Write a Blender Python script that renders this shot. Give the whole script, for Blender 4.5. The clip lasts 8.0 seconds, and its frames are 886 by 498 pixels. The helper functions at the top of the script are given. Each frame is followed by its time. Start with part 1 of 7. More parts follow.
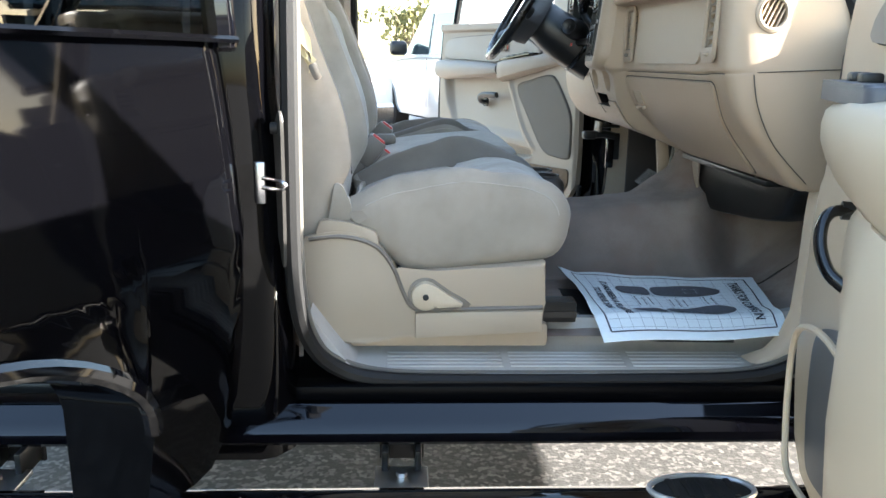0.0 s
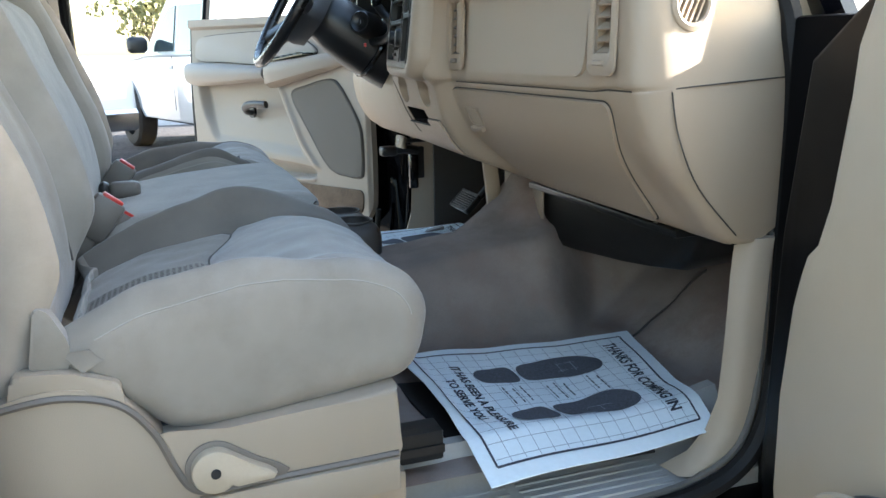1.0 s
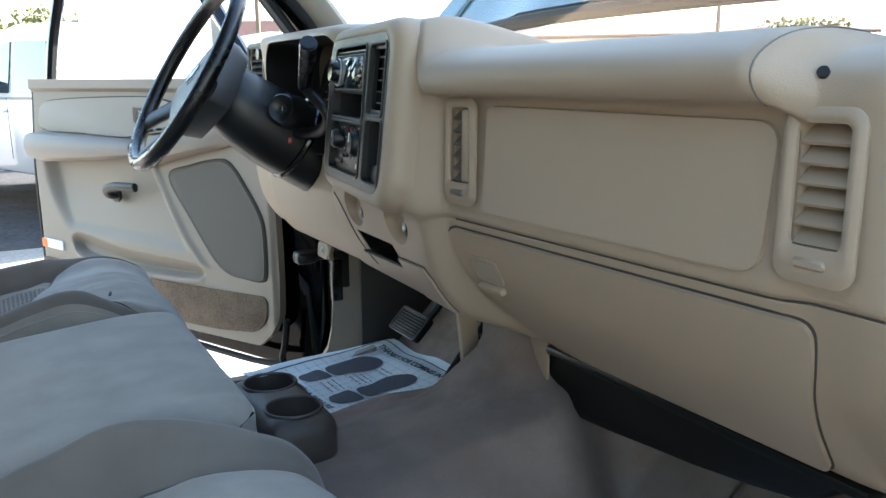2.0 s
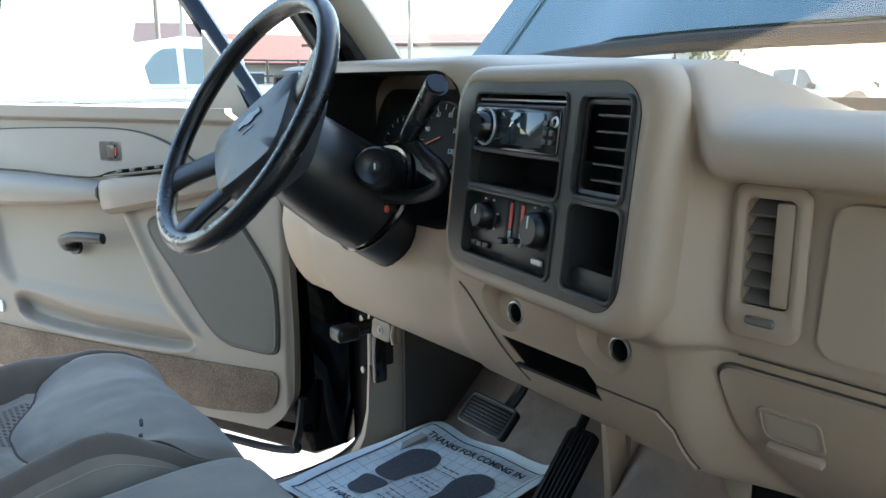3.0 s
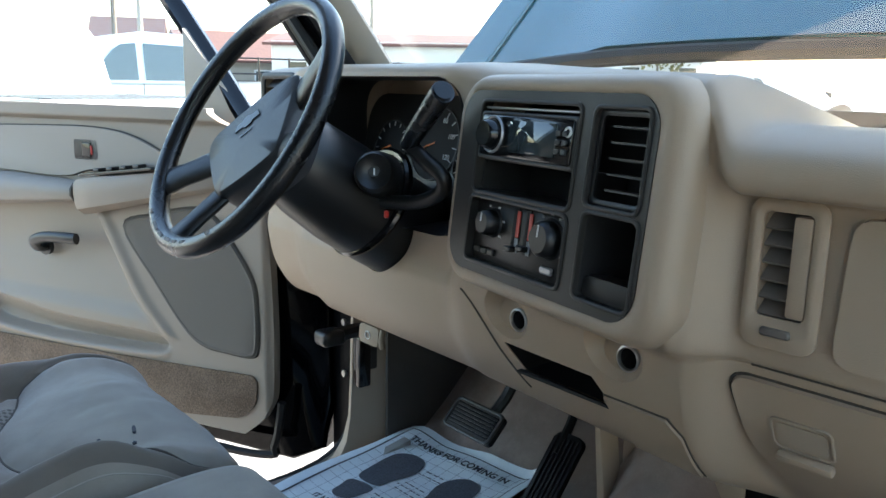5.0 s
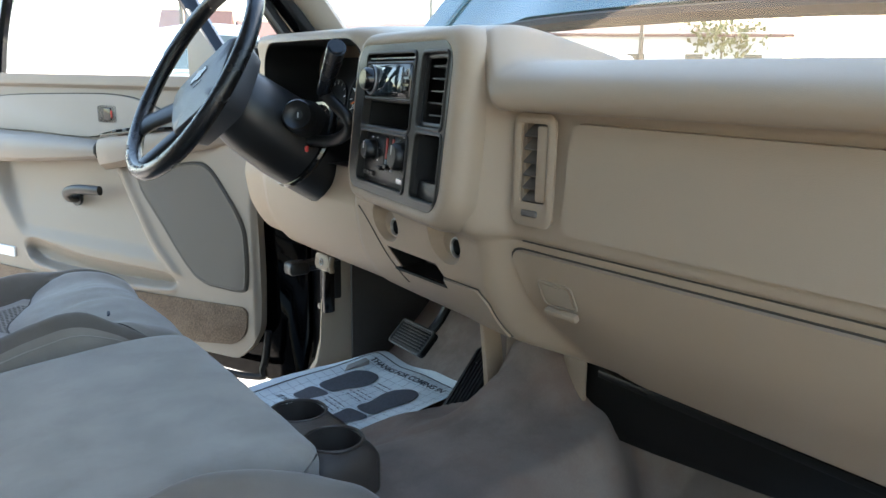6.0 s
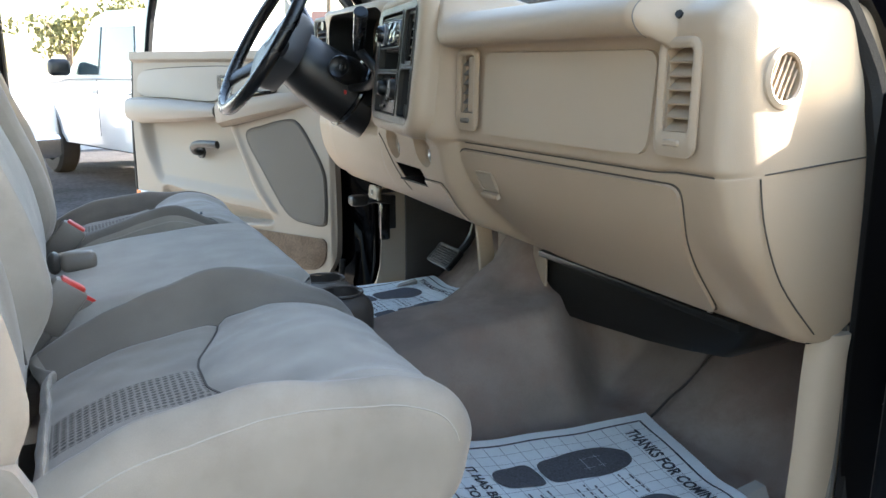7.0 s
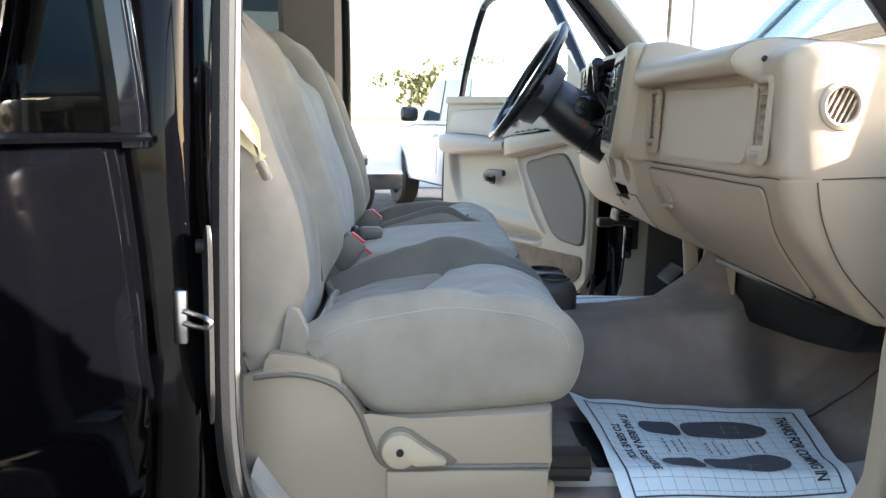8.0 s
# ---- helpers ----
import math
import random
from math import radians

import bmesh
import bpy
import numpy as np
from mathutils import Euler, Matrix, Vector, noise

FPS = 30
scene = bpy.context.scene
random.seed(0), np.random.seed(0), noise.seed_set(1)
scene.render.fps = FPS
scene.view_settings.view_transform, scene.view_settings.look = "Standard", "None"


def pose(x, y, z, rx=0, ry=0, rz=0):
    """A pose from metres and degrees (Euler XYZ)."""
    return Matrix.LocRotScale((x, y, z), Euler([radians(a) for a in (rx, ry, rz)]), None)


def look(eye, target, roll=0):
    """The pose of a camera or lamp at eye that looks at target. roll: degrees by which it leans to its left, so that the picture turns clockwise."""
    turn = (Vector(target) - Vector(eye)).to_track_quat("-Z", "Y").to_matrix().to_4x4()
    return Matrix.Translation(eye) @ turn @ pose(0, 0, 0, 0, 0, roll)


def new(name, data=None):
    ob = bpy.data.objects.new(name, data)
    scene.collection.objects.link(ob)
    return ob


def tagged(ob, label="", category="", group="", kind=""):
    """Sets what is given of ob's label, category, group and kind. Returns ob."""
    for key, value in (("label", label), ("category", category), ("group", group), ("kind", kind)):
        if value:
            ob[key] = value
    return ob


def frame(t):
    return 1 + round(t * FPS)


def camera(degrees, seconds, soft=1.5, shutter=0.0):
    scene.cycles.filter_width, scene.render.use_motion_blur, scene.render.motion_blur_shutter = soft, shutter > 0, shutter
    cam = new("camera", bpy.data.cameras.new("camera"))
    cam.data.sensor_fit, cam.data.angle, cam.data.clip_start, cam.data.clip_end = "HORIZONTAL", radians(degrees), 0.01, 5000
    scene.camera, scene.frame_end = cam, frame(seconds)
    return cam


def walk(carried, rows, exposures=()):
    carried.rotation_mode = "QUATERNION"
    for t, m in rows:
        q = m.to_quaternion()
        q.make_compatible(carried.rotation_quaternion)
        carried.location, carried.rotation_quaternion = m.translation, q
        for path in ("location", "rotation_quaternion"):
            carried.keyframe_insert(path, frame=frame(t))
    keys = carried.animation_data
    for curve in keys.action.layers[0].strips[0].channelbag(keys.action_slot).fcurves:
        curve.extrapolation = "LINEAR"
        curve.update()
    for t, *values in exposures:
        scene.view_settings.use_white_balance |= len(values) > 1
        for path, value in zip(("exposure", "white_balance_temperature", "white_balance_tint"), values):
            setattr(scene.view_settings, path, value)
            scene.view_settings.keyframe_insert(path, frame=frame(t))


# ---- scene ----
cam = camera(57.5, 8.0)
PATH = [
    (0, (-0.0407, -2.2829, 1.136), (0.0753, 0.1172, 0.5733), 0.9),
    (0.5, (-0.0358, -1.9904, 1.136), (0.4825, 0.3566, 0.5746), 0.5),
    (1, (-0.0284, -1.6955, 1.1755), (0.7638, 0.5652, 0.582), -1),
    (1.5, (0.0099, -1.4055, 1.236), (0.9835, 0.7922, 0.6745), -1.4),
    (1.7, (0.0111, -1.292, 1.2631), (1.0625, 0.8761, 0.7325), -1),
    (2.8, (-0.0876, -0.7244, 1.3384), (1.329, 1.234, 0.8411), -0.3),
    (3, (-0.1012, -0.638, 1.352), (1.3241, 1.3154, 0.8571), -0.2),
    (3.5, (-0.1382, -0.5121, 1.3557), (1.2735, 1.4537, 0.8695), 0.7),
    (4, (-0.1678, -0.4739, 1.3507), (1.2377, 1.4857, 0.8275), 1),
    (4.5, (-0.1765, -0.501, 1.3544), (1.2624, 1.4438, 0.8633), 1.1),
    (5, (-0.1431, -0.6034, 1.3581), (1.3821, 1.2735, 0.8682), 1),
    (5.2, (-0.1308, -0.6725, 1.3495), (1.4351, 1.1711, 0.8584), 1.4),
    (6.5, (-0.1086, -1.2069, 1.2804), (1.0674, 0.8946, 0.7399), 0),
    (7, (-0.0913, -1.4709, 1.2323), (0.9132, 0.7207, 0.7029), 0),
    (7.5, (-0.0309, -1.7042, 1.199), (0.6084, 0.6343, 0.735), 0.2),
    (8, (0.0222, -1.9534, 1.1891), (0.0963, 0.4837, 0.8053), 1.5),
]
walk(cam, [(t, look(eye, target, roll)) for t, eye, target, roll in PATH],
     exposures=[(0, 3.46, 6350, 10), (0.5, 3.44, 6300, 10), (1.5, 3.28, 6200, 10), (3, 3.17, 6100, 9), (4, 3.02, 6050, 9), (5, 3.08, 6050, 9), (6.5, 3.47, 6500, 12), (7, 3.50, 6500, 12), (7.5, 3.48, 6400, 12), (8, 3.27, 6300, 11)])

# ---- world, sun ----
world = bpy.data.worlds.new("sky")
scene.world = world
world.use_nodes = True
wn = world.node_tree
wn.nodes.clear()
sky = wn.nodes.new("ShaderNodeTexSky")
sky.sky_type, sky.sun_disc = "NISHITA", False
SUN_ELEV, SUN_AZ = 20.0, 92.6   # degrees; azimuth of the sun counted from +Y towards +X
sky.sun_elevation, sky.sun_rotation = radians(SUN_ELEV), radians(SUN_AZ)
sky.air_density, sky.dust_density = 1.2, 1.5
bg = wn.nodes.new("ShaderNodeBackground")
bg.inputs["Strength"].default_value = 0.105
wo = wn.nodes.new("ShaderNodeOutputWorld")
wn.links.new(sky.outputs[0], bg.inputs[0])
wn.links.new(bg.outputs[0], wo.inputs[0])
sun = new("sun", bpy.data.lights.new("sun", "SUN"))
sun.data.energy, sun.data.angle, sun.data.color = 5.0, radians(0.53), (1.0, 0.95, 0.87)
sd = Vector((math.sin(radians(SUN_AZ)) * math.cos(radians(SUN_ELEV)), math.cos(radians(SUN_AZ)) * math.cos(radians(SUN_ELEV)), math.sin(radians(SUN_ELEV))))
sun.matrix_basis = look(sd * 30, (0, 0, 0))


# ---- materials ----
def mat(name, color, rough=0.5, metal=0.0, vary=0.12, scale=8.0, bump=0.0, bscale=200.0, coat=0.0, spec=0.5, fine=0.06, sheen=0.0, rvary=0.0, dirt=0.0, per_object=0.0):
    m = bpy.data.materials.new(name)
    m.use_nodes = True
    nt = m.node_tree
    b = nt.nodes["Principled BSDF"]
    b.inputs["Metallic"].default_value = metal
    b.inputs["Roughness"].default_value = rough
    b.inputs["Coat Weight"].default_value = coat
    b.inputs["Coat Roughness"].default_value = 0.03
    b.inputs["Specular IOR Level"].default_value = spec
    b.inputs["Sheen Weight"].default_value = sheen
    b.inputs["Sheen Roughness"].default_value = 0.4
    tc = nt.nodes.new("ShaderNodeTexCoord")
    n1 = nt.nodes.new("ShaderNodeTexNoise")
    n1.inputs["Scale"].default_value, n1.inputs["Detail"].default_value = scale, 5
    n2 = nt.nodes.new("ShaderNodeTexNoise")
    n2.inputs["Scale"].default_value, n2.inputs["Detail"].default_value = bscale, 3
    nt.links.new(tc.outputs["Object"], n1.inputs["Vector"])
    nt.links.new(tc.outputs["Object"], n2.inputs["Vector"])
    val = nt.nodes.new("ShaderNodeMath")
    val.operation = "MULTIPLY_ADD"
    nt.links.new(n1.outputs["Fac"], val.inputs[0])
    val.inputs[1].default_value, val.inputs[2].default_value = 2 * vary, 1 - vary
    v2 = nt.nodes.new("ShaderNodeMath")
    v2.operation = "MULTIPLY_ADD"
    nt.links.new(n2.outputs["Fac"], v2.inputs[0])
    v2.inputs[1].default_value, v2.inputs[2].default_value = 2 * fine, -fine
    s = nt.nodes.new("ShaderNodeMath")
    s.operation = "ADD"
    nt.links.new(val.outputs[0], s.inputs[0])
    nt.links.new(v2.outputs[0], s.inputs[1])
    last = s
    if per_object:
        oi = nt.nodes.new("ShaderNodeObjectInfo")
        po = nt.nodes.new("ShaderNodeMath")
        po.operation = "MULTIPLY_ADD"
        nt.links.new(oi.outputs["Random"], po.inputs[0])
        po.inputs[1].default_value = 2 * per_object
        nt.links.new(s.outputs[0], po.inputs[2])
        last = po
    mix = nt.nodes.new("ShaderNodeVectorMath")
    mix.operation = "SCALE"
    mix.inputs[0].default_value = color
    nt.links.new(last.outputs[0], mix.inputs["Scale"])
    out = mix.outputs[0]
    if dirt:
        n3 = nt.nodes.new("ShaderNodeTexNoise")
        n3.inputs["Scale"].default_value, n3.inputs["Detail"].default_value, n3.inputs["Roughness"].default_value = scale * 0.9, 8, 0.7
        nt.links.new(tc.outputs["Object"], n3.inputs["Vector"])
        r = nt.nodes.new("ShaderNodeMapRange")
        r.inputs["From Min"].default_value, r.inputs["From Max"].default_value = 0.52, 0.72
        r.inputs["To Min"].default_value, r.inputs["To Max"].default_value = 0.0, dirt
        nt.links.new(n3.outputs["Fac"], r.inputs["Value"])
        mm = nt.nodes.new("ShaderNodeMix")
        mm.data_type = "RGBA"
        nt.links.new(r.outputs[0], mm.inputs["Factor"])
        nt.links.new(out, mm.inputs["A"])
        mm.inputs["B"].default_value = (color[0] * 0.55, color[1] * 0.5, color[2] * 0.45, 1)
        out = mm.outputs["Result"]
    nt.links.new(out, b.inputs["Base Color"])
    if rvary:
        rr = nt.nodes.new("ShaderNodeMath")
        rr.operation = "MULTIPLY_ADD"
        nt.links.new(n1.outputs["Fac"], rr.inputs[0])
        rr.inputs[1].default_value, rr.inputs[2].default_value = 2 * rvary, rough - rvary
        nt.links.new(rr.outputs[0], b.inputs["Roughness"])
    if bump:
        bp = nt.nodes.new("ShaderNodeBump")
        bp.inputs["Strength"].default_value, bp.inputs["Distance"].default_value = bump, 0.002
        nt.links.new(n2.outputs["Fac"], bp.inputs["Height"])
        nt.links.new(bp.outputs[0], b.inputs["Normal"])
    return m


def glass_mat(name, color=(0.93, 0.97, 0.96), alpha=0.06):
    m = bpy.data.materials.new(name)
    m.use_nodes = True
    nt = m.node_tree
    nt.nodes.clear()
    o = nt.nodes.new("ShaderNodeOutputMaterial")
    t = nt.nodes.new("ShaderNodeBsdfTransparent")
    t.inputs[0].default_value = (*color, 1)
    g = nt.nodes.new("ShaderNodeBsdfGlossy")
    g.inputs["Roughness"].default_value = 0.01
    lw = nt.nodes.new("ShaderNodeLayerWeight")
    lw.inputs[0].default_value = 0.5
    pw = nt.nodes.new("ShaderNodeMath")
    pw.operation = "POWER"
    pw.inputs[1].default_value = 4.0
    nt.links.new(lw.outputs["Facing"], pw.inputs[0])
    f = nt.nodes.new("ShaderNodeMath")
    f.operation = "MULTIPLY_ADD"
    f.inputs[1].default_value, f.inputs[2].default_value = 0.8, 0.05
    nt.links.new(pw.outputs[0], f.inputs[0])
    x = nt.nodes.new("ShaderNodeMixShader")
    nt.links.new(f.outputs[0], x.inputs[0])
    nt.links.new(t.outputs[0], x.inputs[1])
    nt.links.new(g.outputs[0], x.inputs[2])
    nt.links.new(x.outputs[0], o.inputs[0])
    return m


BEIGE = mat("beige_dash_plastic", (0.378, 0.288, 0.200), 0.46, vary=0.05, scale=5, bump=0.25, bscale=900, fine=0.03, rvary=0.06)
BEIGE_LOW = mat("beige_trim_plastic", (0.375, 0.300, 0.220), 0.5, vary=0.06, scale=6, bump=0.25, bscale=900, fine=0.03, rvary=0.06, dirt=0.15)
# driver door copy of the beige trim, darkened for the shade there
DOORSHADE = mat("beige_door_plastic", (0.245, 0.200, 0.157), 0.5, vary=0.06, scale=4, bump=0.25, bscale=900, fine=0.03, rvary=0.05, dirt=0.12)
DOORPAD = mat("grey_beige_door_vinyl", (0.265, 0.228, 0.19), 0.55, vary=0.06, scale=7, bump=0.3, bscale=700, fine=0.03)
SPEAKERCLOTH = mat("grey_speaker_cloth", (0.128, 0.112, 0.094), 0.85, vary=0.06, scale=9, bump=0.5, bscale=1500, fine=0.1)
FABRIC = mat("grey_beige_velour", (0.275, 0.245, 0.205), 0.9, vary=0.30, scale=13, bump=0.15, bscale=1700, fine=0.2, sheen=0.25, dirt=0.22)
# bolster velour: darker nap tone with the shade on it mixed in
FABRICTOP = mat("dark_taupe_velour", (0.150, 0.130, 0.108), 0.92, vary=0.30, scale=10, bump=0.15, bscale=1700, fine=0.2, sheen=0.25, dirt=0.22)
FABRIC2 = mat("grey_insert_velour", (0.300, 0.277, 0.242), 0.9, vary=0.30, scale=15, bump=0.15, bscale=1700, fine=0.2, sheen=0.25, dirt=0.22)
FABRICREAR = mat("taupe_insert_velour", (0.228, 0.206, 0.178), 0.92, vary=0.30, scale=12, bump=0.15, bscale=1700, fine=0.2, sheen=0.2, dirt=0.22)
SEATPLASTIC = mat("beige_seat_shield_plastic", (0.345, 0.288, 0.22), 0.45, vary=0.05, scale=7, bump=0.25, bscale=900, fine=0.03, rvary=0.06)
CUPM = mat("dark_taupe_cup_plastic", (0.060, 0.051, 0.045), 0.42, vary=0.1, scale=15, bump=0.2, bscale=800)
RELEASEM = mat("brown_beige_handle_plastic", (0.20, 0.155, 0.105), 0.45, vary=0.1, scale=20)
LEVERM = mat("cream_lever_plastic", (0.43, 0.36, 0.265), 0.4, vary=0.04, scale=20)
def carpet_material():
    """Worn cut-pile carpet: pale trodden areas, reddish stains, tufts."""
    m = mat("brown_grey_carpet", (0.270, 0.218, 0.186), 0.97, vary=0.8, scale=4.0, fine=0.22, bscale=700, dirt=0.8)
    nt = m.node_tree
    bs = nt.nodes["Principled BSDF"]
    tc = nt.nodes.new("ShaderNodeTexCoord")
    heights = []
    for scale, detail in ((800, 2), (22, 4)):
        nz = nt.nodes.new("ShaderNodeTexNoise")
        nz.inputs["Scale"].default_value, nz.inputs["Detail"].default_value = scale, detail
        nt.links.new(tc.outputs["Object"], nz.inputs["Vector"])
        heights.append(nz)
    st = nt.nodes.new("ShaderNodeTexNoise")
    st.inputs["Scale"].default_value, st.inputs["Detail"].default_value, st.inputs["Roughness"].default_value = 6.5, 7, 0.65
    nt.links.new(tc.outputs["Object"], st.inputs["Vector"])
    r = nt.nodes.new("ShaderNodeMapRange")
    r.inputs["From Min"].default_value, r.inputs["From Max"].default_value, r.inputs["To Max"].default_value = 0.50, 0.66, 0.65
    nt.links.new(st.outputs["Fac"], r.inputs["Value"])
    mx = nt.nodes.new("ShaderNodeMix")
    mx.data_type = "RGBA"
    nt.links.new(r.outputs[0], mx.inputs["Factor"])
    nt.links.new(bs.inputs["Base Color"].links[0].from_socket, mx.inputs["A"])
    mx.inputs["B"].default_value = (0.225, 0.150, 0.120, 1)
    nt.links.new(mx.outputs["Result"], bs.inputs["Base Color"])
    b1, b2 = nt.nodes.new("ShaderNodeBump"), nt.nodes.new("ShaderNodeBump")
    b1.inputs["Strength"].default_value, b1.inputs["Distance"].default_value = 0.22, 0.010
    b2.inputs["Strength"].default_value, b2.inputs["Distance"].default_value = 0.30, 0.002
    nt.links.new(heights[1].outputs["Fac"], b1.inputs["Height"])
    nt.links.new(heights[0].outputs["Fac"], b2.inputs["Height"])
    nt.links.new(b1.outputs[0], b2.inputs["Normal"])
    nt.links.new(b2.outputs[0], bs.inputs["Normal"])
    return m


CARPET = carpet_material()
DOORCARPET = mat("brown_door_carpet", (0.150, 0.104, 0.070), 0.95, vary=0.45, scale=14, bump=1.0, bscale=260, fine=0.9, dirt=0.4)
BLACKPAINT = mat("black_car_paint", (0.002, 0.002, 0.003), 0.05, vary=0.1, scale=3, coat=0.0, fine=0.0, spec=0.5)
DOORBLACK = mat("deep_black_door_paint", (0.0012, 0.0012, 0.0016), 0.05, vary=0.1, scale=3, fine=0.0, spec=0.14)
BLACKJAMB = mat("black_jamb_paint", (0.0025, 0.0025, 0.003), 0.34, vary=0.2, scale=6, spec=0.05, rvary=0.1)
RUBBER = mat("black_rubber", (0.009, 0.0088, 0.0088), 0.6, vary=0.25, scale=30, bump=0.3, bscale=400, spec=0.3)
SEALGREY = mat("beige_grey_seal", (0.12, 0.11, 0.095), 0.7, vary=0.1, scale=20)
DARKPLASTIC = mat("dark_grey_plastic", (0.0105, 0.0103, 0.0100), 0.36, vary=0.12, scale=15, bump=0.15, bscale=900, rvary=0.08, spec=0.5)
BEZELM = mat("charcoal_bezel_plastic", (0.036, 0.034, 0.031), 0.36, vary=0.12, scale=15, bump=0.15, bscale=900, rvary=0.08, spec=0.3)
DIALM = mat("matte_black_dial", (0.008, 0.009, 0.010), 0.6, vary=0.1, scale=30, spec=0.15)
# grained black made paler, with the sky's sheen put into its colour
HUBPLASTIC = mat("black_grained_hub_plastic", (0.034, 0.035, 0.038), 0.36, vary=0.12, scale=15, bump=0.3, bscale=700, rvary=0.06, spec=0.5)
BLACKGLOSS = mat("black_gloss_plastic", (0.004, 0.004, 0.0045), 0.14, vary=0.1, scale=15)
LEATHER = mat("black_leather", (0.0045, 0.0045, 0.005), 0.25, vary=0.25, scale=14, bump=0.35, bscale=350, rvary=0.12, spec=0.55)
# near-black colour standing for the shade inside openings
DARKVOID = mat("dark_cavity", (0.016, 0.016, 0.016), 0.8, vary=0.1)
CHROME = mat("chrome", (0.75, 0.75, 0.74), 0.12, metal=1.0, vary=0.05, scale=10)
STEEL = mat("zinc_steel", (0.55, 0.54, 0.52), 0.32, metal=1.0, vary=0.15, scale=40)
STRIKERM = mat("worn_zinc_striker", (0.36, 0.36, 0.37), 0.22, metal=1.0, vary=0.3, scale=60)
SILVERP = mat("silver_plastic", (0.42, 0.42, 0.42), 0.35, metal=0.5, vary=0.05)
PAPER = mat("white_paper", (0.82, 0.89, 0.91), 0.75, vary=0.05, scale=10, bump=0.15, bscale=120)
INK = mat("blue_black_ink", (0.055, 0.06, 0.075), 0.75, vary=0.35, scale=90, fine=0.25)
# black paint with the reflected sky's teal put into its base colour
HOODSKY = mat("blue_black_hood_paint", (0.014, 0.074, 0.080), 0.05, vary=0.1, scale=3, coat=1.0, fine=0.0, spec=0.5)
HOODSKY.node_tree.nodes["Principled BSDF"].inputs["Coat Roughness"].default_value = 0.03
HOODSKY.node_tree.nodes["Principled BSDF"].inputs["Coat IOR"].default_value = 1.85
INKDOT = mat("speckled_grey_ink", (0.095, 0.10, 0.115), 0.8, vary=0.75, scale=330, fine=0.3)
INKLIGHT = mat("pale_blue_ink", (0.36, 0.39, 0.43), 0.75, vary=0.2, scale=60)
RED = mat("red_plastic", (0.50, 0.03, 0.02), 0.35, vary=0.1)
ORANGE = mat("orange_paint", (0.75, 0.18, 0.02), 0.5)
WHITEMARK = mat("white_marking", (0.62, 0.62, 0.60), 0.5)
REFLECTW = mat("white_reflector", (0.75, 0.74, 0.72), 0.2, vary=0.1, scale=60)
BUCKLEM = mat("taupe_buckle_plastic", (0.15, 0.13, 0.108), 0.45, vary=0.08, scale=20)
BELT = mat("beige_belt_webbing", (0.62, 0.53, 0.31), 0.7, vary=0.08, scale=20, bump=0.5, bscale=900)
BLACKLINER = mat("black_plastic_liner", (0.009, 0.0088, 0.0085), 0.34, vary=0.2, scale=8, rvary=0.12, spec=0.22)
GLASS = glass_mat("clear_glass")
TINT = glass_mat("dark_tinted_glass", (0.10, 0.11, 0.12))
WHITEPAINT = mat("white_car_paint", (0.60, 0.60, 0.59), 0.25, vary=0.04, scale=2, coat=0.8)
SILVERPAINT = mat("silver_car_paint", (0.50, 0.56, 0.60), 0.3, metal=0.3, vary=0.04, scale=2, coat=0.8)
TYRE = mat("black_tyre_rubber", (0.03, 0.028, 0.026), 0.85, vary=0.2, scale=20, bump=0.5, bscale=150)
DARKGLASS = mat("dark_car_glass", (0.03, 0.045, 0.05), 0.05, vary=0.1, coat=0.5)
WALLCREAM = mat("cream_siding", (0.30, 0.27, 0.22), 0.8, vary=0.12, scale=2)
ROOFM = mat("brown_shingle_roof", (0.13, 0.066, 0.052), 0.9, vary=0.25, scale=5, bump=0.5, bscale=30)
BARK = mat("bark", (0.13, 0.10, 0.07), 0.9, vary=0.3, scale=10, bump=0.8, bscale=30)
LEAF = mat("olive_leaves", (0.13, 0.125, 0.040), 0.7, vary=0.4, scale=3, fine=0.2)
HEADLINER = mat("grey_headliner", (0.30, 0.28, 0.25), 0.9, vary=0.06, scale=6, bump=0.3, bscale=600)
PILLARTRIM = mat("taupe_pillar_trim", (0.33, 0.29, 0.235), 0.55, vary=0.05, scale=5, bump=0.25, bscale=900)
DARKBROWN = mat("dark_footwell_liner", (0.062, 0.052, 0.044), 0.9, vary=0.25, scale=8, bump=0.5, bscale=700, fine=0.15)
DARKPILLAR = mat("dark_taupe_pillar_trim", (0.17, 0.15, 0.13), 0.6, vary=0.08, scale=5, bump=0.25, bscale=900)

WORN = mat("worn_grey_leather", (0.22, 0.21, 0.20), 0.6, vary=0.5, scale=120, fine=0.3)


# ---- small geometry kit ----
def thing(name, loc, label, category, group="", kind=""):
    e = new(name)
    e.empty_display_size = 0.1
    e.matrix_basis = Matrix.Translation(loc)
    return tagged(e, label, category, group, kind)


def part(name, bm, material, parent=None, label="", smooth=40):
    me = bpy.data.meshes.new(name)
    bm.normal_update()
    if bm.calc_volume(signed=True) < 0 and all(len(e.link_faces) == 2 for e in bm.edges):
        bmesh.ops.reverse_faces(bm, faces=bm.faces[:])
    bm.to_mesh(me)
    bm.free()
    me.materials.append(material)
    if smooth:
        me.polygons.foreach_set("use_smooth", [True] * len(me.polygons))
        me.set_sharp_from_angle(angle=radians(smooth))
    ob = new(name, me)
    if parent is not None:
        ob.parent = parent
        if parent.type == "EMPTY":
            ob.matrix_parent_inverse = parent.matrix_basis.inverted()
    return tagged(ob, label) if label else ob


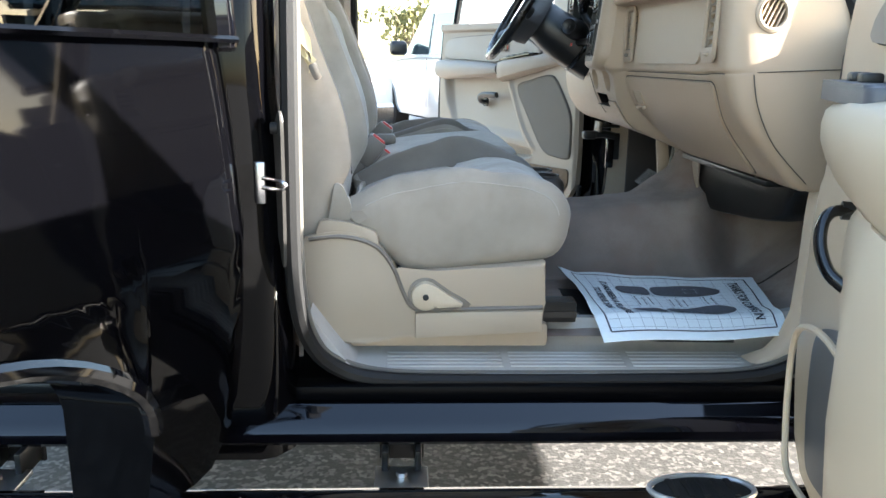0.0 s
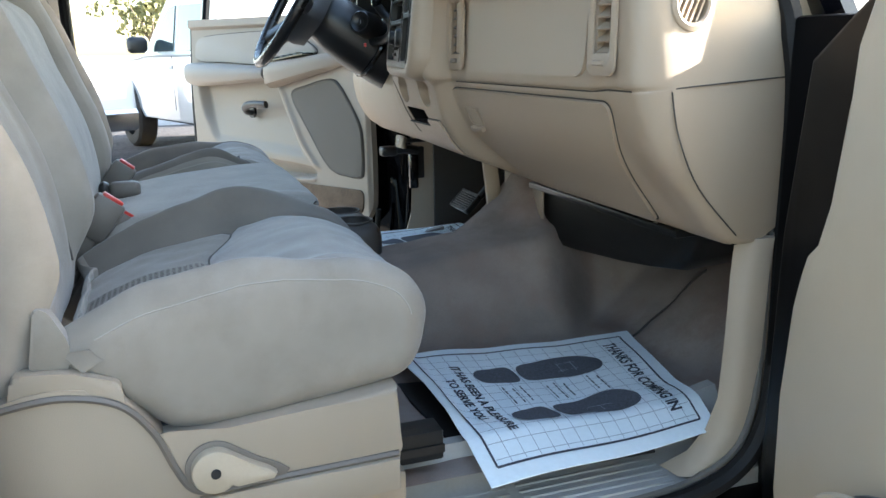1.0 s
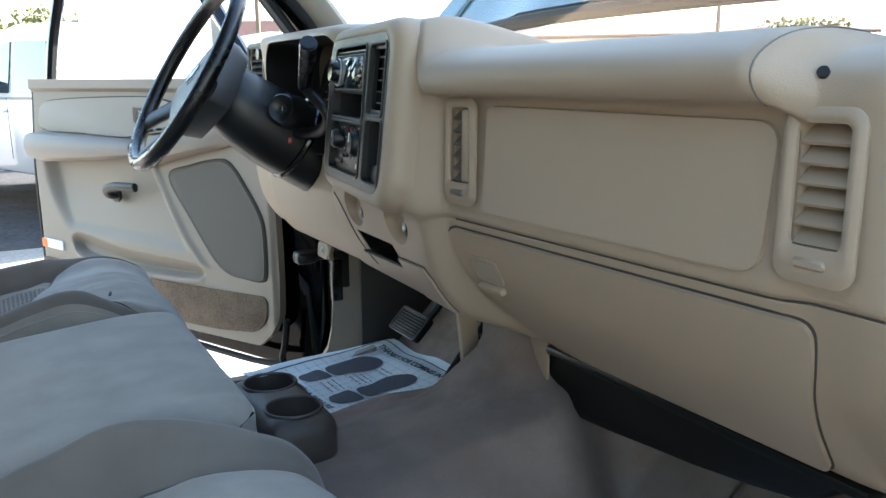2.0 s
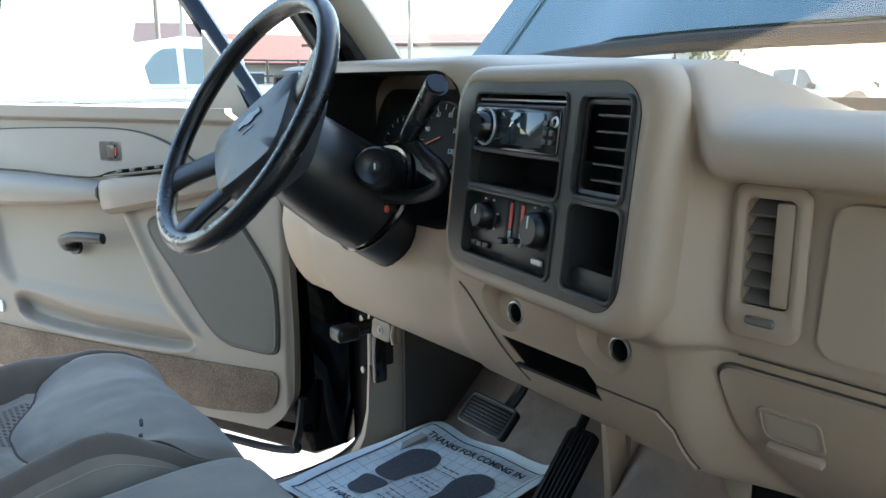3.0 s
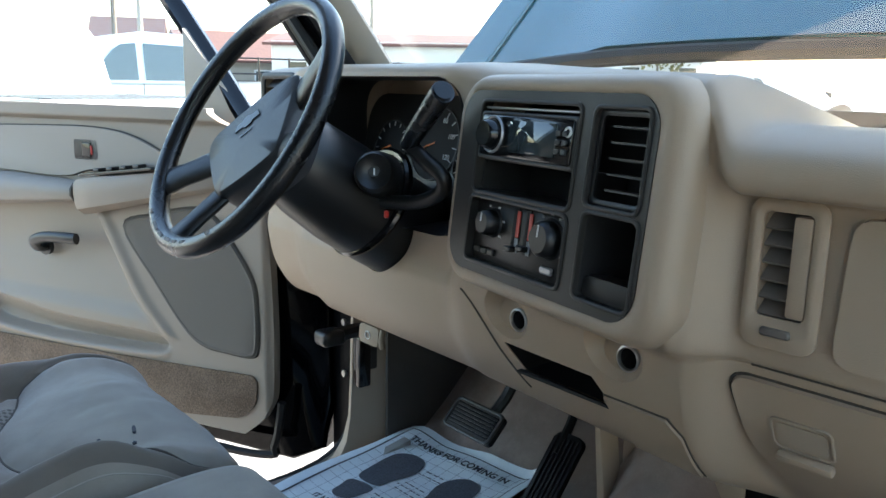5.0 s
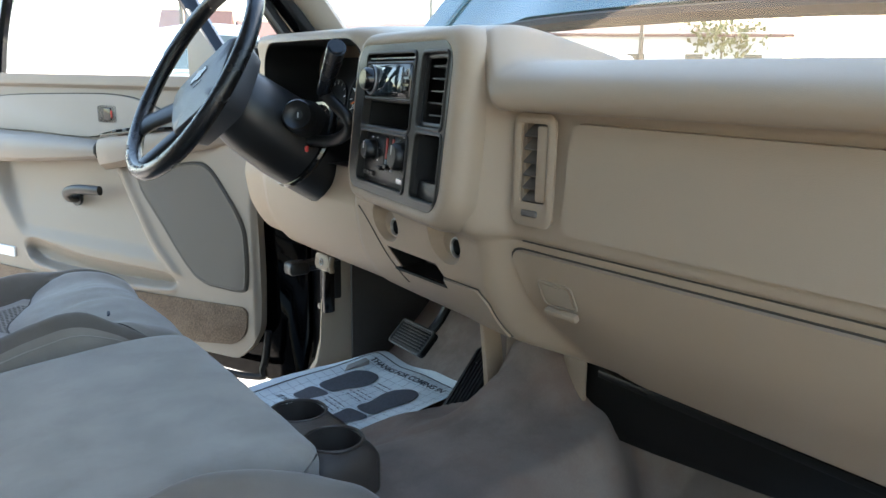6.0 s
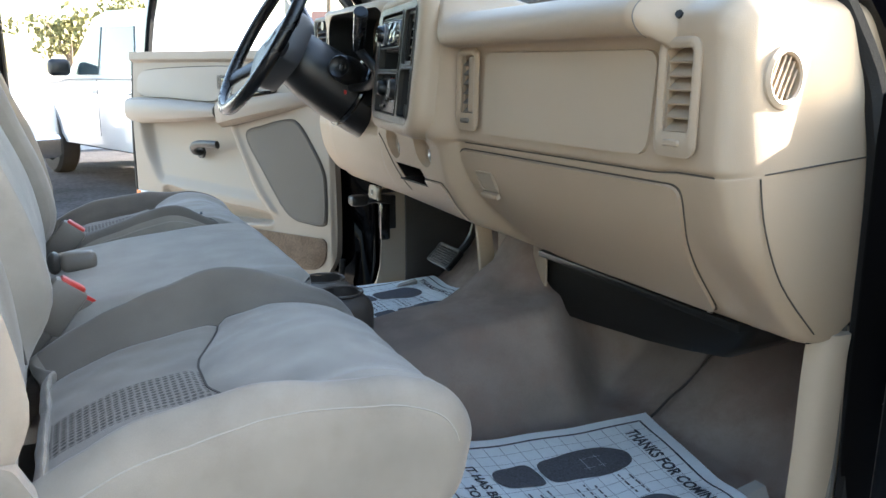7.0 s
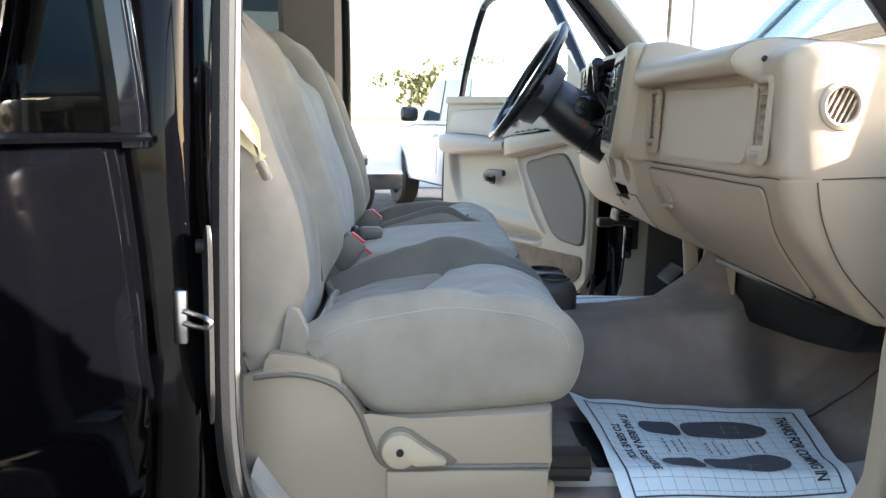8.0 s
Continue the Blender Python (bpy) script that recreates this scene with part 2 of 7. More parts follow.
def cut(ob, cutter_bm):
    """Cuts a closed shape out of a mesh object for good."""
    me = bpy.data.meshes.new("cutter")
    cutter_bm.normal_update()
    bmesh.ops.recalc_face_normals(cutter_bm, faces=cutter_bm.faces[:])
    cutter_bm.to_mesh(me)
    cutter_bm.free()
    c = new("cutter", me)
    mod = ob.modifiers.new("cut", "BOOLEAN")
    mod.operation, mod.solver, mod.object = "DIFFERENCE", "EXACT", c
    dg = bpy.context.evaluated_depsgraph_get()
    dg.update()
    done = bpy.data.meshes.new_from_object(ob.evaluated_get(dg))
    ob.modifiers.clear()
    old = ob.data
    ob.data = done
    done.name = old.name
    bpy.data.meshes.remove(old)
    bpy.data.objects.remove(c)
    bpy.data.meshes.remove(me)
    done.polygons.foreach_set("use_smooth", [True] * len(done.polygons))
    done.set_sharp_from_angle(angle=radians(35))


def box(cx, cy, cz, sx, sy, sz, bevel=0.0, seg=2, m=None, bm=None):
    b = bm or bmesh.new()
    g = bmesh.ops.create_cube(b, size=1.0, matrix=Matrix.Translation((cx, cy, cz)) @ Matrix.Diagonal((sx, sy, sz, 1)))
    if bevel:
        es = list({e for v in g["verts"] for e in v.link_edges})
        r = bmesh.ops.bevel(b, geom=es, offset=bevel, segments=seg, affect="EDGES", profile=0.5)
    if m is not None:
        bmesh.ops.transform(b, matrix=m, verts=b.verts[:])
    return b


def spline(pts, n, closed=False):
    """n points along a smooth curve through pts."""
    p = [Vector(q) for q in pts]
    k = len(p)
    out = []
    spans = k if closed else k - 1
    for i in range(n):
        t = i / (n if closed else n - 1) * spans
        j = min(int(t), spans - 1)
        f = t - j
        if closed:
            a, b, c, d = p[(j - 1) % k], p[j % k], p[(j + 1) % k], p[(j + 2) % k]
        else:
            a, b, c, d = p[max(j - 1, 0)], p[j], p[j + 1], p[min(j + 2, k - 1)]
        out.append(0.5 * ((2 * b) + (c - a) * f + (2 * a - 5 * b + 4 * c - d) * f * f + (3 * b - a - 3 * c + d) * f ** 3))
    return out


def loft(rings, closed=True, caps=True, bm=None):
    b = bm or bmesh.new()
    vs = [[b.verts.new(p) for p in r] for r in rings]
    n = len(rings[0])
    for i in range(len(vs) - 1):
        for j in range(n if closed else n - 1):
            k = (j + 1) % n
            b.faces.new((vs[i][j], vs[i][k], vs[i + 1][k], vs[i + 1][j]))
    if caps and closed:
        b.faces.new(vs[0][::-1])
        b.faces.new(vs[-1])
    bmesh.ops.recalc_face_normals(b, faces=b.faces[:])
    return b


def tube(pts, r, n=10, bm=None, closed=False, taper=None, flat=1.0):
    p = [Vector(q) for q in pts]
    rings = []
    up = Vector((0, 0, 1))
    prev = None
    for i, q in enumerate(p):
        if closed:
            t = (p[(i + 1) % len(p)] - p[i - 1]).normalized()
        else:
            t = (p[min(i + 1, len(p) - 1)] - p[max(i - 1, 0)]).normalized()
        if prev is None:
            a = t.cross(up if abs(t.dot(up)) < 0.95 else Vector((1, 0, 0))).normalized()
        else:
            a = (prev - t * prev.dot(t)).normalized()
        prev = a
        c = t.cross(a)
        rr = r * (taper(i / (len(p) - 1)) if taper else 1)
        rings.append([q + a * rr * math.cos(2 * math.pi * k / n) + c * rr * flat * math.sin(2 * math.pi * k / n) for k in range(n)])
    if closed:
        rings.append(rings[0])
        b = bm or bmesh.new()
        vs = [[b.verts.new(x) for x in r] for r in rings[:-1]]
        for i in range(len(vs)):
            for j in range(n):
                b.faces.new((vs[i][j], vs[i][(j + 1) % n], vs[(i + 1) % len(vs)][(j + 1) % n], vs[(i + 1) % len(vs)][j]))
        bmesh.ops.recalc_face_normals(b, faces=b.faces[:])
        return b
    return loft(rings, True, True, bm)


def rrect(w, h, r, n=5, cx=0.0, cy=0.0):
    r = min(r, w / 2 - 1e-4, h / 2 - 1e-4)
    out = []
    for sx, sy, a0 in ((1, 1, 0), (-1, 1, 90), (-1, -1, 180), (1, -1, 270)):
        for k in range(n + 1):
            a = radians(a0 + 90 * k / n)
            out.append((cx + sx * (w / 2 - r) + r * math.cos(a), cy + sy * (h / 2 - r) + r * math.sin(a)))
    return out


def slab(poly, depth, m=None, bevel=0.0, bm=None, seg=2):
    """A flat outline in local x, y with a thickness along +z."""
    b = bm or bmesh.new()
    lo = [b.verts.new((x, y, 0)) for x, y in poly]
    hi = [b.verts.new((x, y, depth)) for x, y in poly]
    n = len(poly)
    b.faces.new(lo[::-1])
    top = b.faces.new(hi)
    for i in range(n):
        b.faces.new((lo[i], lo[(i + 1) % n], hi[(i + 1) % n], hi[i]))
    if bevel:
        es = [e for e in top.edges]
        bmesh.ops.bevel(b, geom=es, offset=bevel, segments=seg, affect="EDGES", profile=0.5, clamp_overlap=True)
    bmesh.ops.recalc_face_normals(b, faces=b.faces[:])
    if m is not None:
        bmesh.ops.transform(b, matrix=m, verts=b.verts[:])
    return b


def frame_ring(outer, inner, depth, m=None, bm=None, lip=0.0):
    """A flat frame between two outlines with equal point counts."""
    b = bm or bmesh.new()
    n = len(outer)
    o0 = [b.verts.new((x, y, 0)) for x, y in outer]
    o1 = [b.verts.new((x, y, depth - lip)) for x, y in outer]
    cx, cy = sum(p[0] for p in outer) / n, sum(p[1] for p in outer) / n
    mid = [b.verts.new((x + (u - x) * 0.35, y + (v - y) * 0.35, depth)) for (x, y), (u, v) in zip(outer, inner)]
    mi2 = [b.verts.new((x + (u - x) * 0.65, y + (v - y) * 0.65, depth)) for (x, y), (u, v) in zip(outer, inner)]
    i1 = [b.verts.new((x, y, depth - lip)) for x, y in inner]
    i0 = [b.verts.new((x, y, 0)) for x, y in inner]
    for a, c in ((o0, o1), (o1, mid), (mid, mi2), (mi2, i1), (i1, i0), (i0, o0)):
        for k in range(n):
            b.faces.new((a[k], a[(k + 1) % n], c[(k + 1) % n], c[k]))
    bmesh.ops.recalc_face_normals(b, faces=b.faces[:])
    if m is not None:
        bmesh.ops.transform(b, matrix=m, verts=b.verts[:])
    return b


def round_poly(pts, r, n=5):
    """The outline with its corners rounded."""
    out = []
    k = len(pts)
    for i in range(k):
        p, a, b = Vector(pts[i]), Vector(pts[i - 1]), Vector(pts[(i + 1) % k])
        q = min(r, (a - p).length * 0.45, (b - p).length * 0.45)
        c, e = p + (a - p).normalized() * q, p + (b - p).normalized() * q
        for j in range(n + 1):
            f = j / n
            w = c * (1 - f) ** 2 + p * 2 * f * (1 - f) + e * f * f
            out.append((w.x, w.y))
    return out


def disc(r, depth, m, n=24, r2=None, bm=None, bevel=0.0):
    poly = [(r * math.cos(2 * math.pi * k / n), r * math.sin(2 * math.pi * k / n)) for k in range(n)]
    return slab(poly, depth, m, bevel, bm)


def lathe(profile, m=None, n=28, bm=None):
    """Turns (radius, height) pairs about local z."""
    rings = [[Vector((r * math.cos(2 * math.pi * k / n), r * math.sin(2 * math.pi * k / n), h)) for k in range(n)] for r, h in profile]
    b = loft(rings, True, False, bm)
    if m is not None:
        bmesh.ops.transform(b, matrix=m, verts=b.verts[:])
    return b


def axes(o, x, y, z):
    """A pose with the given local axes."""
    m = Matrix((Vector(x), Vector(y), Vector(z))).transposed().to_4x4()
    m.translation = o
    return m


def text_bm(s, size, m, depth=0.0006, bold=0.0):
    cu = bpy.data.curves.new("text", "FONT")
    cu.body, cu.size, cu.extrude = s, size, depth
    cu.align_x, cu.align_y = "CENTER", "CENTER"
    cu.resolution_u = 3
    cu.offset = bold
    ob = new("text", cu)
    dg = bpy.context.evaluated_depsgraph_get()
    dg.update()
    me = bpy.data.meshes.new_from_object(ob.evaluated_get(dg))
    b = bmesh.new()
    b.from_mesh(me)
    bpy.data.objects.remove(ob)
    bpy.data.curves.remove(cu)
    bpy.data.meshes.remove(me)
    bmesh.ops.transform(b, matrix=m, verts=b.verts[:])
    return b


def smooth01(x):
    x = max(0.0, min(1.0, x))
    return x * x * (3 - 2 * x)


# ---- ground ----
GROUND = mat("pale_gravel_ground", (0.335, 0.303, 0.268), 0.9, vary=0.35, scale=0.9, bump=1.0, bscale=34, fine=0.75, dirt=0.4)
bm = bmesh.new()
bmesh.ops.create_grid(bm, x_segments=2, y_segments=2, size=900)
tagged(part("ground", bm, GROUND, None), "pale sunlit gravel and worn asphalt lot", "ground", kind="structure")
poly = []
for k in range(60):
    a = 2 * math.pi * k / 60
    w = 1 + 0.06 * noise.noise((3 * math.cos(a), 3 * math.sin(a), 4.2))
    poly.append((-0.2 + 5.0 * w * math.cos(a), -1.2 + 2.3 * w * math.sin(a)))
asphalt = mat("dark_aggregate_asphalt", (0.044, 0.041, 0.038), 0.9, vary=0.35, scale=2.5, bump=1.0, bscale=90, fine=0.4)
an = asphalt.node_tree
vor = an.nodes.new("ShaderNodeTexVoronoi")
vor.inputs["Scale"].default_value = 75
atc = an.nodes.new("ShaderNodeTexCoord")
an.links.new(atc.outputs["Object"], vor.inputs["Vector"])
sep = an.nodes.new("ShaderNodeSeparateColor")
an.links.new(vor.outputs["Color"], sep.inputs[0])
rng_ = an.nodes.new("ShaderNodeMapRange")
rng_.inputs["From Min"].default_value, rng_.inputs["From Max"].default_value = 0.55, 1.0
an.links.new(sep.outputs[0], rng_.inputs["Value"])
stone = an.nodes.new("ShaderNodeMix")
stone.data_type = "RGBA"
bsdf_ = an.nodes["Principled BSDF"]
an.links.new(bsdf_.inputs["Base Color"].links[0].from_socket, stone.inputs["A"])
stone.inputs["B"].default_value = (0.145, 0.137, 0.126, 1)
an.links.new(rng_.outputs[0], stone.inputs["Factor"])
an.links.new(stone.outputs["Result"], bsdf_.inputs["Base Color"])
tagged(part("asphalt_patch", slab(poly, 0.012), asphalt, None), "worn dark asphalt with pale stones under the truck", "asphalt", kind="structure")


# gravel whose colour carries the shade round the parked trucks
poly = []
for k in range(40):
    a = 2 * math.pi * k / 40
    w = 1 + 0.08 * noise.noise((2 * math.cos(a), 2 * math.sin(a), 9.1))
    poly.append((0.5 + 9.0 * w * math.cos(a), 9.4 + 3.4 * w * math.sin(a)))
tagged(part("gravel_strip", slab(poly, 0.010), mat("grey_gravel", (0.072, 0.067, 0.066), 0.95, vary=0.5, scale=2.5, bump=1.0, bscale=26, fine=0.85, spec=0.1), None), "grey gravel under the parked trucks, darkened for the shade there", "gravel", kind="structure")


# ---- the cab shell ----
cab = thing("pickup_truck_cab", (0.3, 0, 0), "black crew-cab pickup truck body with open doors", "truck")


def floor_z(x, y):
    half = 0.238 - 0.13 * smooth01((x - 0.70) / 0.20)
    wide = 0.055 if y > 0 else 0.055 + 0.09 * smooth01((x - 0.30) / 0.25)
    side = smooth01((half + 0.05 + 0.4 * (wide - 0.055) - abs(y)) / wide)
    tunnel = 0.765 + 0.02 * smooth01((x - 0.3) / 0.4) - 0.012 * (y / 0.2) ** 2 + 1.1 * max(0.0, x - 0.70) * smooth01((x - 0.70) / 0.04) * (0.12 + 0.88 * math.exp(-((y - 0.02) / 0.095) ** 4))
    tunnel -= 0.085 * smooth01((y + 0.08) / 0.28)
    tunnel += 0.085 * smooth01((x - 0.58) / 0.15) * math.exp(-((y - 0.01) / 0.075) ** 2)
    toe = 0.592 + 0.9 * max(0.0, x - 0.86) ** 1.3 * 1.6
    z = toe + max(0.0, tunnel - toe) * side
    sag = 0.010 * noise.noise((x * 4, y * 4, 0)) + 0.004 * noise.noise((x * 15, y * 15, 3))
    # fold of the carpet across the passenger footwell, and the moulded ridges beside the tunnel
    q = -(y + 0.342)
    along = x - 0.86
    if y < 0 and -0.02 < along < 0.20:
        sag += 0.012 * smooth01(q / 0.014) * smooth01((0.20 - along) / 0.06) * smooth01((along + 0.02) / 0.03) * smooth01((0.16 - q) / 0.10)
    sag += 0.006 * noise.noise((x * 9 + 4, y * 9, 7))
    if x > 0.3:
        sag += 0.007 * math.exp(-((y + 0.262 + 0.02 * math.sin(9 * x)) / 0.013) ** 2) * smooth01((x - 0.36) / 0.08) * smooth01((0.76 - x) / 0.06)
    edge = smooth01((abs(y) - 0.66) / 0.06)
    return z + sag * (1 - edge)


def spline2(pts, n):
    """A smooth line through flat (x, y) points."""
    return [(p.x, p.y) for p in spline([Vector((a, b, 0)) for a, b in pts], n)]


NX, NY = 210, 180
bm = bmesh.new()
vs = [[bm.verts.new((-0.95 + 2.1 * i / NX, -0.735 + 1.47 * j / NY, floor_z(-0.95 + 2.1 * i / NX, -0.735 + 1.47 * j / NY))) for j in range(NY + 1)] for i in range(NX + 1)]
for i in range(NX):
    for j in range(NY):
        bm.faces.new((vs[i][j], vs[i + 1][j], vs[i + 1][j + 1], vs[i][j + 1]))
part("carpet_floor", bm, CARPET, cab, "worn brown-grey carpet over the floor and tunnel", 60)

# dark tube along the fold, drawing the shade of its crease
part("carpet_fold", tube([(x, y, floor_z(x, y) + 0.0015) for x, y in spline2([(0.855, -0.338), (0.910, -0.336), (0.962, -0.348), (1.010, -0.368)], 14)], 0.0026, 6), DARKBROWN, cab, "dark line for the shade in the carpet's fold")

# firewall and underside
part("firewall", box(1.13, 0, 1.02, 0.03, 1.6, 0.62), DARKVOID, cab, "", 0)
part("underbody", box(0.1, 0, 0.475, 2.1, 1.5, 0.05, 0.01), BLACKLINER, cab)


def side_shell(sg):
    """Sill, seals, pillars and rocker of one side. sg: -1 passenger, 1 driver."""
    # sill plate with ridges
    prof = [(-0.815, 0.515), (-0.812, 0.541), (-0.80, 0.548), (-0.715, 0.556), (-0.70, 0.570), (-0.675, 0.612), (-0.655, 0.612), (-0.655, 0.51)]
    rings = []
    for i in range(25):
        x = -0.22 + 1.02 * i / 24
        lift = 0.02 * smooth01((x - 0.66) / 0.14) ** 2 + 0.12 * smooth01((-0.10 - x) / 0.12) ** 2
        rings.append([Vector((x, -sg * y, z + lift)) for y, z in prof])
    sill = part("sill_plate", loft(rings), mat_sill, cab, "grey-beige ribbed door sill plate")
    for g in range(3):
        for k in range(5):
            x0, x1 = -0.075 + 0.245 * g, 0.155 + 0.245 * g
            y = -0.790 + 0.0155 * k
            part("ridge", box((x0 + x1) / 2, -sg * y, 0.5475 + (y + 0.80) * 0.08, x1 - x0, 0.007, 0.006, 0.0018, 1), mat_ridge, sill)
    # rubber seal round the opening
    path = [(-0.235, 1.78), (-0.228, 1.4), (-0.228, 1.0), (-0.226, 0.74), (-0.205, 0.62), (-0.15, 0.555), (-0.07, 0.534), (0.1, 0.53), (0.4, 0.53), (0.62, 0.534), (0.72, 0.56), (0.770, 0.62), (0.792, 0.72), (0.803, 0.90), (0.802, 1.08), (0.790, 1.17), (0.762, 1.26), (0.61, 1.46), (0.42, 1.68), (0.34, 1.765)]
    def side_y(x, z, y):
        """The rear leg of the seal sits further out, on the pillar's flange."""
        return y + (0.068 * smooth01((z - 0.54) / 0.16) if x < -0.1 else 0) - 0.17 * max(0, z - 1.2) - 0.022 * smooth01((x - 0.55) / 0.2) * smooth01((z - 0.60) / 0.3)
    path = [(x - (0.010 if x < -0.1 else 0), z) for x, z in path]
    pts = spline([(x, sg * side_y(x, z, 0.822), z) for x, z in path], 90)
    part("door_seal", tube(pts, 0.015, 8), RUBBER, cab)
    pts2 = spline([(x + (0.014 if x < 0.2 else -0.014) * (1 if z > 0.56 else 0.4), sg * side_y(x, z, 0.806), z + (0.012 if z < 0.6 else 0)) for x, z in path], 90)
    part("seal_lip", tube(pts2, 0.005, 6), SEALGREY, cab, "beige-grey edge of the door seal")
    # rocker panel below
    prof = [(0.80, 0.50), (0.835, 0.505), (0.858, 0.503), (0.872, 0.500), (0.880, 0.497), (0.884, 0.512), (0.889, 0.508), (0.912, 0.496), (0.922, 0.488), (0.930, 0.474), (0.931, 0.458), (0.922, 0.449), (0.90, 0.445), (0.86, 0.445), (0.80, 0.445)]
    rings = [[Vector((x, sg * y, z)) for y, z in prof] for x in (-1.3, -0.9, -0.5, -0.1, 0.3, 0.7, 1.0)]
    part("rocker_panel", loft(rings), BLACKPAINT, cab, "glossy black painted rocker panel", 25)
    part("jamb_step", box(0.3, sg * 0.825, 0.517, 1.15, 0.05, 0.03, 0.006), BLACKJAMB, cab)
    # B pillar
    ring = [(-0.245, 0.79), (-0.245, 0.870), (-0.262, 0.895), (-0.275, 0.912), (-0.30, 0.922), (-0.395, 0.922), (-0.42, 0.88), (-0.44, 0.80), (-0.40, 0.77), (-0.28, 0.77)]
    rings = []
    for i in range(14):
        z = 0.42 + 1.42 * i / 13
        tum = 0.17 * max(0, z - 1.2)
        wd = 0.75 + 0.25 * smooth01((1.15 - z) / 0.3)
        rings.append([Vector((-0.33 + (x + 0.33) * (wd if z > 0.6 else 1.0), sg * (y - tum), z)) for x, y in ring])
    part("b_pillar", loft(rings), DOORBLACK, cab, "glossy black B pillar")
    rings = [[Vector((-0.34 + 0.10 * c, sg * (0.755 + 0.022 * s - 0.17 * max(0, z - 1.2)), z)) for c, s in ((-1, 0.4), (-0.8, -0.7), (0, -1), (0.8, -0.7), (1, 0.4), (0, 0.6))] for z in (0.56, 0.8, 1.0, 1.2, 1.5, 1.78)]
    part("b_pillar_trim", loft(rings), DARKPILLAR, cab, "dark taupe plastic pillar trim")
    # lower hinge pillar and kick panel
    rings = [[Vector((x, sg * y, z)) for x, y in ((0.815, 0.79), (0.815, 0.845), (0.85, 0.85), (0.87, 0.905), (0.93, 0.93), (1.02, 0.93), (1.02, 0.79))] for z in (0.42, 0.8, 1.2)]
    part("hinge_pillar", loft(rings), BLACKJAMB, cab, "black painted hinge pillar", 20)
    rings = []
    for z, x0, lean in ((0.555, 0.645, 0.02), (0.575, 0.688, 0.012), (0.61, 0.714, 0.006), (0.66, 0.728, 0.0), (0.75, 0.733, 0.0), (0.85, 0.735, 0.0), (0.885, 0.737, 0.0), (0.908, 0.740, 0.0)):
        rings.append([Vector((x, sg * y, z)) for x, y in ((x0, 0.772 - lean), (x0 + 0.006, 0.790), (x0 + 0.022, 0.800), (x0 + 0.044 + 1.5 * lean, 0.801), (x0 + 0.052 + 1.5 * lean, 0.79), (1.10, 0.79), (1.10, 0.742), (x0 + 0.10, 0.748 - lean))])
    part("kick_panel", loft(rings), BEIGE_LOW, cab, "beige plastic kick panel", 50)
    part("inner_jamb", box(0.804, sg * 0.868, 0.835, 0.052, 0.125, 0.750, 0.008), BLACKJAMB, cab, "black painted door jamb")
    for z in (0.66, 0.98):
        h = part("hinge", box(0.852, sg * 0.885, z, 0.05, 0.05, 0.075, 0.008), BLACKJAMB, cab, "black door hinge")
        part("hinge_pin", tube([(0.862, sg * 0.925, z - 0.05), (0.862, sg * 0.925, z + 0.05)], 0.009, 8), STEEL, h)
    for z in (0.72, 0.84, 1.06):
        part("bolt", disc(0.008, 0.006, axes((0.778, sg * 0.870, z), (0, 1, 0), (0, 0, 1), (-1, 0, 0)), 6), STEEL, cab)
    # A pillar and its trim
    line = [(0.88, 0.80, 1.16), (0.83, 0.785, 1.26), (0.64, 0.762, 1.49), (0.40, 0.725, 1.73), (0.30, 0.70, 1.80)]
    part("a_pillar", tube(spline([(x, sg * (y + 0.004), z) for x, y, z in line], 20), 0.034, 8, flat=0.8), BLACKPAINT, cab, "glossy black windscreen pillar")
    part("a_pillar_trim", tube(spline([(x + 0.045, sg * (y - 0.022), z) for x, y, z in line], 20), 0.043, 10, flat=0.7), PILLARTRIM, cab, "taupe plastic pillar trim")
    # roof rail
    part("roof_rail", tube([(0.34, sg * 0.70, 1.79), (-0.3, sg * 0.69, 1.815), (-1.25, sg * 0.69, 1.80)], 0.045, 8), BLACKPAINT, cab)
    part("cab_corner", box(-1.32, sg * 0.80, 1.0, 0.16, 0.14, 1.2, 0.04), BLACKPAINT, cab)


mat_sill = mat("grey_sill_plastic", (0.34, 0.325, 0.30), 0.45, vary=0.12, scale=12, dirt=0.3)
mat_ridge = mat("pale_sill_ridges", (0.40, 0.385, 0.355), 0.5, vary=0.1, scale=20)
side_shell(-1)
side_shell(1)
# slab added over the kick panel to darken the driver footwell
part("footwell_liner", box(0.955, 0.735, 0.80, 0.32, 0.010, 0.42, 0.003), DARKBROWN, cab, "dark brown-grey slab added to darken the driver footwell")
part("roof", loft([[Vector((x, y, 1.84 - 0.05 * (y / 0.72) ** 2 + dz)) for y in (-0.72, -0.45, 0, 0.45, 0.72)] + [Vector((x, y, 1.81 - 0.05 * (y / 0.72) ** 2 + dz)) for y in (0.72, 0.45, 0, -0.45, -0.72)] for x, dz in ((0.33, -0.03), (0.1, 0.01), (-0.6, 0.02), (-1.36, -0.01))]), BLACKPAINT, cab)
part("headliner", loft([[Vector((x, y, 1.785 - 0.05 * (y / 0.7) ** 2)) for y in (-0.69, 0, 0.69)] + [Vector((x, y, 1.765 - 0.05 * (y / 0.7) ** 2)) for y in (0.69, 0, -0.69)] for x in (0.31, -0.5, -1.3)]), HEADLINER, cab)
part("rear_wall", box(-1.36, 0, 0.86, 0.06, 1.56, 0.72, 0.01), HEADLINER, cab)
part("rear_glass", box(-1.37, 0, 1.50, 0.006, 1.40, 0.56), TINT, cab, "tinted rear window", 0)
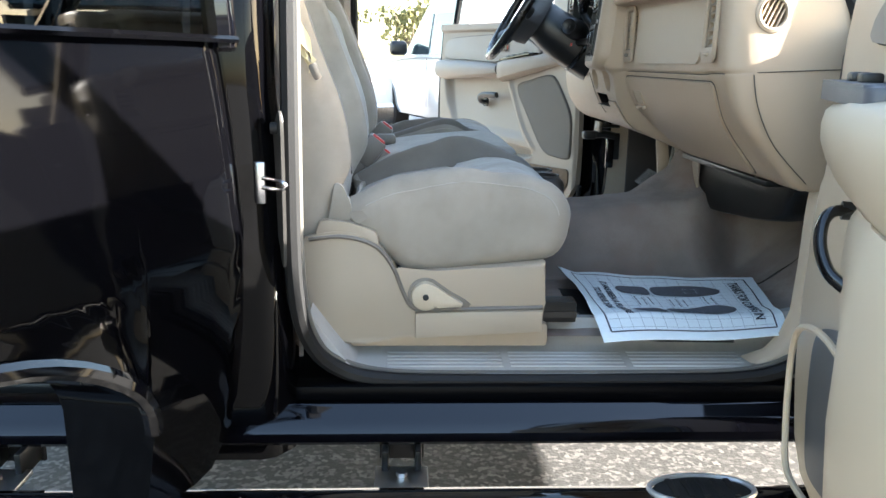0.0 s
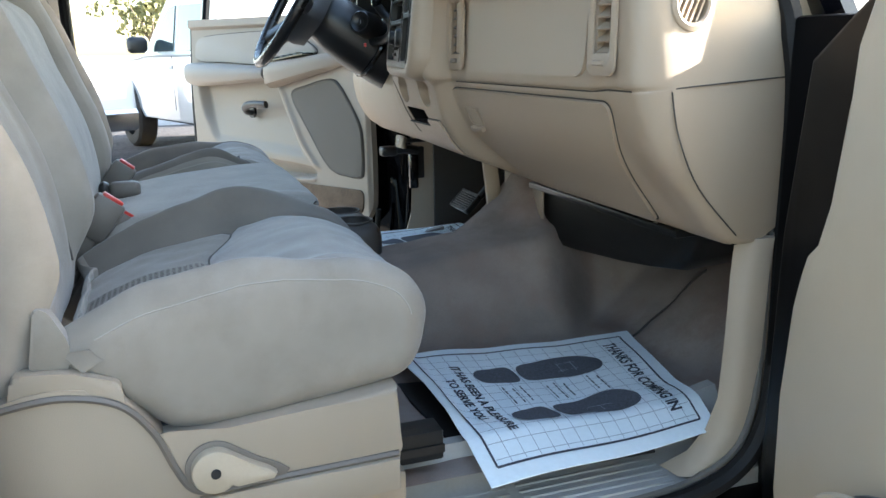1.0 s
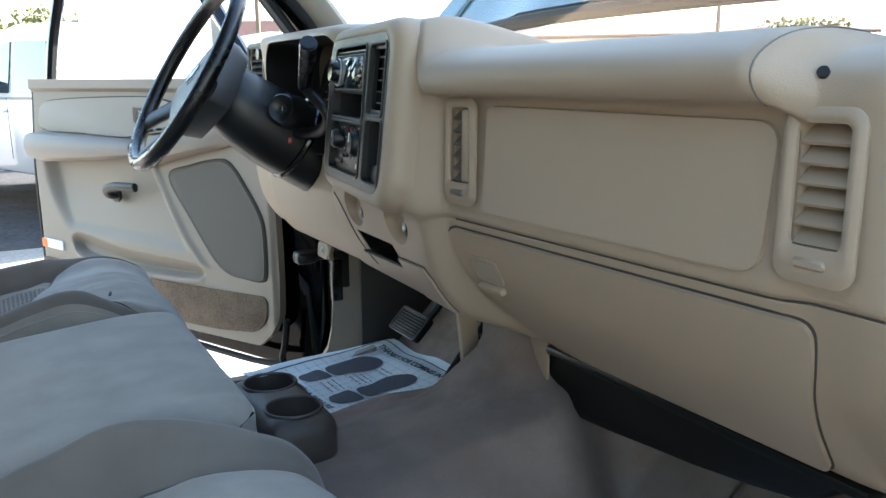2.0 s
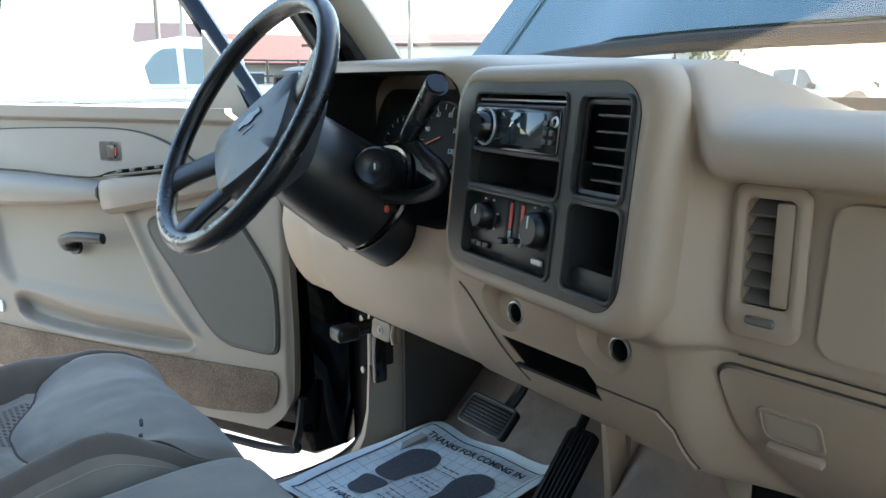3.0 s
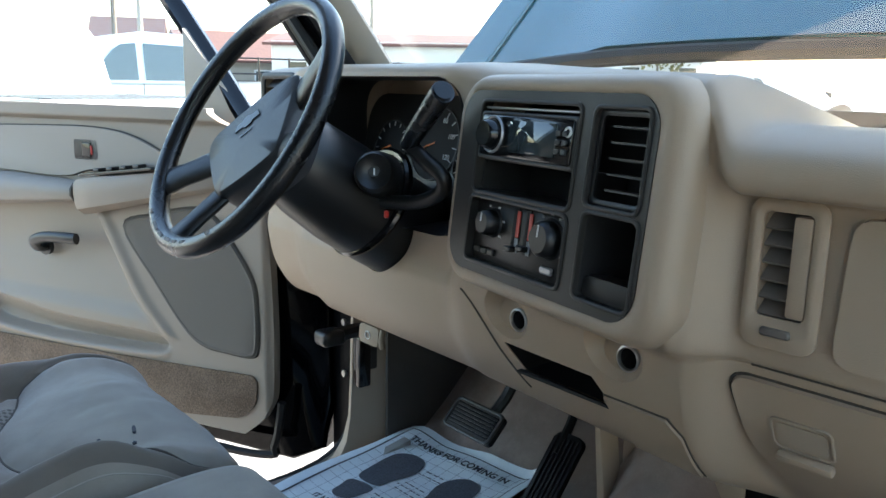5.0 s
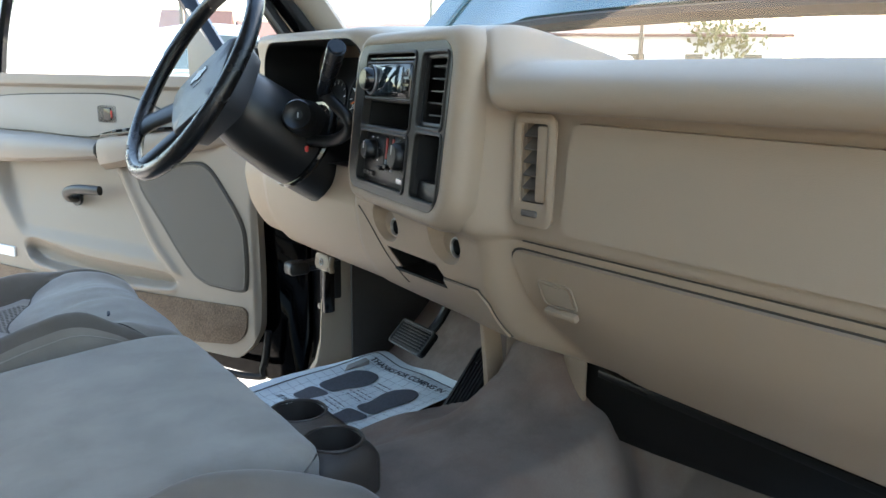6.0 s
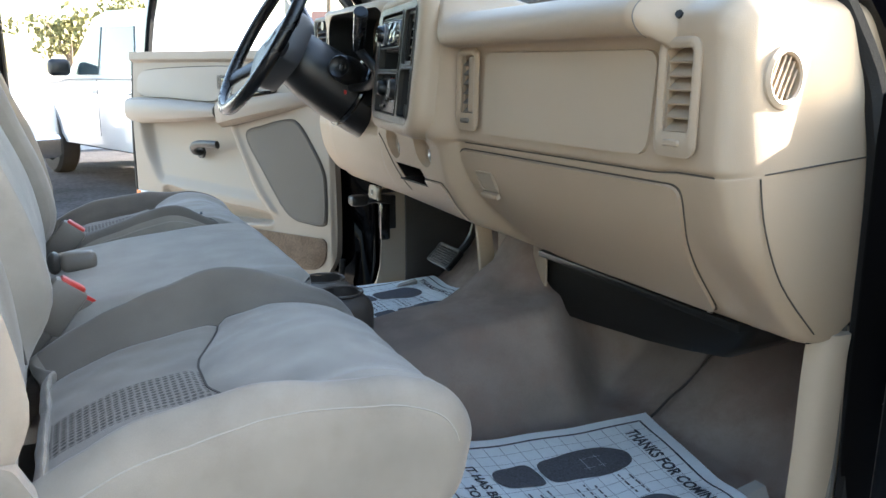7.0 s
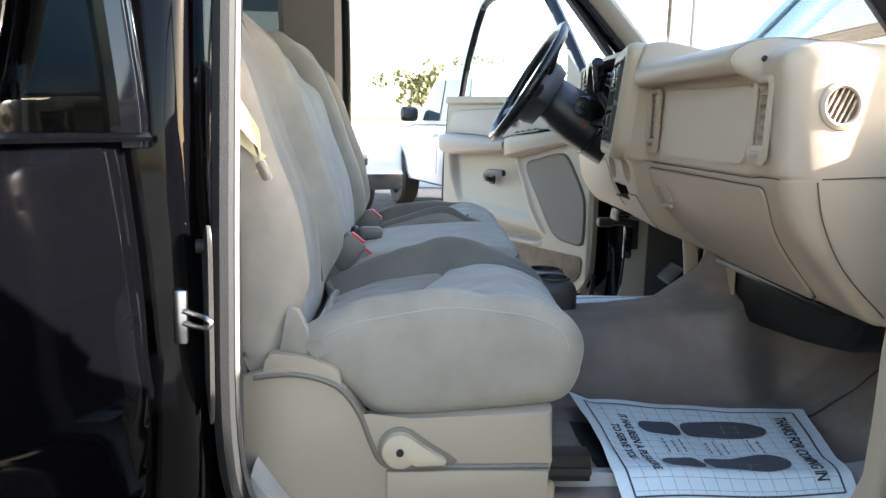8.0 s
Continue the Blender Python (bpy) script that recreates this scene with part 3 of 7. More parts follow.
ob = part("windshield", loft([[Vector((x, y, z)) for y in (-0.74, -0.4, 0, 0.4, 0.74)] for x, z in ((1.075, 1.265), (0.32, 1.79))], False, False), GLASS, cab, "clear raked windscreen")
ob.visible_shadow = False
part("cowl", box(1.16, 0, 1.24, 0.20, 1.62, 0.06, 0.02), BLACKLINER, cab, "black plastic cowl panel")
for y in (-0.42, 0.28):
    w = part("wiper", tube([(1.13, y + 0.30, 1.29), (1.11, y, 1.305), (1.10, y - 0.30, 1.30)], 0.008, 6), RUBBER, cab)
    part("wiper_arm", tube([(1.17, y + 0.20, 1.27), (1.12, y, 1.312)], 0.007, 6), BLACKLINER, w)
# rear side of the driver's side stays shut
part("rear_door_shut", box(-0.86, 0.86, 0.78, 0.9, 0.10, 0.78, 0.02), BLACKPAINT, cab)
part("rear_side_glass", box(-0.86, 0.80, 1.46, 0.9, 0.006, 0.60), TINT, cab, "", 0)
# striker on the passenger B pillar
st = part("striker_plate", box(-0.285, -0.921, 0.93, 0.018, 0.010, 0.072, 0.003), STRIKERM, cab, "zinc-plated door striker")
part("striker_loop", tube(spline([(-0.280, -0.925, 0.938), (-0.248, -0.950, 0.937), (-0.238, -0.953, 0.93), (-0.248, -0.950, 0.923), (-0.280, -0.925, 0.922)], 16), 0.0036, 8), STRIKERM, st)
part("pillar_lamp_switch", disc(0.010, 0.012, axes((-0.268, -0.90, 1.02), (0, 1, 0), (0, 0, 1), (1, 0, 0)), 12), RUBBER, cab)

# raised hood
hood = thing("truck_hood", (1.1, 0, 1.36), "raised glossy black hood reflecting the sky", "hood")
rings = []
for i in range(13):
    a = i / 12
    # longer than a real hood, out of view, to keep sun off the seats
    d = 1.72 * a
    w = 0.81
    base = Vector((1.02 + d * math.cos(radians(47)), 0, 1.395 + d * math.sin(radians(47))))
    nrm = Vector((-math.sin(radians(47)), 0, math.cos(radians(47))))
    top = []
    for j in range(17):
        y = w * (-1 + 2 * j / 16)
        crown = 0.05 * (1 - (y / w) ** 2) + 0.02 * smooth01((0.5 - abs(y)) / 0.06)
        top.append(base + nrm * crown + Vector((0.10 * (1 - (y / w) ** 2), y, 0)) * 1.0)
    rings.append(top + [p - nrm * 0.03 for p in top[::-1]])
part("hood_skin", loft(rings), HOODSKY, hood, "", 30)
for sg in (-1, 1):
    part("hood_bead", tube([rings[i][15 if sg > 0 else 1] + Vector((-0.002, 0, 0.002)) for i in range(13)], 0.006, 8), HOODSKY, hood, "raised crease along the hood edge")
part("hood_gasket", tube(spline([rings[0][k] - Vector((0.0, 0, 0.022)) for k in (0, 4, 8, 12, 16)], 30), 0.016, 8), RUBBER, hood)
for y in (-0.70, 0.70):
    part("hood_hinge", box(1.12, y, 1.33, 0.16, 0.02, 0.10, 0.004, 1, None), BLACKJAMB, hood)
# fenders and nose of the own truck
for sg in (-1, 1):
    prof = [(0.72, 1.20), (0.80, 1.215), (0.87, 1.19), (0.93, 1.08), (0.945, 0.85), (0.93, 0.62), (0.90, 0.5), (0.80, 0.5), (0.74, 0.9)]
    fender = part("fender", loft([[Vector((x, sg * y, z - 0.05 * (x - 1.0))) for y, z in prof] for x in (1.025, 1.2, 1.32, 2.12, 2.2, 2.25)]), BLACKPAINT, cab, "glossy black front fender")
# unseen block and wheels, added to close the front and shade the ground
part("engine_bay", box(1.66, 0, 0.875, 0.93, 1.40, 0.47, 0.04), DARKVOID, cab)
for sg in (-1, 1):
    mw = Matrix.Translation((1.72, sg * 0.80, 0.38)) @ pose(0, 0, 0, 90 * sg)
    wh_ = part("front_wheel", lathe([(0.22, -0.12), (0.34, -0.12), (0.375, -0.09), (0.38, 0.0), (0.375, 0.09), (0.34, 0.12), (0.23, 0.11)], mw, 28), TYRE, cab, "black tyre")
    part("rim", lathe([(0.0001, 0.085), (0.08, 0.085), (0.12, 0.06), (0.20, 0.07), (0.235, 0.11)], mw, 24), BEZELM, wh_)
# step bar along the passenger side
stepbar = thing("side_step_bar", (0.2, -1.05, 0.30), "black oval side step bar with a tread pad", "step bar")
part("bar", tube(spline([(-1.2, -0.98, 0.405), (-1.05, -1.075, 0.402), (0.2, -1.085, 0.400), (0.86, -1.075, 0.398), (1.0, -0.98, 0.395)], 30), 0.058, 12, flat=0.75), BLACKPAINT, stepbar)
TPM = Matrix.Translation((0.455, -1.085, 0.436)) @ Matrix.Diagonal((1.0, 0.52, 1, 1))
tp = part("tread_pad", lathe([(0.001, 0.012), (0.07, 0.012), (0.082, 0.008), (0.086, 0)], TPM, 28), RUBBER, stepbar, "black rubber oval tread pad")
part("pad_rim", tube([(0.455 + 0.088 * math.cos(2 * math.pi * k / 32), -1.085 + 0.046 * math.sin(2 * math.pi * k / 32), 0.446) for k in range(32)], 0.005, 6, closed=True), SILVERP, tp, "silver rim of the tread pad")
for k in range(5):
    part("tread_rib", box(0.405 + 0.025 * k, -1.085, 0.449, 0.010, 0.055, 0.005, 0.001, 1), RUBBER, tp)
for x in (-0.75, -0.045, 0.8):
    br = part("bracket", box(x, -1.00, 0.408, 0.095, 0.13, 0.010, 0.003), STEEL, stepbar, "bare steel bracket")
    part("bolt", disc(0.010, 0.008, Matrix.Translation((x, -0.97, 0.412)), 6), STEEL, br)
    for d in (-0.03, 0.03):
        part("bracket_arm", box(x + d, -0.91, 0.425, 0.012, 0.09, 0.05, 0.003), BLACKLINER, stepbar)
    part("bracket_plate", box(x, -0.87, 0.425, 0.085, 0.008, 0.06, 0.003), BLACKLINER, stepbar)


# ---- seats ----
def pad(profile, y0, y1, r, bulge, parent, regions, n=72, ny=46, warp=None, cuts=()):
    """An upholstered pad: a closed side profile (x, z) swept from y0 to y1 with rounded ends. bulge(i, v, x, z) is the lift off the surface;
    regions: (name, material, label, test(i, v)); the faces go to the first that fits."""
    base = [Vector((p.x, 0, p.y)) for p in spline([Vector((a, b, 0)) for a, b in profile], n, True)]
    area = sum(base[k].x * base[(k + 1) % n].z - base[(k + 1) % n].x * base[k].z for k in range(n))
    nrm = []
    for k in range(n):
        t = base[(k + 1) % n] - base[k - 1]
        v = Vector((t.z, 0, -t.x)).normalized()
        nrm.append(v if area > 0 else -v)
    thick = []
    for k in range(n):
        best = 1.0
        for q in range(n):
            a, b = base[q], base[(q + 1) % n]
            ex, ez = b.x - a.x, b.z - a.z
            den = -nrm[k].x * ez + nrm[k].z * ex
            if abs(den) > 1e-9:
                t = ((a.x - base[k].x) * ez - (a.z - base[k].z) * ex) / den
                u = (-nrm[k].x * (a.z - base[k].z) + nrm[k].z * (a.x - base[k].x)) / den
                if t > 0.004 and -0.001 <= u <= 1.001:
                    best = min(best, t)
        thick.append(best)
    thick = [min(thick[(k + d) % n] for d in range(-4, 5)) for k in range(n)]
    thick = [sum(thick[(k + d) % n] for d in range(-3, 4)) / 7 for k in range(n)]
    w, yc = (y1 - y0) / 2, (y0 + y1) / 2
    st = []
    for j in range(ny + 1):
        a = j / ny
        s = math.sin((a - 0.5) * math.pi) * 0.35 + (2 * a - 1) * 0.65
        st.append(s * w)
    for c in cuts:      # columns that lie exactly on the seams
        q = min(range(1, ny), key=lambda i: abs(st[i] - c * w))
        st[q] = c * w

    def surf(kf, v, lift=0.0):
        k0 = int(math.floor(kf)) % n
        f = kf - math.floor(kf)
        k1 = (k0 + 1) % n
        p, nn, th = base[k0].lerp(base[k1], f), nrm[k0].lerp(nrm[k1], f), thick[k0] * (1 - f) + thick[k1] * f
        y = v * w
        e = max(0.0, abs(y) - (w - r)) / r
        ins = r * (1 - math.sqrt(max(0.0, 1 - min(1.0, e) ** 2)))
        return p + nn * (bulge(kf / n, v, p.x, p.z) - min(ins, 0.42 * th * ins / r) + lift) + Vector((0, yc + y, 0))

    def flat(k, v, lift=0.0):
        """The surface at the unwarped place (k, v)."""
        return surf(*(warp(k, v, base) if warp else (k, v)), lift)
    grid = [[flat(k, y / w) for k in range(n)] for y in st]
    made = {}
    for name, material, label, test in regions:
        made[name] = (bmesh.new(), {}, material, label)
    for j in range(ny):
        for k in range(n):
            name = next(nm for nm, m_, l_, test in regions if test((k + 0.5) / n, (st[j] + st[j + 1]) / 2 / w))
            b, vm, _, _ = made[name]
            quad = []
            for jj, kk in ((j, k), (j, (k + 1) % n), (j + 1, (k + 1) % n), (j + 1, k)):
                if (jj, kk) not in vm:
                    vm[(jj, kk)] = b.verts.new(grid[jj][kk])
                quad.append(vm[(jj, kk)])
            b.faces.new(quad)
    main = regions[-1][0]
    b, vm, _, _ = made[main]
    for jj in (0, ny):
        f = b.faces.new([vm[(jj, k)] for k in range(n)])
        bmesh.ops.triangulate(b, faces=[f])
    out = {}
    for name, (b, vm, material, label) in made.items():
        bmesh.ops.recalc_face_normals(b, faces=b.faces[:])
        out[name] = part(name, b, material, parent, label, 70)

    out["flat"] = flat
    out["surf"] = surf
    return out


CUSH = [(-0.16, 0.865), (-0.09, 0.895), (0.0, 0.912), (0.10, 0.925), (0.19, 0.922), (0.255, 0.895), (0.287, 0.845), (0.278, 0.785), (0.245, 0.750), (0.16, 0.734), (0.07, 0.722), (-0.03, 0.720), (-0.095, 0.765), (-0.152, 0.812), (-0.170, 0.842)]
BACK = [(-0.185, 0.80), (-0.168, 0.87), (-0.166, 0.95), (-0.185, 1.05), (-0.222, 1.15), (-0.258, 1.25), (-0.305, 1.35), (-0.345, 1.405), (-0.395, 1.425), (-0.445, 1.40), (-0.445, 1.33), (-0.405, 1.2), (-0.36, 1.05), (-0.32, 0.92), (-0.29, 0.80), (-0.235, 0.765)]


def groove(d, w):
    return math.exp(-(d / w) ** 2)


def bucket_seat(name, yc, sg, label):
    """A 40 percent seat: yc its middle, sg -1 where its outer side faces -y."""
    seat = thing(name, (0.0, yc, 0.59), label, "seat", "front bench seats")
    hw = 0.242

    HI = 0.62
    D0, D1 = (-0.02, 0.34) if sg < 0 else (0.06, 0.50)   # the dotted strip across the insert

    def half_insert(x, s):
        """Where the insert ends: s is 1 on the outer side, -1 on the inner."""
        if s > 0:
            return 0.68 + 0.16 * smooth01((x - 0.03) / 0.13)
        return 0.64 + (0.26 if sg > 0 else -0.06) * smooth01((x - 0.06) / 0.15)

    def cush_bulge(s, v, x, z):
        top = smooth01((z - 0.80) / 0.07)
        side = 1 if v * sg > 0 else -1
        hi = half_insert(x, side)
        av = abs(v)
        if side < 0:
            ridge = (0.040 - 0.038 * smooth01((x - 0.06) / 0.17)) * math.exp(-((av - 0.86) / 0.17) ** 2)
        else:
            ridge = 0.016 * math.exp(-((av - 0.88) / 0.15) ** 2)
        b = ridge * top * smooth01((x + 0.16) / (0.30 if side < 0 else 0.12))
        inside = 1 - smooth01((av - hi + 0.02) / 0.20)
        b -= (0.034 - 0.022 * smooth01((x - 0.04) / 0.16)) * inside * top
        b -= 0.008 * groove(av - hi, 0.020) * top
        if av < hi + 0.02:
            d = x - cross_x(v * sg / hi)
            b -= 0.008 * groove(d, 0.008) * top
            b += 0.010 * smooth01(d / 0.06) * (1 - (av / hi) ** 2) * top
        b += 0.004 * noise.noise((x * 9, v * 3 + yc * 5, z * 9)) + 0.0022 * noise.noise((x * 25, v * 8 + yc * 5, z * 25))
        return b

    def cross_x(q):
        """Where the seam between front and rear insert runs; q is -1 at the inner edge of the insert, 1 at the outer."""
        return 0.020 + 0.050 * smooth01(-q - 0.1) + 0.060 * smooth01((q - 0.25) / 0.75)

    n = 110
    base = spline([Vector((a, b, 0)) for a, b in CUSH], n, True)
    tops = [k for k in range(1, 60) if base[k].y > 0.86]
    kc = min(tops, key=lambda k: abs(base[k].x - 0.045))
    step = (base[kc + 1].x - base[kc - 1].x) / 2

    def warp(k, v, pts):
        kf = float(k)
        av = abs(v)
        if av < HI + 0.06:
            fade = 1 - smooth01((av - HI) / 0.06)
            kf += (cross_x(max(-1.0, min(1.0, v * sg / HI))) - 0.045) / step * math.exp(-((k - kc) / 9.0) ** 2) * fade
        k0 = int(math.floor(kf)) % n
        x = pts[k0].x
        hi = half_insert(x, v * sg)
        nv = av * hi / HI if av < HI else hi + (av - HI) * (1 - hi) / (1 - HI)
        return kf, math.copysign(nv, v)

    def on_top(s):
        return base[min(n - 1, int(s * n))].y > 0.85 and s < 0.5

    def front_insert(s, v):
        return abs(v) < HI and s * n > kc and on_top(s)

    def dotted_strip(s, v):
        return D0 < v * sg < D1 and s * n < kc and on_top(s)

    def rear_insert(s, v):
        return -HI < v * sg <= D0 and s * n < kc and on_top(s)

    def side_insert(s, v):
        return D1 <= v * sg < HI and s * n < kc and on_top(s)

    # the passenger's outer bolster stays pale, for the doorway light on it
    def bolster(s, v):
        return abs(v) < 0.93 and base[min(n - 1, int(s * n))].y > 0.83 and s < 0.5 and (sg > 0 or v * sg < 0)

    got = pad(CUSH, yc - hw, yc + hw, 0.050, cush_bulge, seat, [("front_insert", FABRIC2, "smooth grey velour insert", front_insert), ("dotted_strip", DOTTED, "dotted dark grey cloth strip", dotted_strip), ("rear_insert", FABRICREAR, "darker taupe rear insert", rear_insert), ("side_insert", FABRICREAR, "darker taupe insert beside the dotted strip", side_insert), ("bolster", FABRICTOP, "taupe velour bolsters, darkened for nap and shade", bolster), ("cushion", FABRIC, "grey-beige velour cushion", lambda s, v: True)], 110, 104, warp, (-HI, HI, sg * D0, sg * D1, -0.93, 0.93))
    # stitched seams
    flat = got["flat"]
    ks = [k for k in range(1, 60) if base[k].y > 0.80 and -0.13 < base[k].x < 0.29]
    for vv in (0.960, -0.970):
        part("stitched_seam", tube([flat(k, vv * -sg, 0.0002) for k in ks if base[k].y > 0.85], 0.0010, 5), SEAM2, got["cushion"])
    for sv in (-1, 1):
        part("stitched_seam", tube([flat(k, sv * HI, 0.0006) for k in ks], 0.0018, 5), SEAM, got["cushion"])
    part("stitched_seam", tube([flat(kc, -HI + 2 * HI * q / 40, 0.0006) for q in range(41)], 0.0018, 5), SEAM, got["cushion"])

    def back_bulge(s, v, x, z):
        front = 1.0 if s < 0.5 else 0.0
        f = front * smooth01((z - 0.85) / 0.1) * smooth01((1.40 - z) / 0.1)
        gv = 0.78 if v * sg > 0 else 0.56
        b = 0.034 * smooth01((abs(v) - gv + 0.02) / 0.14) * f - 0.014 * (1 - smooth01((abs(v) - 0.35) / 0.2)) * f
        b -= 0.018 * groove(abs(v) - gv, 0.030) * f
        b += 0.004 * noise.noise((x * 9 + 3, v * 3 + yc * 5, z * 9))
        return b

    nb = 80
    bb = spline([Vector((a, b, 0)) for a, b in BACK], nb, True)

    def back_insert(s, v):
        p = bb[min(nb - 1, int(s * nb))]
        return abs(v) < 0.54 and s < 0.45 and 0.86 < p.y < 1.36

    def back_bolster(s, v):
        return abs(v) < 0.90 and s < 0.5
    gotb = pad(BACK, yc - hw, yc + hw, 0.06, back_bulge, seat, [("back_insert", FABRIC, "grey velour back insert", back_insert), ("back_bolster", FABRIC, "", back_bolster), ("backrest", FABRIC, "grey-beige velour backrest", lambda s, v: True)], nb, 40, None, (-0.54, 0.54, -0.90, 0.90))
    kb = [k for k in range(1, 38) if 0.86 < bb[k].y < 1.38]
    for sv in (-1, 1):
        part("stitched_seam", tube([gotb["flat"](k, sv * (0.78 if sv * sg > 0 else 0.56), 0.0006) for k in kb], 0.0030, 5), SEAM, gotb["backrest"])
    # side shield with the recliner lever
    yo = yc + sg * (hw + 0.012)
    out = spline([Vector((a, b, 0)) for a, b in ((-0.30, 0.60), (-0.30, 0.74), (-0.265, 0.785), (-0.21, 0.807), (-0.155, 0.812), (-0.105, 0.797), (-0.075, 0.765), (-0.055, 0.73))], 20)
    poly = [(p.x, p.y) for p in out] + [(0.02, 0.735), (0.12, 0.742), (0.236, 0.752), (0.238, 0.67), (0.234, 0.615), (0.05, 0.604), (-0.06, 0.598), (-0.12, 0.586), (-0.2, 0.582)]
    m = axes((0, yo - sg * 0.05, 0), (1, 0, 0), (0, 0, 1), (0, sg, 0))
    shield = part("side_shield", slab(poly, 0.05, m, 0.012, None, 3), SEATPLASTIC, seat, "beige plastic side shield")
    # dark tube stands for the shade in the shield's groove
    tr = spline([Vector((a, yo + sg * 0.001, b)) for a, b in ((-0.225, 0.797), (-0.16, 0.803), (-0.10, 0.786), (-0.065, 0.745), (-0.045, 0.695), (-0.028, 0.664), (0.0, 0.656), (0.06, 0.658), (0.15, 0.66), (0.232, 0.662))], 50)
    part("shadow_groove", tube(tr, 0.0045, 6), BUCKLEM, shield, "dark line for the shade in the shield's groove")
    lower = [(-0.02, 0.60), (-0.02, 0.652), (0.10, 0.655), (0.232, 0.657), (0.232, 0.613)]
    part("lower_step", slab(lower, 0.012, axes((0, yo - sg * 0.002, 0), (1, 0, 0), (0, 0, 1), (0, sg, 0)), 0.004), SEATPLASTIC, shield)
    mm = axes((0.0, yo + sg * 0.002, 0.687), (1, 0, 0), (0, 0, 1), (0, sg, 0))
    lev = [(0.034 * math.cos(radians(a)), 0.034 * math.sin(radians(a))) for a in range(48, 330, 12)] + [(0.06, -0.024), (0.082, -0.026), (0.087, -0.018), (0.075, -0.008), (0.05, 0.006)]
    lev = [(a * 0.84, b * 0.84) for a, b in lev]
    lever = part("recliner_lever", slab(lev, 0.016, mm, 0.005), LEVERM, seat, "cream plastic recliner lever")
    part("lever_bolt", disc(0.006, 0.004, mm @ Matrix.Translation((0, 0, 0.015)), 12), DARKVOID, lever)
    part("lever_well", slab([(p[0] * 1.22, p[1] * 1.22) for p in lev], 0.003, mm @ Matrix.Translation((0, 0, -0.0015)), 0.001), BUCKLEM, lever)
    flap = [(-0.176, 0.905), (-0.162, 0.900), (-0.143, 0.860), (-0.146, 0.824), (-0.190, 0.826), (-0.182, 0.870)]
    part("side_flap", slab(round_poly(flap, 0.012), 0.022, axes((0, yo - sg * 0.040, 0), (1, 0, 0), (0, 0, 1), (0, sg, 0)), 0.006), FABRIC, seat, "grey velour flap below the backrest")
    cover = [(-0.205, 0.835), (-0.148, 0.830), (-0.094, 0.812), (-0.092, 0.776), (-0.140, 0.785), (-0.215, 0.790)]
    part("recliner_cover", slab(round_poly(cover, 0.010), 0.032, axes((0, yo - sg * 0.034, 0), (1, 0, 0), (0, 0, 1), (0, sg, 0)), 0.006), SEATPLASTIC, seat, "beige recliner cover")
    # track rail and front of the base
    for d in (-0.19, 0.19):
        part("seat_rail", box(0.13, yc + d, 0.638, 0.36, 0.045, 0.045, 0.004), DARKPLASTIC, seat, "black steel seat rail")
        part("rail_slot", box(0.27, yc + d + sg * 0.024, 0.634, 0.08, 0.004, 0.012), DARKPLASTIC, seat)
    part("base_box", box(0.0, yc, 0.685, 0.44, 0.42, 0.10, 0.01), DARKPLASTIC, seat)
    part("sill_riser", box(0.0, yc + sg * 0.215, 0.595, 0.50, 0.03, 0.05, 0.008), BEIGE_LOW, seat)
    return seat


def dotted_cloth():
    """Grey cloth woven with rows of small dark dots."""
    m = mat("dotted_grey_cloth", (0.228, 0.206, 0.178), 0.92, vary=0.2, scale=10, fine=0.15)
    nt = m.node_tree
    bs = nt.nodes["Principled BSDF"]
    tc = nt.nodes.new("ShaderNodeTexCoord")
    w = nt.nodes.new("ShaderNodeTexVoronoi")
    w.voronoi_dimensions = "2D"
    w.inputs["Scale"].default_value = 125
    w.inputs["Randomness"].default_value = 0.12
    nt.links.new(tc.outputs["Object"], w.inputs["Vector"])
    r = nt.nodes.new("ShaderNodeMapRange")
    r.inputs["From Min"].default_value, r.inputs["From Max"].default_value = 0.28, 0.42
    r.inputs["To Min"].default_value, r.inputs["To Max"].default_value = 0.75, 0.0
    nt.links.new(w.outputs["Distance"], r.inputs["Value"])
    mx = nt.nodes.new("ShaderNodeMix")
    mx.data_type = "RGBA"
    nt.links.new(r.outputs[0], mx.inputs["Factor"])
    nt.links.new(bs.inputs["Base Color"].links[0].from_socket, mx.inputs["A"])
    mx.inputs["B"].default_value = (0.05, 0.044, 0.038, 1)
    nt.links.new(mx.outputs["Result"], bs.inputs["Base Color"])
    b = nt.nodes.new("ShaderNodeBump")
    b.inputs["Strength"].default_value, b.inputs["Distance"].default_value = 0.6, 0.003
    nt.links.new(w.outputs["Distance"], b.inputs["Height"])
    nt.links.new(b.outputs[0], bs.inputs["Normal"])
    return m


DOTTED = dotted_cloth()
SEAM2 = mat("pale_seam_thread", (0.36, 0.33, 0.285), 0.9, vary=0.15)
SEAM = mat("dark_seam_thread", (0.09, 0.08, 0.07), 0.9, vary=0.1)
bucket_seat("passenger_seat", -0.508, -1, "grey-beige velour passenger seat with a worn cushion")
bucket_seat("driver_seat", 0.508, 1, "grey-beige velour driver seat with ink stains")

centre = thing("centre_seat", (0, 0, 0.79), "grey velour fold-down centre seat between the buckets", "seat", "front bench seats")
CC = [(-0.16, 0.88), (-0.05, 0.905), (0.08, 0.92), (0.19, 0.925), (0.238, 0.915), (0.246, 0.885), (0.235, 0.83), (0.1, 0.80), (-0.1, 0.79), (-0.17, 0.82)]
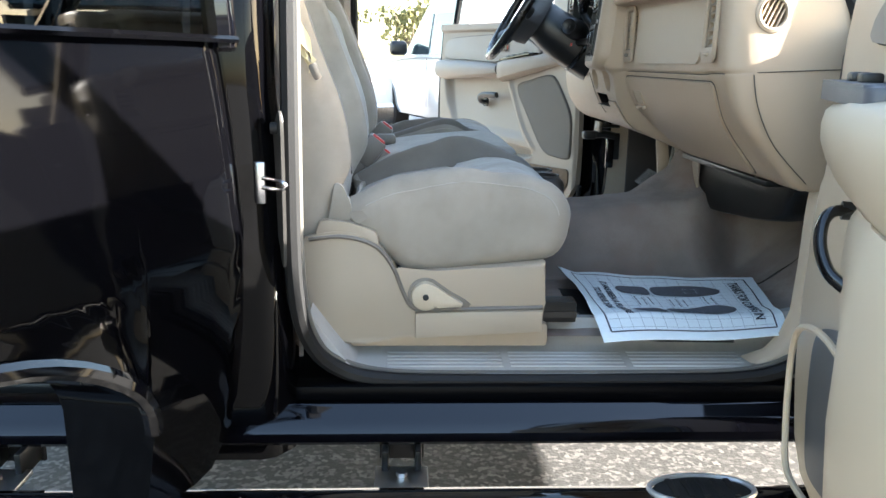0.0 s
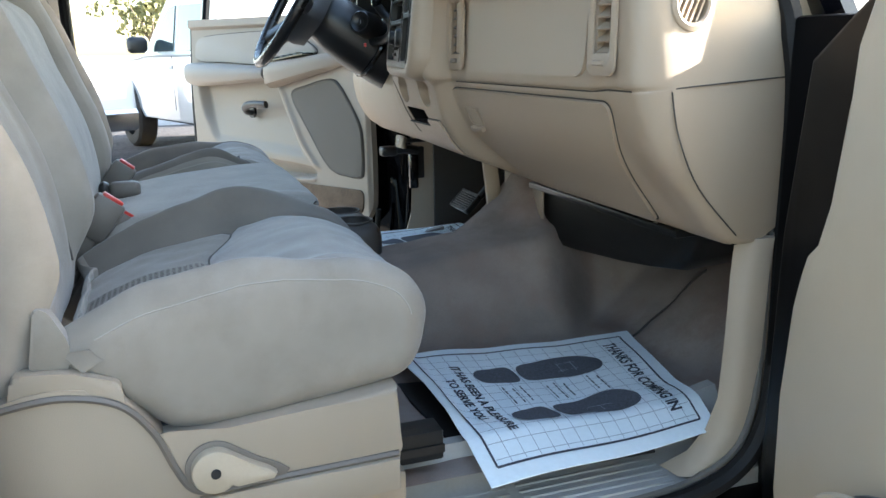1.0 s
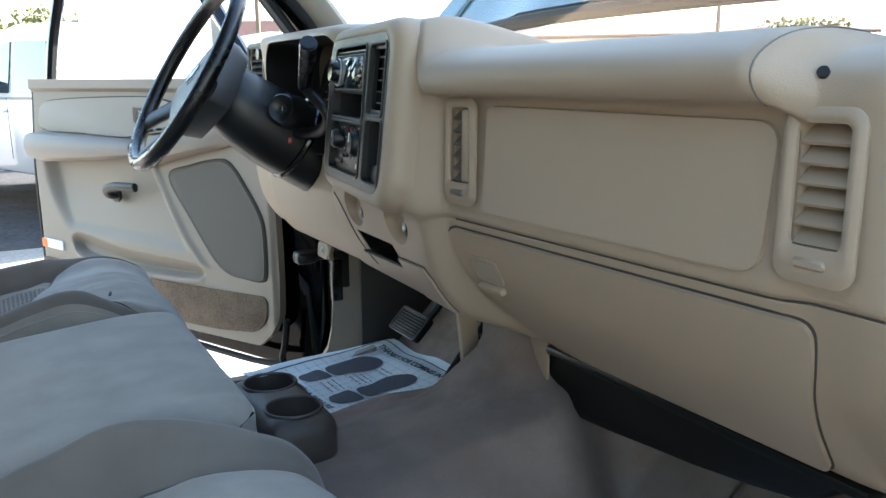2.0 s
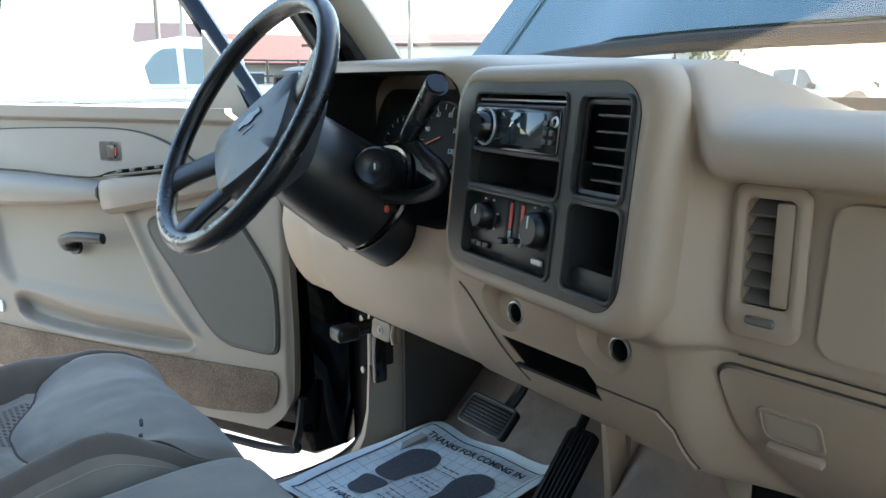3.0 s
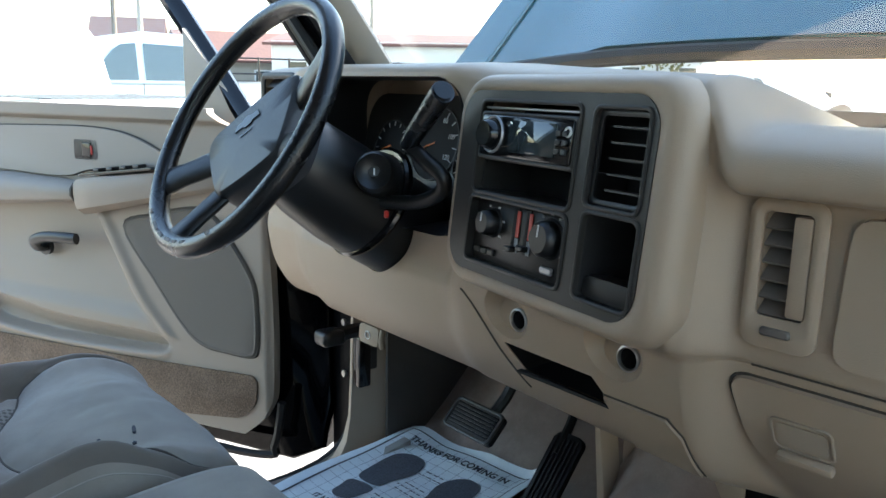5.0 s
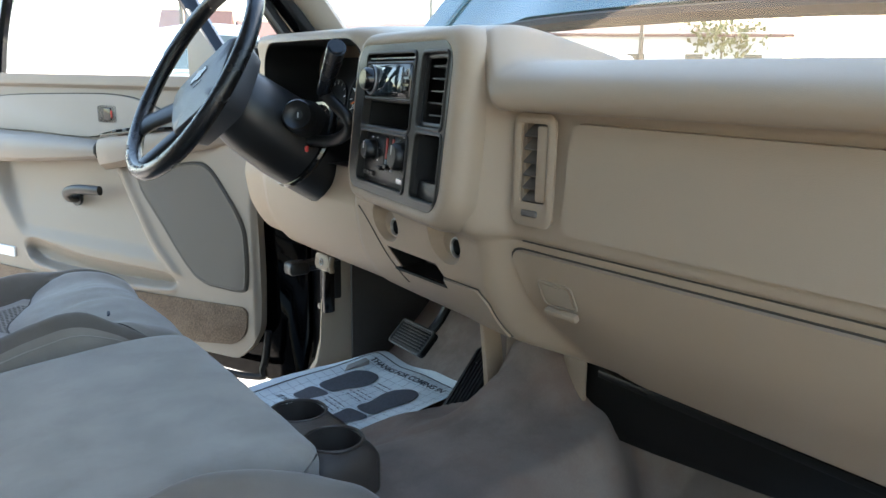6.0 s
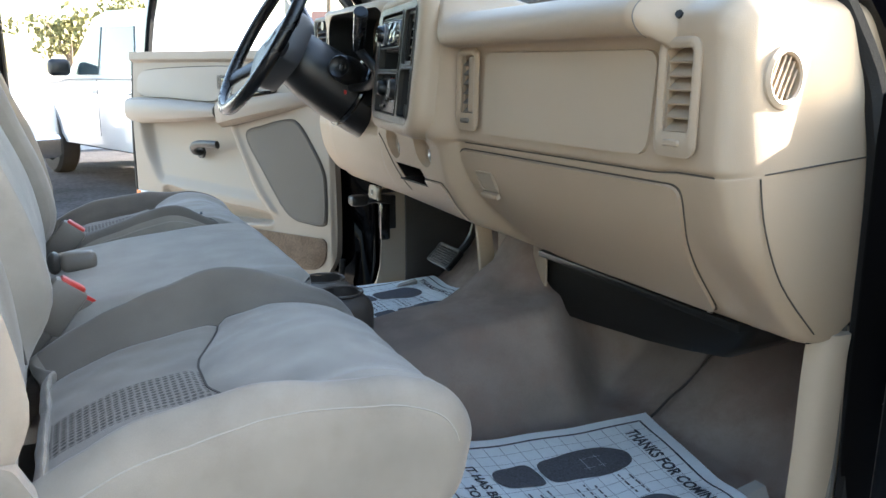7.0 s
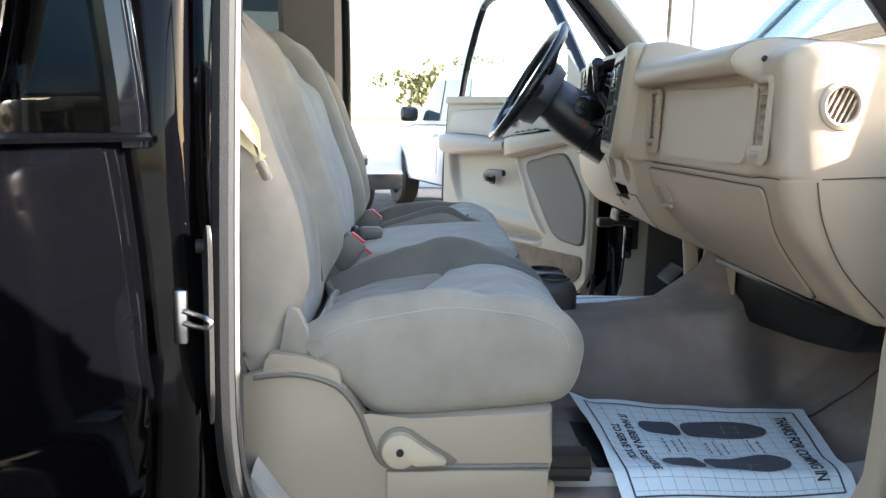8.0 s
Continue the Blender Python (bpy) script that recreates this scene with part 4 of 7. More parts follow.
pad(CC, -0.245, 0.245, 0.03, lambda s, v, x, z: 0.003 * noise.noise((x * 9, v * 3, z * 9)), centre, [("centre_cushion", FABRIC2, "", lambda s, v: True)], 60, 24)
CB = [(a + 0.012, b - (0.06 if b > 1.3 else 0)) for a, b in BACK]
pad(CB, -0.243, 0.243, 0.035, lambda s, v, x, z: 0.003 * noise.noise((x * 9, v * 3 + 7, z * 9)), centre, [("centre_backrest", FABRIC2, "", lambda s, v: True)], 60, 20)

# ink spots on the driver cushion
stain = thing("ink_spots", (0.12, 0.43, 0.92), "dark ink spots on the driver cushion", "stain")
dgs = bpy.context.evaluated_depsgraph_get()
for k, (x, y, l, a) in enumerate(((0.114, 0.397, 0.009, 20), (0.129, 0.386, 0.005, 70), (0.162, 0.392, 0.020, 75), (0.124, 0.368, 0.006, 10), (0.046, 0.361, 0.006, 0), (0.122, 0.404, 0.004, 40), (0.152, 0.360, 0.005, 40))):
    dgs.update()
    hit_, loc, nn, _, o_, _ = scene.ray_cast(dgs, (x, y, 1.1), (0, 0, -1))
    if hit_:
        zz = nn.normalized()
        xx = Vector((math.cos(radians(a)), math.sin(radians(a)), 0))
        xx = (xx - zz * xx.dot(zz)).normalized()
        part("ink_spot", slab([(l * 0.5 * math.cos(q), 0.0026 * math.sin(q)) for q in [2 * math.pi * i / 9 for i in range(9)]], 0.0030, axes(loc, xx, zz.cross(xx), zz)), INK, stain, "", 0)


# buckles between the seats
def buckle(x, y, z, yaw):
    b = thing("seat_belt_buckle", (x, y, z - 0.10), "taupe plastic seat belt buckle with a red button", "seat belt buckle", "seat belt buckles")
    m = Matrix.Translation((x, y, z)) @ Euler((0, radians(38), radians(yaw))).to_matrix().to_4x4()
    part("stalk", box(0, 0, -0.09, 0.034, 0.020, 0.15, 0.006, 2, m), BUCKLEM, b)
    h = part("buckle_head", box(0, 0, 0.0, 0.052, 0.030, 0.075, 0.008, 2, m), BUCKLEM, b)
    part("release_button", box(0, 0, 0.037, 0.036, 0.020, 0.010, 0.003, 2, m), RED, h, "red release button")


buckle(-0.130, -0.262, 0.912, 6)
buckle(-0.108, -0.215, 0.872, 25)
buckle(-0.120, 0.258, 0.905, -4)
loose = thing("seat_belt_buckle", (-0.105, 0.03, 0.905), "dark taupe seat belt buckle lying on the centre seat", "seat belt buckle", "seat belt buckles")
lb = part("buckle_head", box(-0.098, 0.03, 0.912, 0.060, 0.034, 0.034, 0.012, 3), BUCKLEM, loose)
part("collar", box(-0.136, 0.03, 0.912, 0.022, 0.038, 0.038, 0.012, 3), BEZELM, lb, "black collar of the buckle")

# cup holder hanging on the front of the centre seat
cup = thing("cup_holder", (0.33, 0.02, 0.74), "taupe plastic twin cup holder", "cup holder")
body = part("body", box(0.343, 0.0, 0.780, 0.112, 0.225, 0.095, 0.030, 4), CUPM, cup)
for y in (-0.056, 0.056):
    cut(body, disc(0.040, 0.12, Matrix.Translation((0.345, y, 0.752)), 28))
    part("cup_ring", tube([(0.345 + 0.041 * math.cos(2 * math.pi * k / 28), y + 0.041 * math.sin(2 * math.pi * k / 28), 0.827) for k in range(28)], 0.0025, 6, closed=True), CUPM, body)
    # near-black floor puts the shade into the bottom of the cup
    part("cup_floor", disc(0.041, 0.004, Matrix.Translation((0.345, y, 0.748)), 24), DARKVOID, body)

# belt webbing of the passenger seat in the sunlight
belt = thing("seat_belt", (-0.25, -0.74, 1.2), "beige seat belt webbing hanging beside the passenger backrest", "seat belt")
for dy, pts in ((0.0, [(-0.34, -0.735, 1.50), (-0.31, -0.748, 1.34), (-0.247, -0.757, 1.21), (-0.227, -0.757, 1.167), (-0.210, -0.757, 1.125)]), (0.006, [(-0.35, -0.73, 1.48), (-0.335, -0.748, 1.32), (-0.268, -0.752, 1.20), (-0.236, -0.752, 1.15), (-0.214, -0.752, 1.115)])):
    rr_ = []
    for k, p in enumerate(spline(pts, 24)):
        w = Vector((0.017 * math.cos(0.22 * k), 0.006 * math.sin(0.3 * k), 0.008))
        rr_.append([Vector(p) + w, Vector(p) + w + Vector((0, -0.0015, 0)), Vector(p) - w + Vector((0, -0.0015, 0)), Vector(p) - w])
    part("webbing", loft(rr_), BELT, belt)
part("tongue", slab(rrect(0.016, 0.030, 0.005), 0.004, axes((-0.206, -0.762, 1.112), (0.9, 0, 0.43), (-0.43, 0, 0.9), (0, -1, 0)), 0.0015), BUCKLEM, belt, "taupe latch tongue of the belt")


# ---- dashboard ----
# side profiles (x, z) from the windscreen over the top, down the face and back under, at stations along y
PROF = {
    "end": [(0.99, 1.275), (0.82, 1.285), (0.66, 1.29), (0.60, 1.285), (0.577, 1.27), (0.57, 1.25), (0.57, 1.22), (0.57, 1.19), (0.575, 1.16), (0.582, 1.132), (0.588, 1.122), (0.592, 1.112), (0.622, 1.04), (0.68, 0.965), (0.725, 0.915), (0.76, 0.905), (0.82, 0.93), (1.0, 0.98)],
    "vent": [(1.03, 1.29), (0.82, 1.31), (0.64, 1.316), (0.565, 1.312), (0.533, 1.298), (0.526, 1.28), (0.528, 1.262), (0.530, 1.235), (0.532, 1.18), (0.534, 1.13), (0.541, 1.119), (0.543, 1.108), (0.575, 1.035), (0.64, 0.965), (0.695, 0.91), (0.74, 0.902), (0.80, 0.93), (1.03, 0.98)],
    "pass": [(1.05, 1.26), (0.82, 1.300), (0.62, 1.326), (0.54, 1.328), (0.496, 1.314), (0.482, 1.294), (0.497, 1.274), (0.533, 1.264), (0.534, 1.19), (0.530, 1.128), (0.537, 1.116), (0.540, 1.105), (0.573, 1.032), (0.63, 0.965), (0.685, 0.912), (0.74, 0.902), (0.80, 0.93), (1.05, 0.98)],
    "ctr": [(1.06, 1.275), (0.82, 1.316), (0.62, 1.360), (0.550, 1.372), (0.512, 1.369), (0.496, 1.359), (0.488, 1.34), (0.477, 1.25), (0.466, 1.155), (0.469, 1.124), (0.484, 1.110), (0.492, 1.095), (0.510, 1.03), (0.55, 0.972), (0.60, 0.948), (0.66, 0.94), (0.8, 0.95), (1.06, 0.98)],
    "ctl": [(1.06, 1.32), (0.82, 1.370), (0.66, 1.387), (0.61, 1.387), (0.568, 1.381), (0.550, 1.370), (0.541, 1.35), (0.529, 1.26), (0.510, 1.155), (0.507, 1.124), (0.506, 1.110), (0.508, 1.095), (0.524, 1.03), (0.56, 0.975), (0.61, 0.95), (0.66, 0.94), (0.8, 0.95), (1.06, 0.98)],
    "drv": [(1.05, 1.32), (0.82, 1.372), (0.65, 1.388), (0.585, 1.389), (0.548, 1.385), (0.533, 1.374), (0.535, 1.345), (0.545, 1.25), (0.547, 1.16), (0.545, 1.12), (0.540, 1.10), (0.538, 1.08), (0.548, 1.02), (0.585, 0.965), (0.63, 0.945), (0.68, 0.94), (0.8, 0.95), (1.05, 0.98)],
    "drl": [(1.02, 1.30), (0.82, 1.365), (0.66, 1.385), (0.605, 1.385), (0.575, 1.378), (0.562, 1.362), (0.562, 1.33), (0.565, 1.25), (0.567, 1.16), (0.565, 1.12), (0.562, 1.10), (0.562, 1.08), (0.575, 1.02), (0.61, 0.965), (0.65, 0.945), (0.70, 0.94), (0.8, 0.95), (1.02, 0.98)],
}
# the face comes forward towards the middle of the cab
PROF["pasl"] = [(x - (0.023 if 5 < i < 13 else 0.014 if 2 < i < 14 else 0.0), z) for i, (x, z) in enumerate(PROF["pass"])]
STATIONS = [(-0.822, "end"), (-0.80, "vent"), (-0.745, "vent"), (-0.705, "pass"), (-0.235, "pasl"), (-0.178, "ctr"), (0.165, "ctl"), (0.23, "drv"), (0.62, "drv"), (0.70, "drl"), (0.80, "drl")]


def dash_ctrl(y):
    if y <= STATIONS[0][0]:
        return PROF[STATIONS[0][1]]
    for (a, pa), (b, pb) in zip(STATIONS, STATIONS[1:]):
        if y <= b:
            f = (y - a) / (b - a)
            if pa in ("vent",) and pb == "pass" or pa == "pasl" and pb == "ctr" or pa == "ctl":
                f = smooth01(f)
            if pa == "end":
                f = math.sqrt(max(0.0, 1 - (1 - f) ** 2))
            return [((1 - f) * p[0] + f * q[0], (1 - f) * p[1] + f * q[1]) for p, q in zip(PROF[pa], PROF[pb])]
    return PROF[STATIONS[-1][1]]


def dash_at(s, y):
    """The dash surface at profile place s (0 windscreen to 17 underside) and y."""
    c = dash_ctrl(y)
    j = min(int(s), len(c) - 2)
    f = s - j
    p = [Vector((*c[max(0, min(len(c) - 1, j + d))], 0)) for d in (-1, 0, 1, 2)]
    v = 0.5 * ((2 * p[1]) + (p[2] - p[0]) * f + (2 * p[0] - 5 * p[1] + 4 * p[2] - p[3]) * f * f + (3 * p[1] - p[0] - 3 * p[2] + p[3]) * f ** 3)
    return Vector((v.x, y, v.y))


def dash_normal(s, y):
    a = dash_at(min(17, s + 0.05), y) - dash_at(max(0, s - 0.05), y)
    b = dash_at(s, y + 0.004) - dash_at(s, y - 0.004)
    nn = a.cross(b).normalized()
    return nn if nn.x < 0 or (abs(nn.x) < 0.3 and nn.z > 0) or s > 13 and nn.z < 0 else -nn


def dash_s(z, y, lo=4.0, hi=15.0):
    """The place s on the face where the surface passes the height z."""
    for _ in range(40):
        mid = (lo + hi) / 2
        if dash_at(mid, y).z > z:
            lo = mid
        else:
            hi = mid
    return lo


def panel(outline, off, thick, material, name, parent, label="", res=0.012):
    """A thin panel that follows the dash face; outline: polygon in (y, z)."""
    ys = [p[0] for p in outline]
    zs = [p[1] for p in outline]
    b = bmesh.new()
    vs = [b.verts.new((p[0], p[1], 0)) for p in outline]
    b.faces.new(vs)
    y0, y1, z0, z1 = min(ys), max(ys), min(zs), max(zs)
    k = y0 + res
    while k < y1:
        bmesh.ops.bisect_plane(b, geom=b.verts[:] + b.edges[:] + b.faces[:], plane_co=(k, 0, 0), plane_no=(1, 0, 0))
        k += res * 2
    k = z0 + res
    while k < z1:
        bmesh.ops.bisect_plane(b, geom=b.verts[:] + b.edges[:] + b.faces[:], plane_co=(0, k, 0), plane_no=(0, 1, 0))
        k += res
    rim = [e for e in b.edges if len(e.link_faces) == 1]
    r = bmesh.ops.extrude_edge_only(b, edges=rim)
    low = [g for g in r["geom"] if isinstance(g, bmesh.types.BMVert)]
    for v in low:
        v.co.z = -thick
    for v in b.verts:
        y, z, d = v.co
        s = dash_s(z, y)
        v.co = dash_at(s, y) + dash_normal(s, y) * (off + d)
    bmesh.ops.recalc_face_normals(b, faces=b.faces[:])
    return part(name, b, material, parent, label, 35)


# dark taupe draws the shade that sits in gaps and creases
DARKTAUPE = mat("dark_taupe_gap", (0.06, 0.05, 0.038), 0.7, vary=0.1)
dash = thing("dashboard", (0.6, 0, 0.93), "beige plastic pickup truck dashboard with a dark centre panel", "dashboard")
rings = []
ycuts = sorted(set([-0.822, -0.820, -0.816, -0.810] + [round(-0.80 + 0.02 * k, 4) for k in range(81)] + [-0.745, -0.705, -0.725, -0.715, -0.235, -0.225, -0.215, -0.205, -0.198, -0.192, -0.186, -0.178, 0.165, 0.23]))
for y in ycuts:
    ring = [dash_at(17 * k / 85, y) for k in range(86)]
    rings.append(ring)
body = part("dash_body", loft(rings), BEIGE, dash, "beige grained plastic dash shell", 40)

# bezel frame of its own axes: u towards the passenger, w up, out of the panel towards the cabin
BU = Vector((-0.155, -0.988, 0)).normalized()
BN = BU.cross(Vector((0.118, 0, 1))).normalized()
BZ = axes((0.489, 0.003, 1.2455), BU, BN.cross(BU), BN)
cut(body, slab(rrect(0.325, 0.208, 0.03), 0.16, BZ @ Matrix.Translation((0, 0, -0.10))))
# cluster opening
cut(body, slab(rrect(0.405, 0.215, 0.05, 5, 0, 0), 0.20, axes((0.70, 0.398, 1.262), (0, -1, 0), (0, 0, 1), (-1, 0, 0)), 0))
# steering column notch
COLX = Vector((-math.cos(radians(30.7)), 0, math.sin(radians(30.7))))
cut(body, disc(0.088, 0.5, axes(Vector((0.3245, 0.40, 1.306)) - COLX * 0.55, (0, 1, 0), COLX.cross(Vector((0, 1, 0))), COLX), 32))
# pocket, outlets, vents
cut(body, slab([(0.083, 1.052), (-0.062, 1.052), (-0.088, 1.022), (0.055, 1.022)], 0.14, axes((0.60, 0, 0), (0, 1, 0), (0, 0, 1), (-1, 0, 0))))
for y, x in ((0.064, 0.503), (-0.105, 0.497)):
    om = axes((x + 0.014, y, 1.083), (0, 1, 0), (0, 0, 1), (-1, 0, 0))
    cut(body, lathe([(0.0001, -0.003), (0.016, -0.003), (0.024, 0.008), (0.034, 0.030), (0.036, 0.06), (0.0001, 0.06)], om @ Matrix.Translation((0.010, 0.005, 0)) @ Matrix.Diagonal((1.5, 1.25, 1, 1)), 28))
    cut(body, disc(0.0135, 0.07, om @ Matrix.Translation((0, 0, -0.045)), 28))
for y in (-0.749, -0.266):
    cut(body, slab(rrect(0.046, 0.094, 0.008), 0.10, axes((0.59, y, 1.212), (0, 1, 0), (0, 0, 1), (-1, 0, 0))))
cut(body, disc(0.026, 0.05, axes((0.612, -0.80, 1.226), (1, 0, 0), (0, 0, 1), (0, -1, 0)), 28))
cut(body, slab(rrect(0.12, 0.080, 0.016), 0.10, axes((0.63, 0.735, 1.330), (0, 1, 0), (0, 0, 1), (-1, 0, 0))))
part("dash_core", box(0.80, 0.0, 1.15, 0.03, 1.5, 0.26), DARKVOID, dash)


def vent(name, m, w, h, nslat, frame_mat, slat_mat, parent, lab, wheel=True, tab=True, rim=0.012, vertical=False):
    v = part(name, frame_ring(rrect(w + 2 * rim, h + 2 * rim + (0.016 if tab else 0), 0.014, 5, 0, -0.008 if tab else 0), rrect(w, h, 0.006), 0.006, m, None, 0.003), frame_mat, parent, lab)
    # near-black sheet stands for the shade behind the slats
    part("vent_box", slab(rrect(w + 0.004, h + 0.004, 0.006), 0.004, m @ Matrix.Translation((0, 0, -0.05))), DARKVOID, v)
    for k in range(nslat):
        if vertical:
            part("slat", box(-w / 2 + w * (k + 0.5) / nslat, 0, -0.014, 0.002, h, 0.02, 0, 1, m), slat_mat, v)
        else:
            part("slat", box(0, -h / 2 + h * (k + 0.5) / nslat, -0.012, w, 0.0028, 0.024, 0, 1, m @ Matrix.Translation((0, -h / 2 + h * (k + 0.5) / nslat, -0.012)) @ pose(0, 0, 0, 40) @ Matrix.Translation((0, h / 2 - h * (k + 0.5) / nslat, 0.012))), slat_mat, v)
    if tab:
        part("vent_dial", box(0, -h / 2 - 0.012, 0.006, w * 0.62, 0.008, 0.005, 0.002, 1, m), slat_mat, v)
    return v


vent("passenger_vent", axes((0.528, -0.749, 1.212), (0, -1, 0), (0.02, 0, 1), (-1, 0, 0.02)), 0.044, 0.092, 6, BEIGE, BEIGE, dash, "beige vent with horizontal slats")
vc = vent("inner_vent", axes((0.507, -0.266, 1.212), (0.05, -1, 0), (0.02, 0, 1), (-1, -0.05, 0.02)), 0.044, 0.092, 6, BEIGE, BUCKLEM, dash, "beige vent beside the centre panel")
part("vent_shutter", box(0.013, 0, -0.002, 0.017, 0.088, 0.012, 0.003, 2, axes((0.507, -0.266, 1.212), (0.05, -1, 0), (0.02, 0, 1), (-1, -0.05, 0.02))), BEIGE, vc)
# round side vent on the end of the dash
RV = axes((0.612, -0.822, 1.226), (1, 0, 0), (0, 0, 1), (0, -1, 0))
rv = part("side_vent", lathe([(0.025, -0.012), (0.025, 0.002), (0.028, 0.004), (0.034, 0.002), (0.036, -0.002)], RV, 30), BEIGE, dash, "round beige side window vent")
# near-black disc for the shade in the round duct
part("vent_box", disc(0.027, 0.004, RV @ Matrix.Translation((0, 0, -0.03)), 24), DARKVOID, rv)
for k in range(5):
    xx = -0.017 + 0.0085 * k
    hh = 2 * math.sqrt(max(0.0001, 0.0245 ** 2 - xx ** 2))
    part("slat", box(xx, 0, -0.008, 0.003, hh, 0.014, 0, 1, RV @ pose(0, 0, 0, 0, 0, -25)), BEIGE, rv)
# left vent, seen past the wheel
vent("driver_vent", axes((0.558, 0.735, 1.330), (0, -1, 0), (0.02, 0, 1), (-1, 0, 0)), 0.105, 0.068, 5, BEZELM, DARKPLASTIC, dash, "vent beside the steering wheel", tab=False)
part("mirror_knob", disc(0.012, 0.012, axes((0.548, 0.66, 1.35), (0, -1, 0), (0, 0, 1), (-1, 0, 0)), 16), DARKPLASTIC, dash)

# passenger panels with shadow gaps
panel(round_poly([(-0.312, 1.135), (-0.316, 1.262), (-0.706, 1.258), (-0.700, 1.135)], 0.022), 0.005, 0.012, BEIGE, "upper_panel", dash, "smooth beige airbag panel")
GLID = round_poly([(-0.218, 1.104), (-0.742, 1.103), (-0.735, 1.06), (-0.705, 0.975), (-0.69, 0.922), (-0.30, 0.922), (-0.264, 0.95), (-0.228, 1.03)], 0.020)
panel([(-0.47 + (y + 0.47) * 1.008, 1.011 + (z - 1.011) * 1.022) for y, z in GLID], 0.001, 0.004, DARKTAUPE, "lid_gap", dash, "dark gap round the glovebox lid")
gb = panel(GLID, 0.006, 0.014, BEIGE, "glovebox_lid", dash, "beige glovebox lid")


def on_dash(y, z, off):
    s = dash_s(z, y)
    nn = dash_normal(s, y)
    yy = Vector((0, -1, 0))
    yy = (yy - nn * yy.dot(nn)).normalized()
    return axes(dash_at(s, y) + nn * off, yy, nn.cross(yy), nn)


part("latch", frame_ring(rrect(0.058, 0.038, 0.008), rrect(0.0535, 0.0335, 0.007), 0.0022, on_dash(-0.284, 1.056, 0.0055), None, 0.0003), BEIGE_LOW, gb)
part("latch_pad", slab(rrect(0.046, 0.027, 0.004), 0.002, on_dash(-0.284, 1.056, 0.005)), BEIGE_LOW, gb)
part("latch_lip", box(0, -0.024, 0.006, 0.052, 0.010, 0.010, 0.003, 2, on_dash(-0.286, 1.056, 0.005)), BEIGE, gb)
# dark tube in place of the shadow line under the crease
part("crease_trim", tube([dash_at(10.0, y) + dash_normal(10.0, y) * -0.0005 for y in [-0.80 + 0.02 * k for k in range(29)]], 0.0017, 6), DARKTAUPE, dash, "dark shadow gap")
part("end_crease", tube([(0.592, -0.8215, 1.122), (0.65, -0.8235, 1.125), (0.72, -0.8235, 1.128), (0.80, -0.822, 1.131)], 0.0011, 6), DARKTAUPE, dash)
part("end_seam", tube(spline([(0.586, -0.8215, 1.118), (0.60, -0.823, 1.06), (0.64, -0.8232, 0.99), (0.715, -0.823, 0.918)], 16), 0.0011, 6), DARKTAUPE, dash)
part("brow_seam", tube([dash_at(s, -0.713) + dash_normal(s, -0.713) * -0.0005 for s in [2 + 0.25 * k for k in range(18)]], 0.0009, 6), BUCKLEM, dash)
part("dash_screw", disc(0.0045, 0.004, on_dash(-0.743, 1.293, 0.0), 12), DARKVOID, dash)
part("corner_clip", box(0.742, -0.80, 0.905, 0.05, 0.03, 0.008, 0.002), RUBBER, dash)
# lower centre panel and knee panel
part("centre_seam", tube([dash_at(dash_s(z, y), y) + dash_normal(dash_s(z, y), y) * -0.0005 for y, z in [(0.158 - 0.10 * k / 20, 1.105 - 0.11 * (k / 20) ** 1.2) for k in range(21)]], 0.0019, 6), DARKTAUPE, dash)
AP = [(-0.078, 1.034), (-0.160, 1.036), (-0.176, 1.020), (-0.180, 0.972), (-0.098, 0.975)]
panel([(-0.135 + (y + 0.135) * 1.045, 1.006 + (z - 1.006) * 1.06) for y, z in AP], 0.001, 0.004, DARKTAUPE, "ashtray_gap", dash, "dark gap round the ashtray lid")
panel(AP, 0.004, 0.01, BEIGE, "ashtray_lid", dash, "beige ashtray lid")
for y, x in ((0.064, 0.503), (-0.105, 0.497)):
    m = axes((x + 0.014, y, 1.083), (0, -1, 0), (0, 0, 1), (-1, 0, 0))
    o = part("power_outlet", lathe([(0.0112, -0.03), (0.0112, -0.001), (0.0124, 0.001), (0.0144, 0.000), (0.0150, -0.004)], m, 28), STEEL, dash, "metal ring of a power outlet")
    part("outlet_well", lathe([(0.0001, -0.028), (0.0105, -0.028), (0.0111, -0.003)], m, 24), DARKVOID, o)

# centre bezel
bz = part("centre_bezel", slab(rrect(0.332, 0.216, 0.034, 10), 0.012, BZ @ Matrix.Translation((0, 0, -0.002)), 0.006, None, 3), BEZELM, dash, "charcoal plastic centre panel")
for cx, cy, w, h, d, r in ((-0.034, 0.042, 0.182, 0.106, 0.09, 0.008), (-0.035, -0.056, 0.182, 0.076, 0.014, 0.008), (0.117, 0.046, 0.076, 0.096, 0.05, 0.008), (0.120, -0.052, 0.078, 0.086, 0.075, 0.008)):
    cut(bz, slab(rrect(w, h, r), 0.05, BZ @ Matrix.Translation((cx, cy, -0.02))))
for cx, cy, w, h in ((-0.034, 0.042, 0.182, 0.106), (-0.035, -0.056, 0.182, 0.076), (0.117, 0.046, 0.076, 0.096), (0.120, -0.052, 0.078, 0.086)):
    part("opening_rim", frame_ring(rrect(w + 0.006, h + 0.006, 0.010), rrect(w - 0.002, h - 0.002, 0.008), 0.003, BZ @ Matrix.Translation((cx, cy, 0.0095)), None, 0.001), BEZELM, bz)
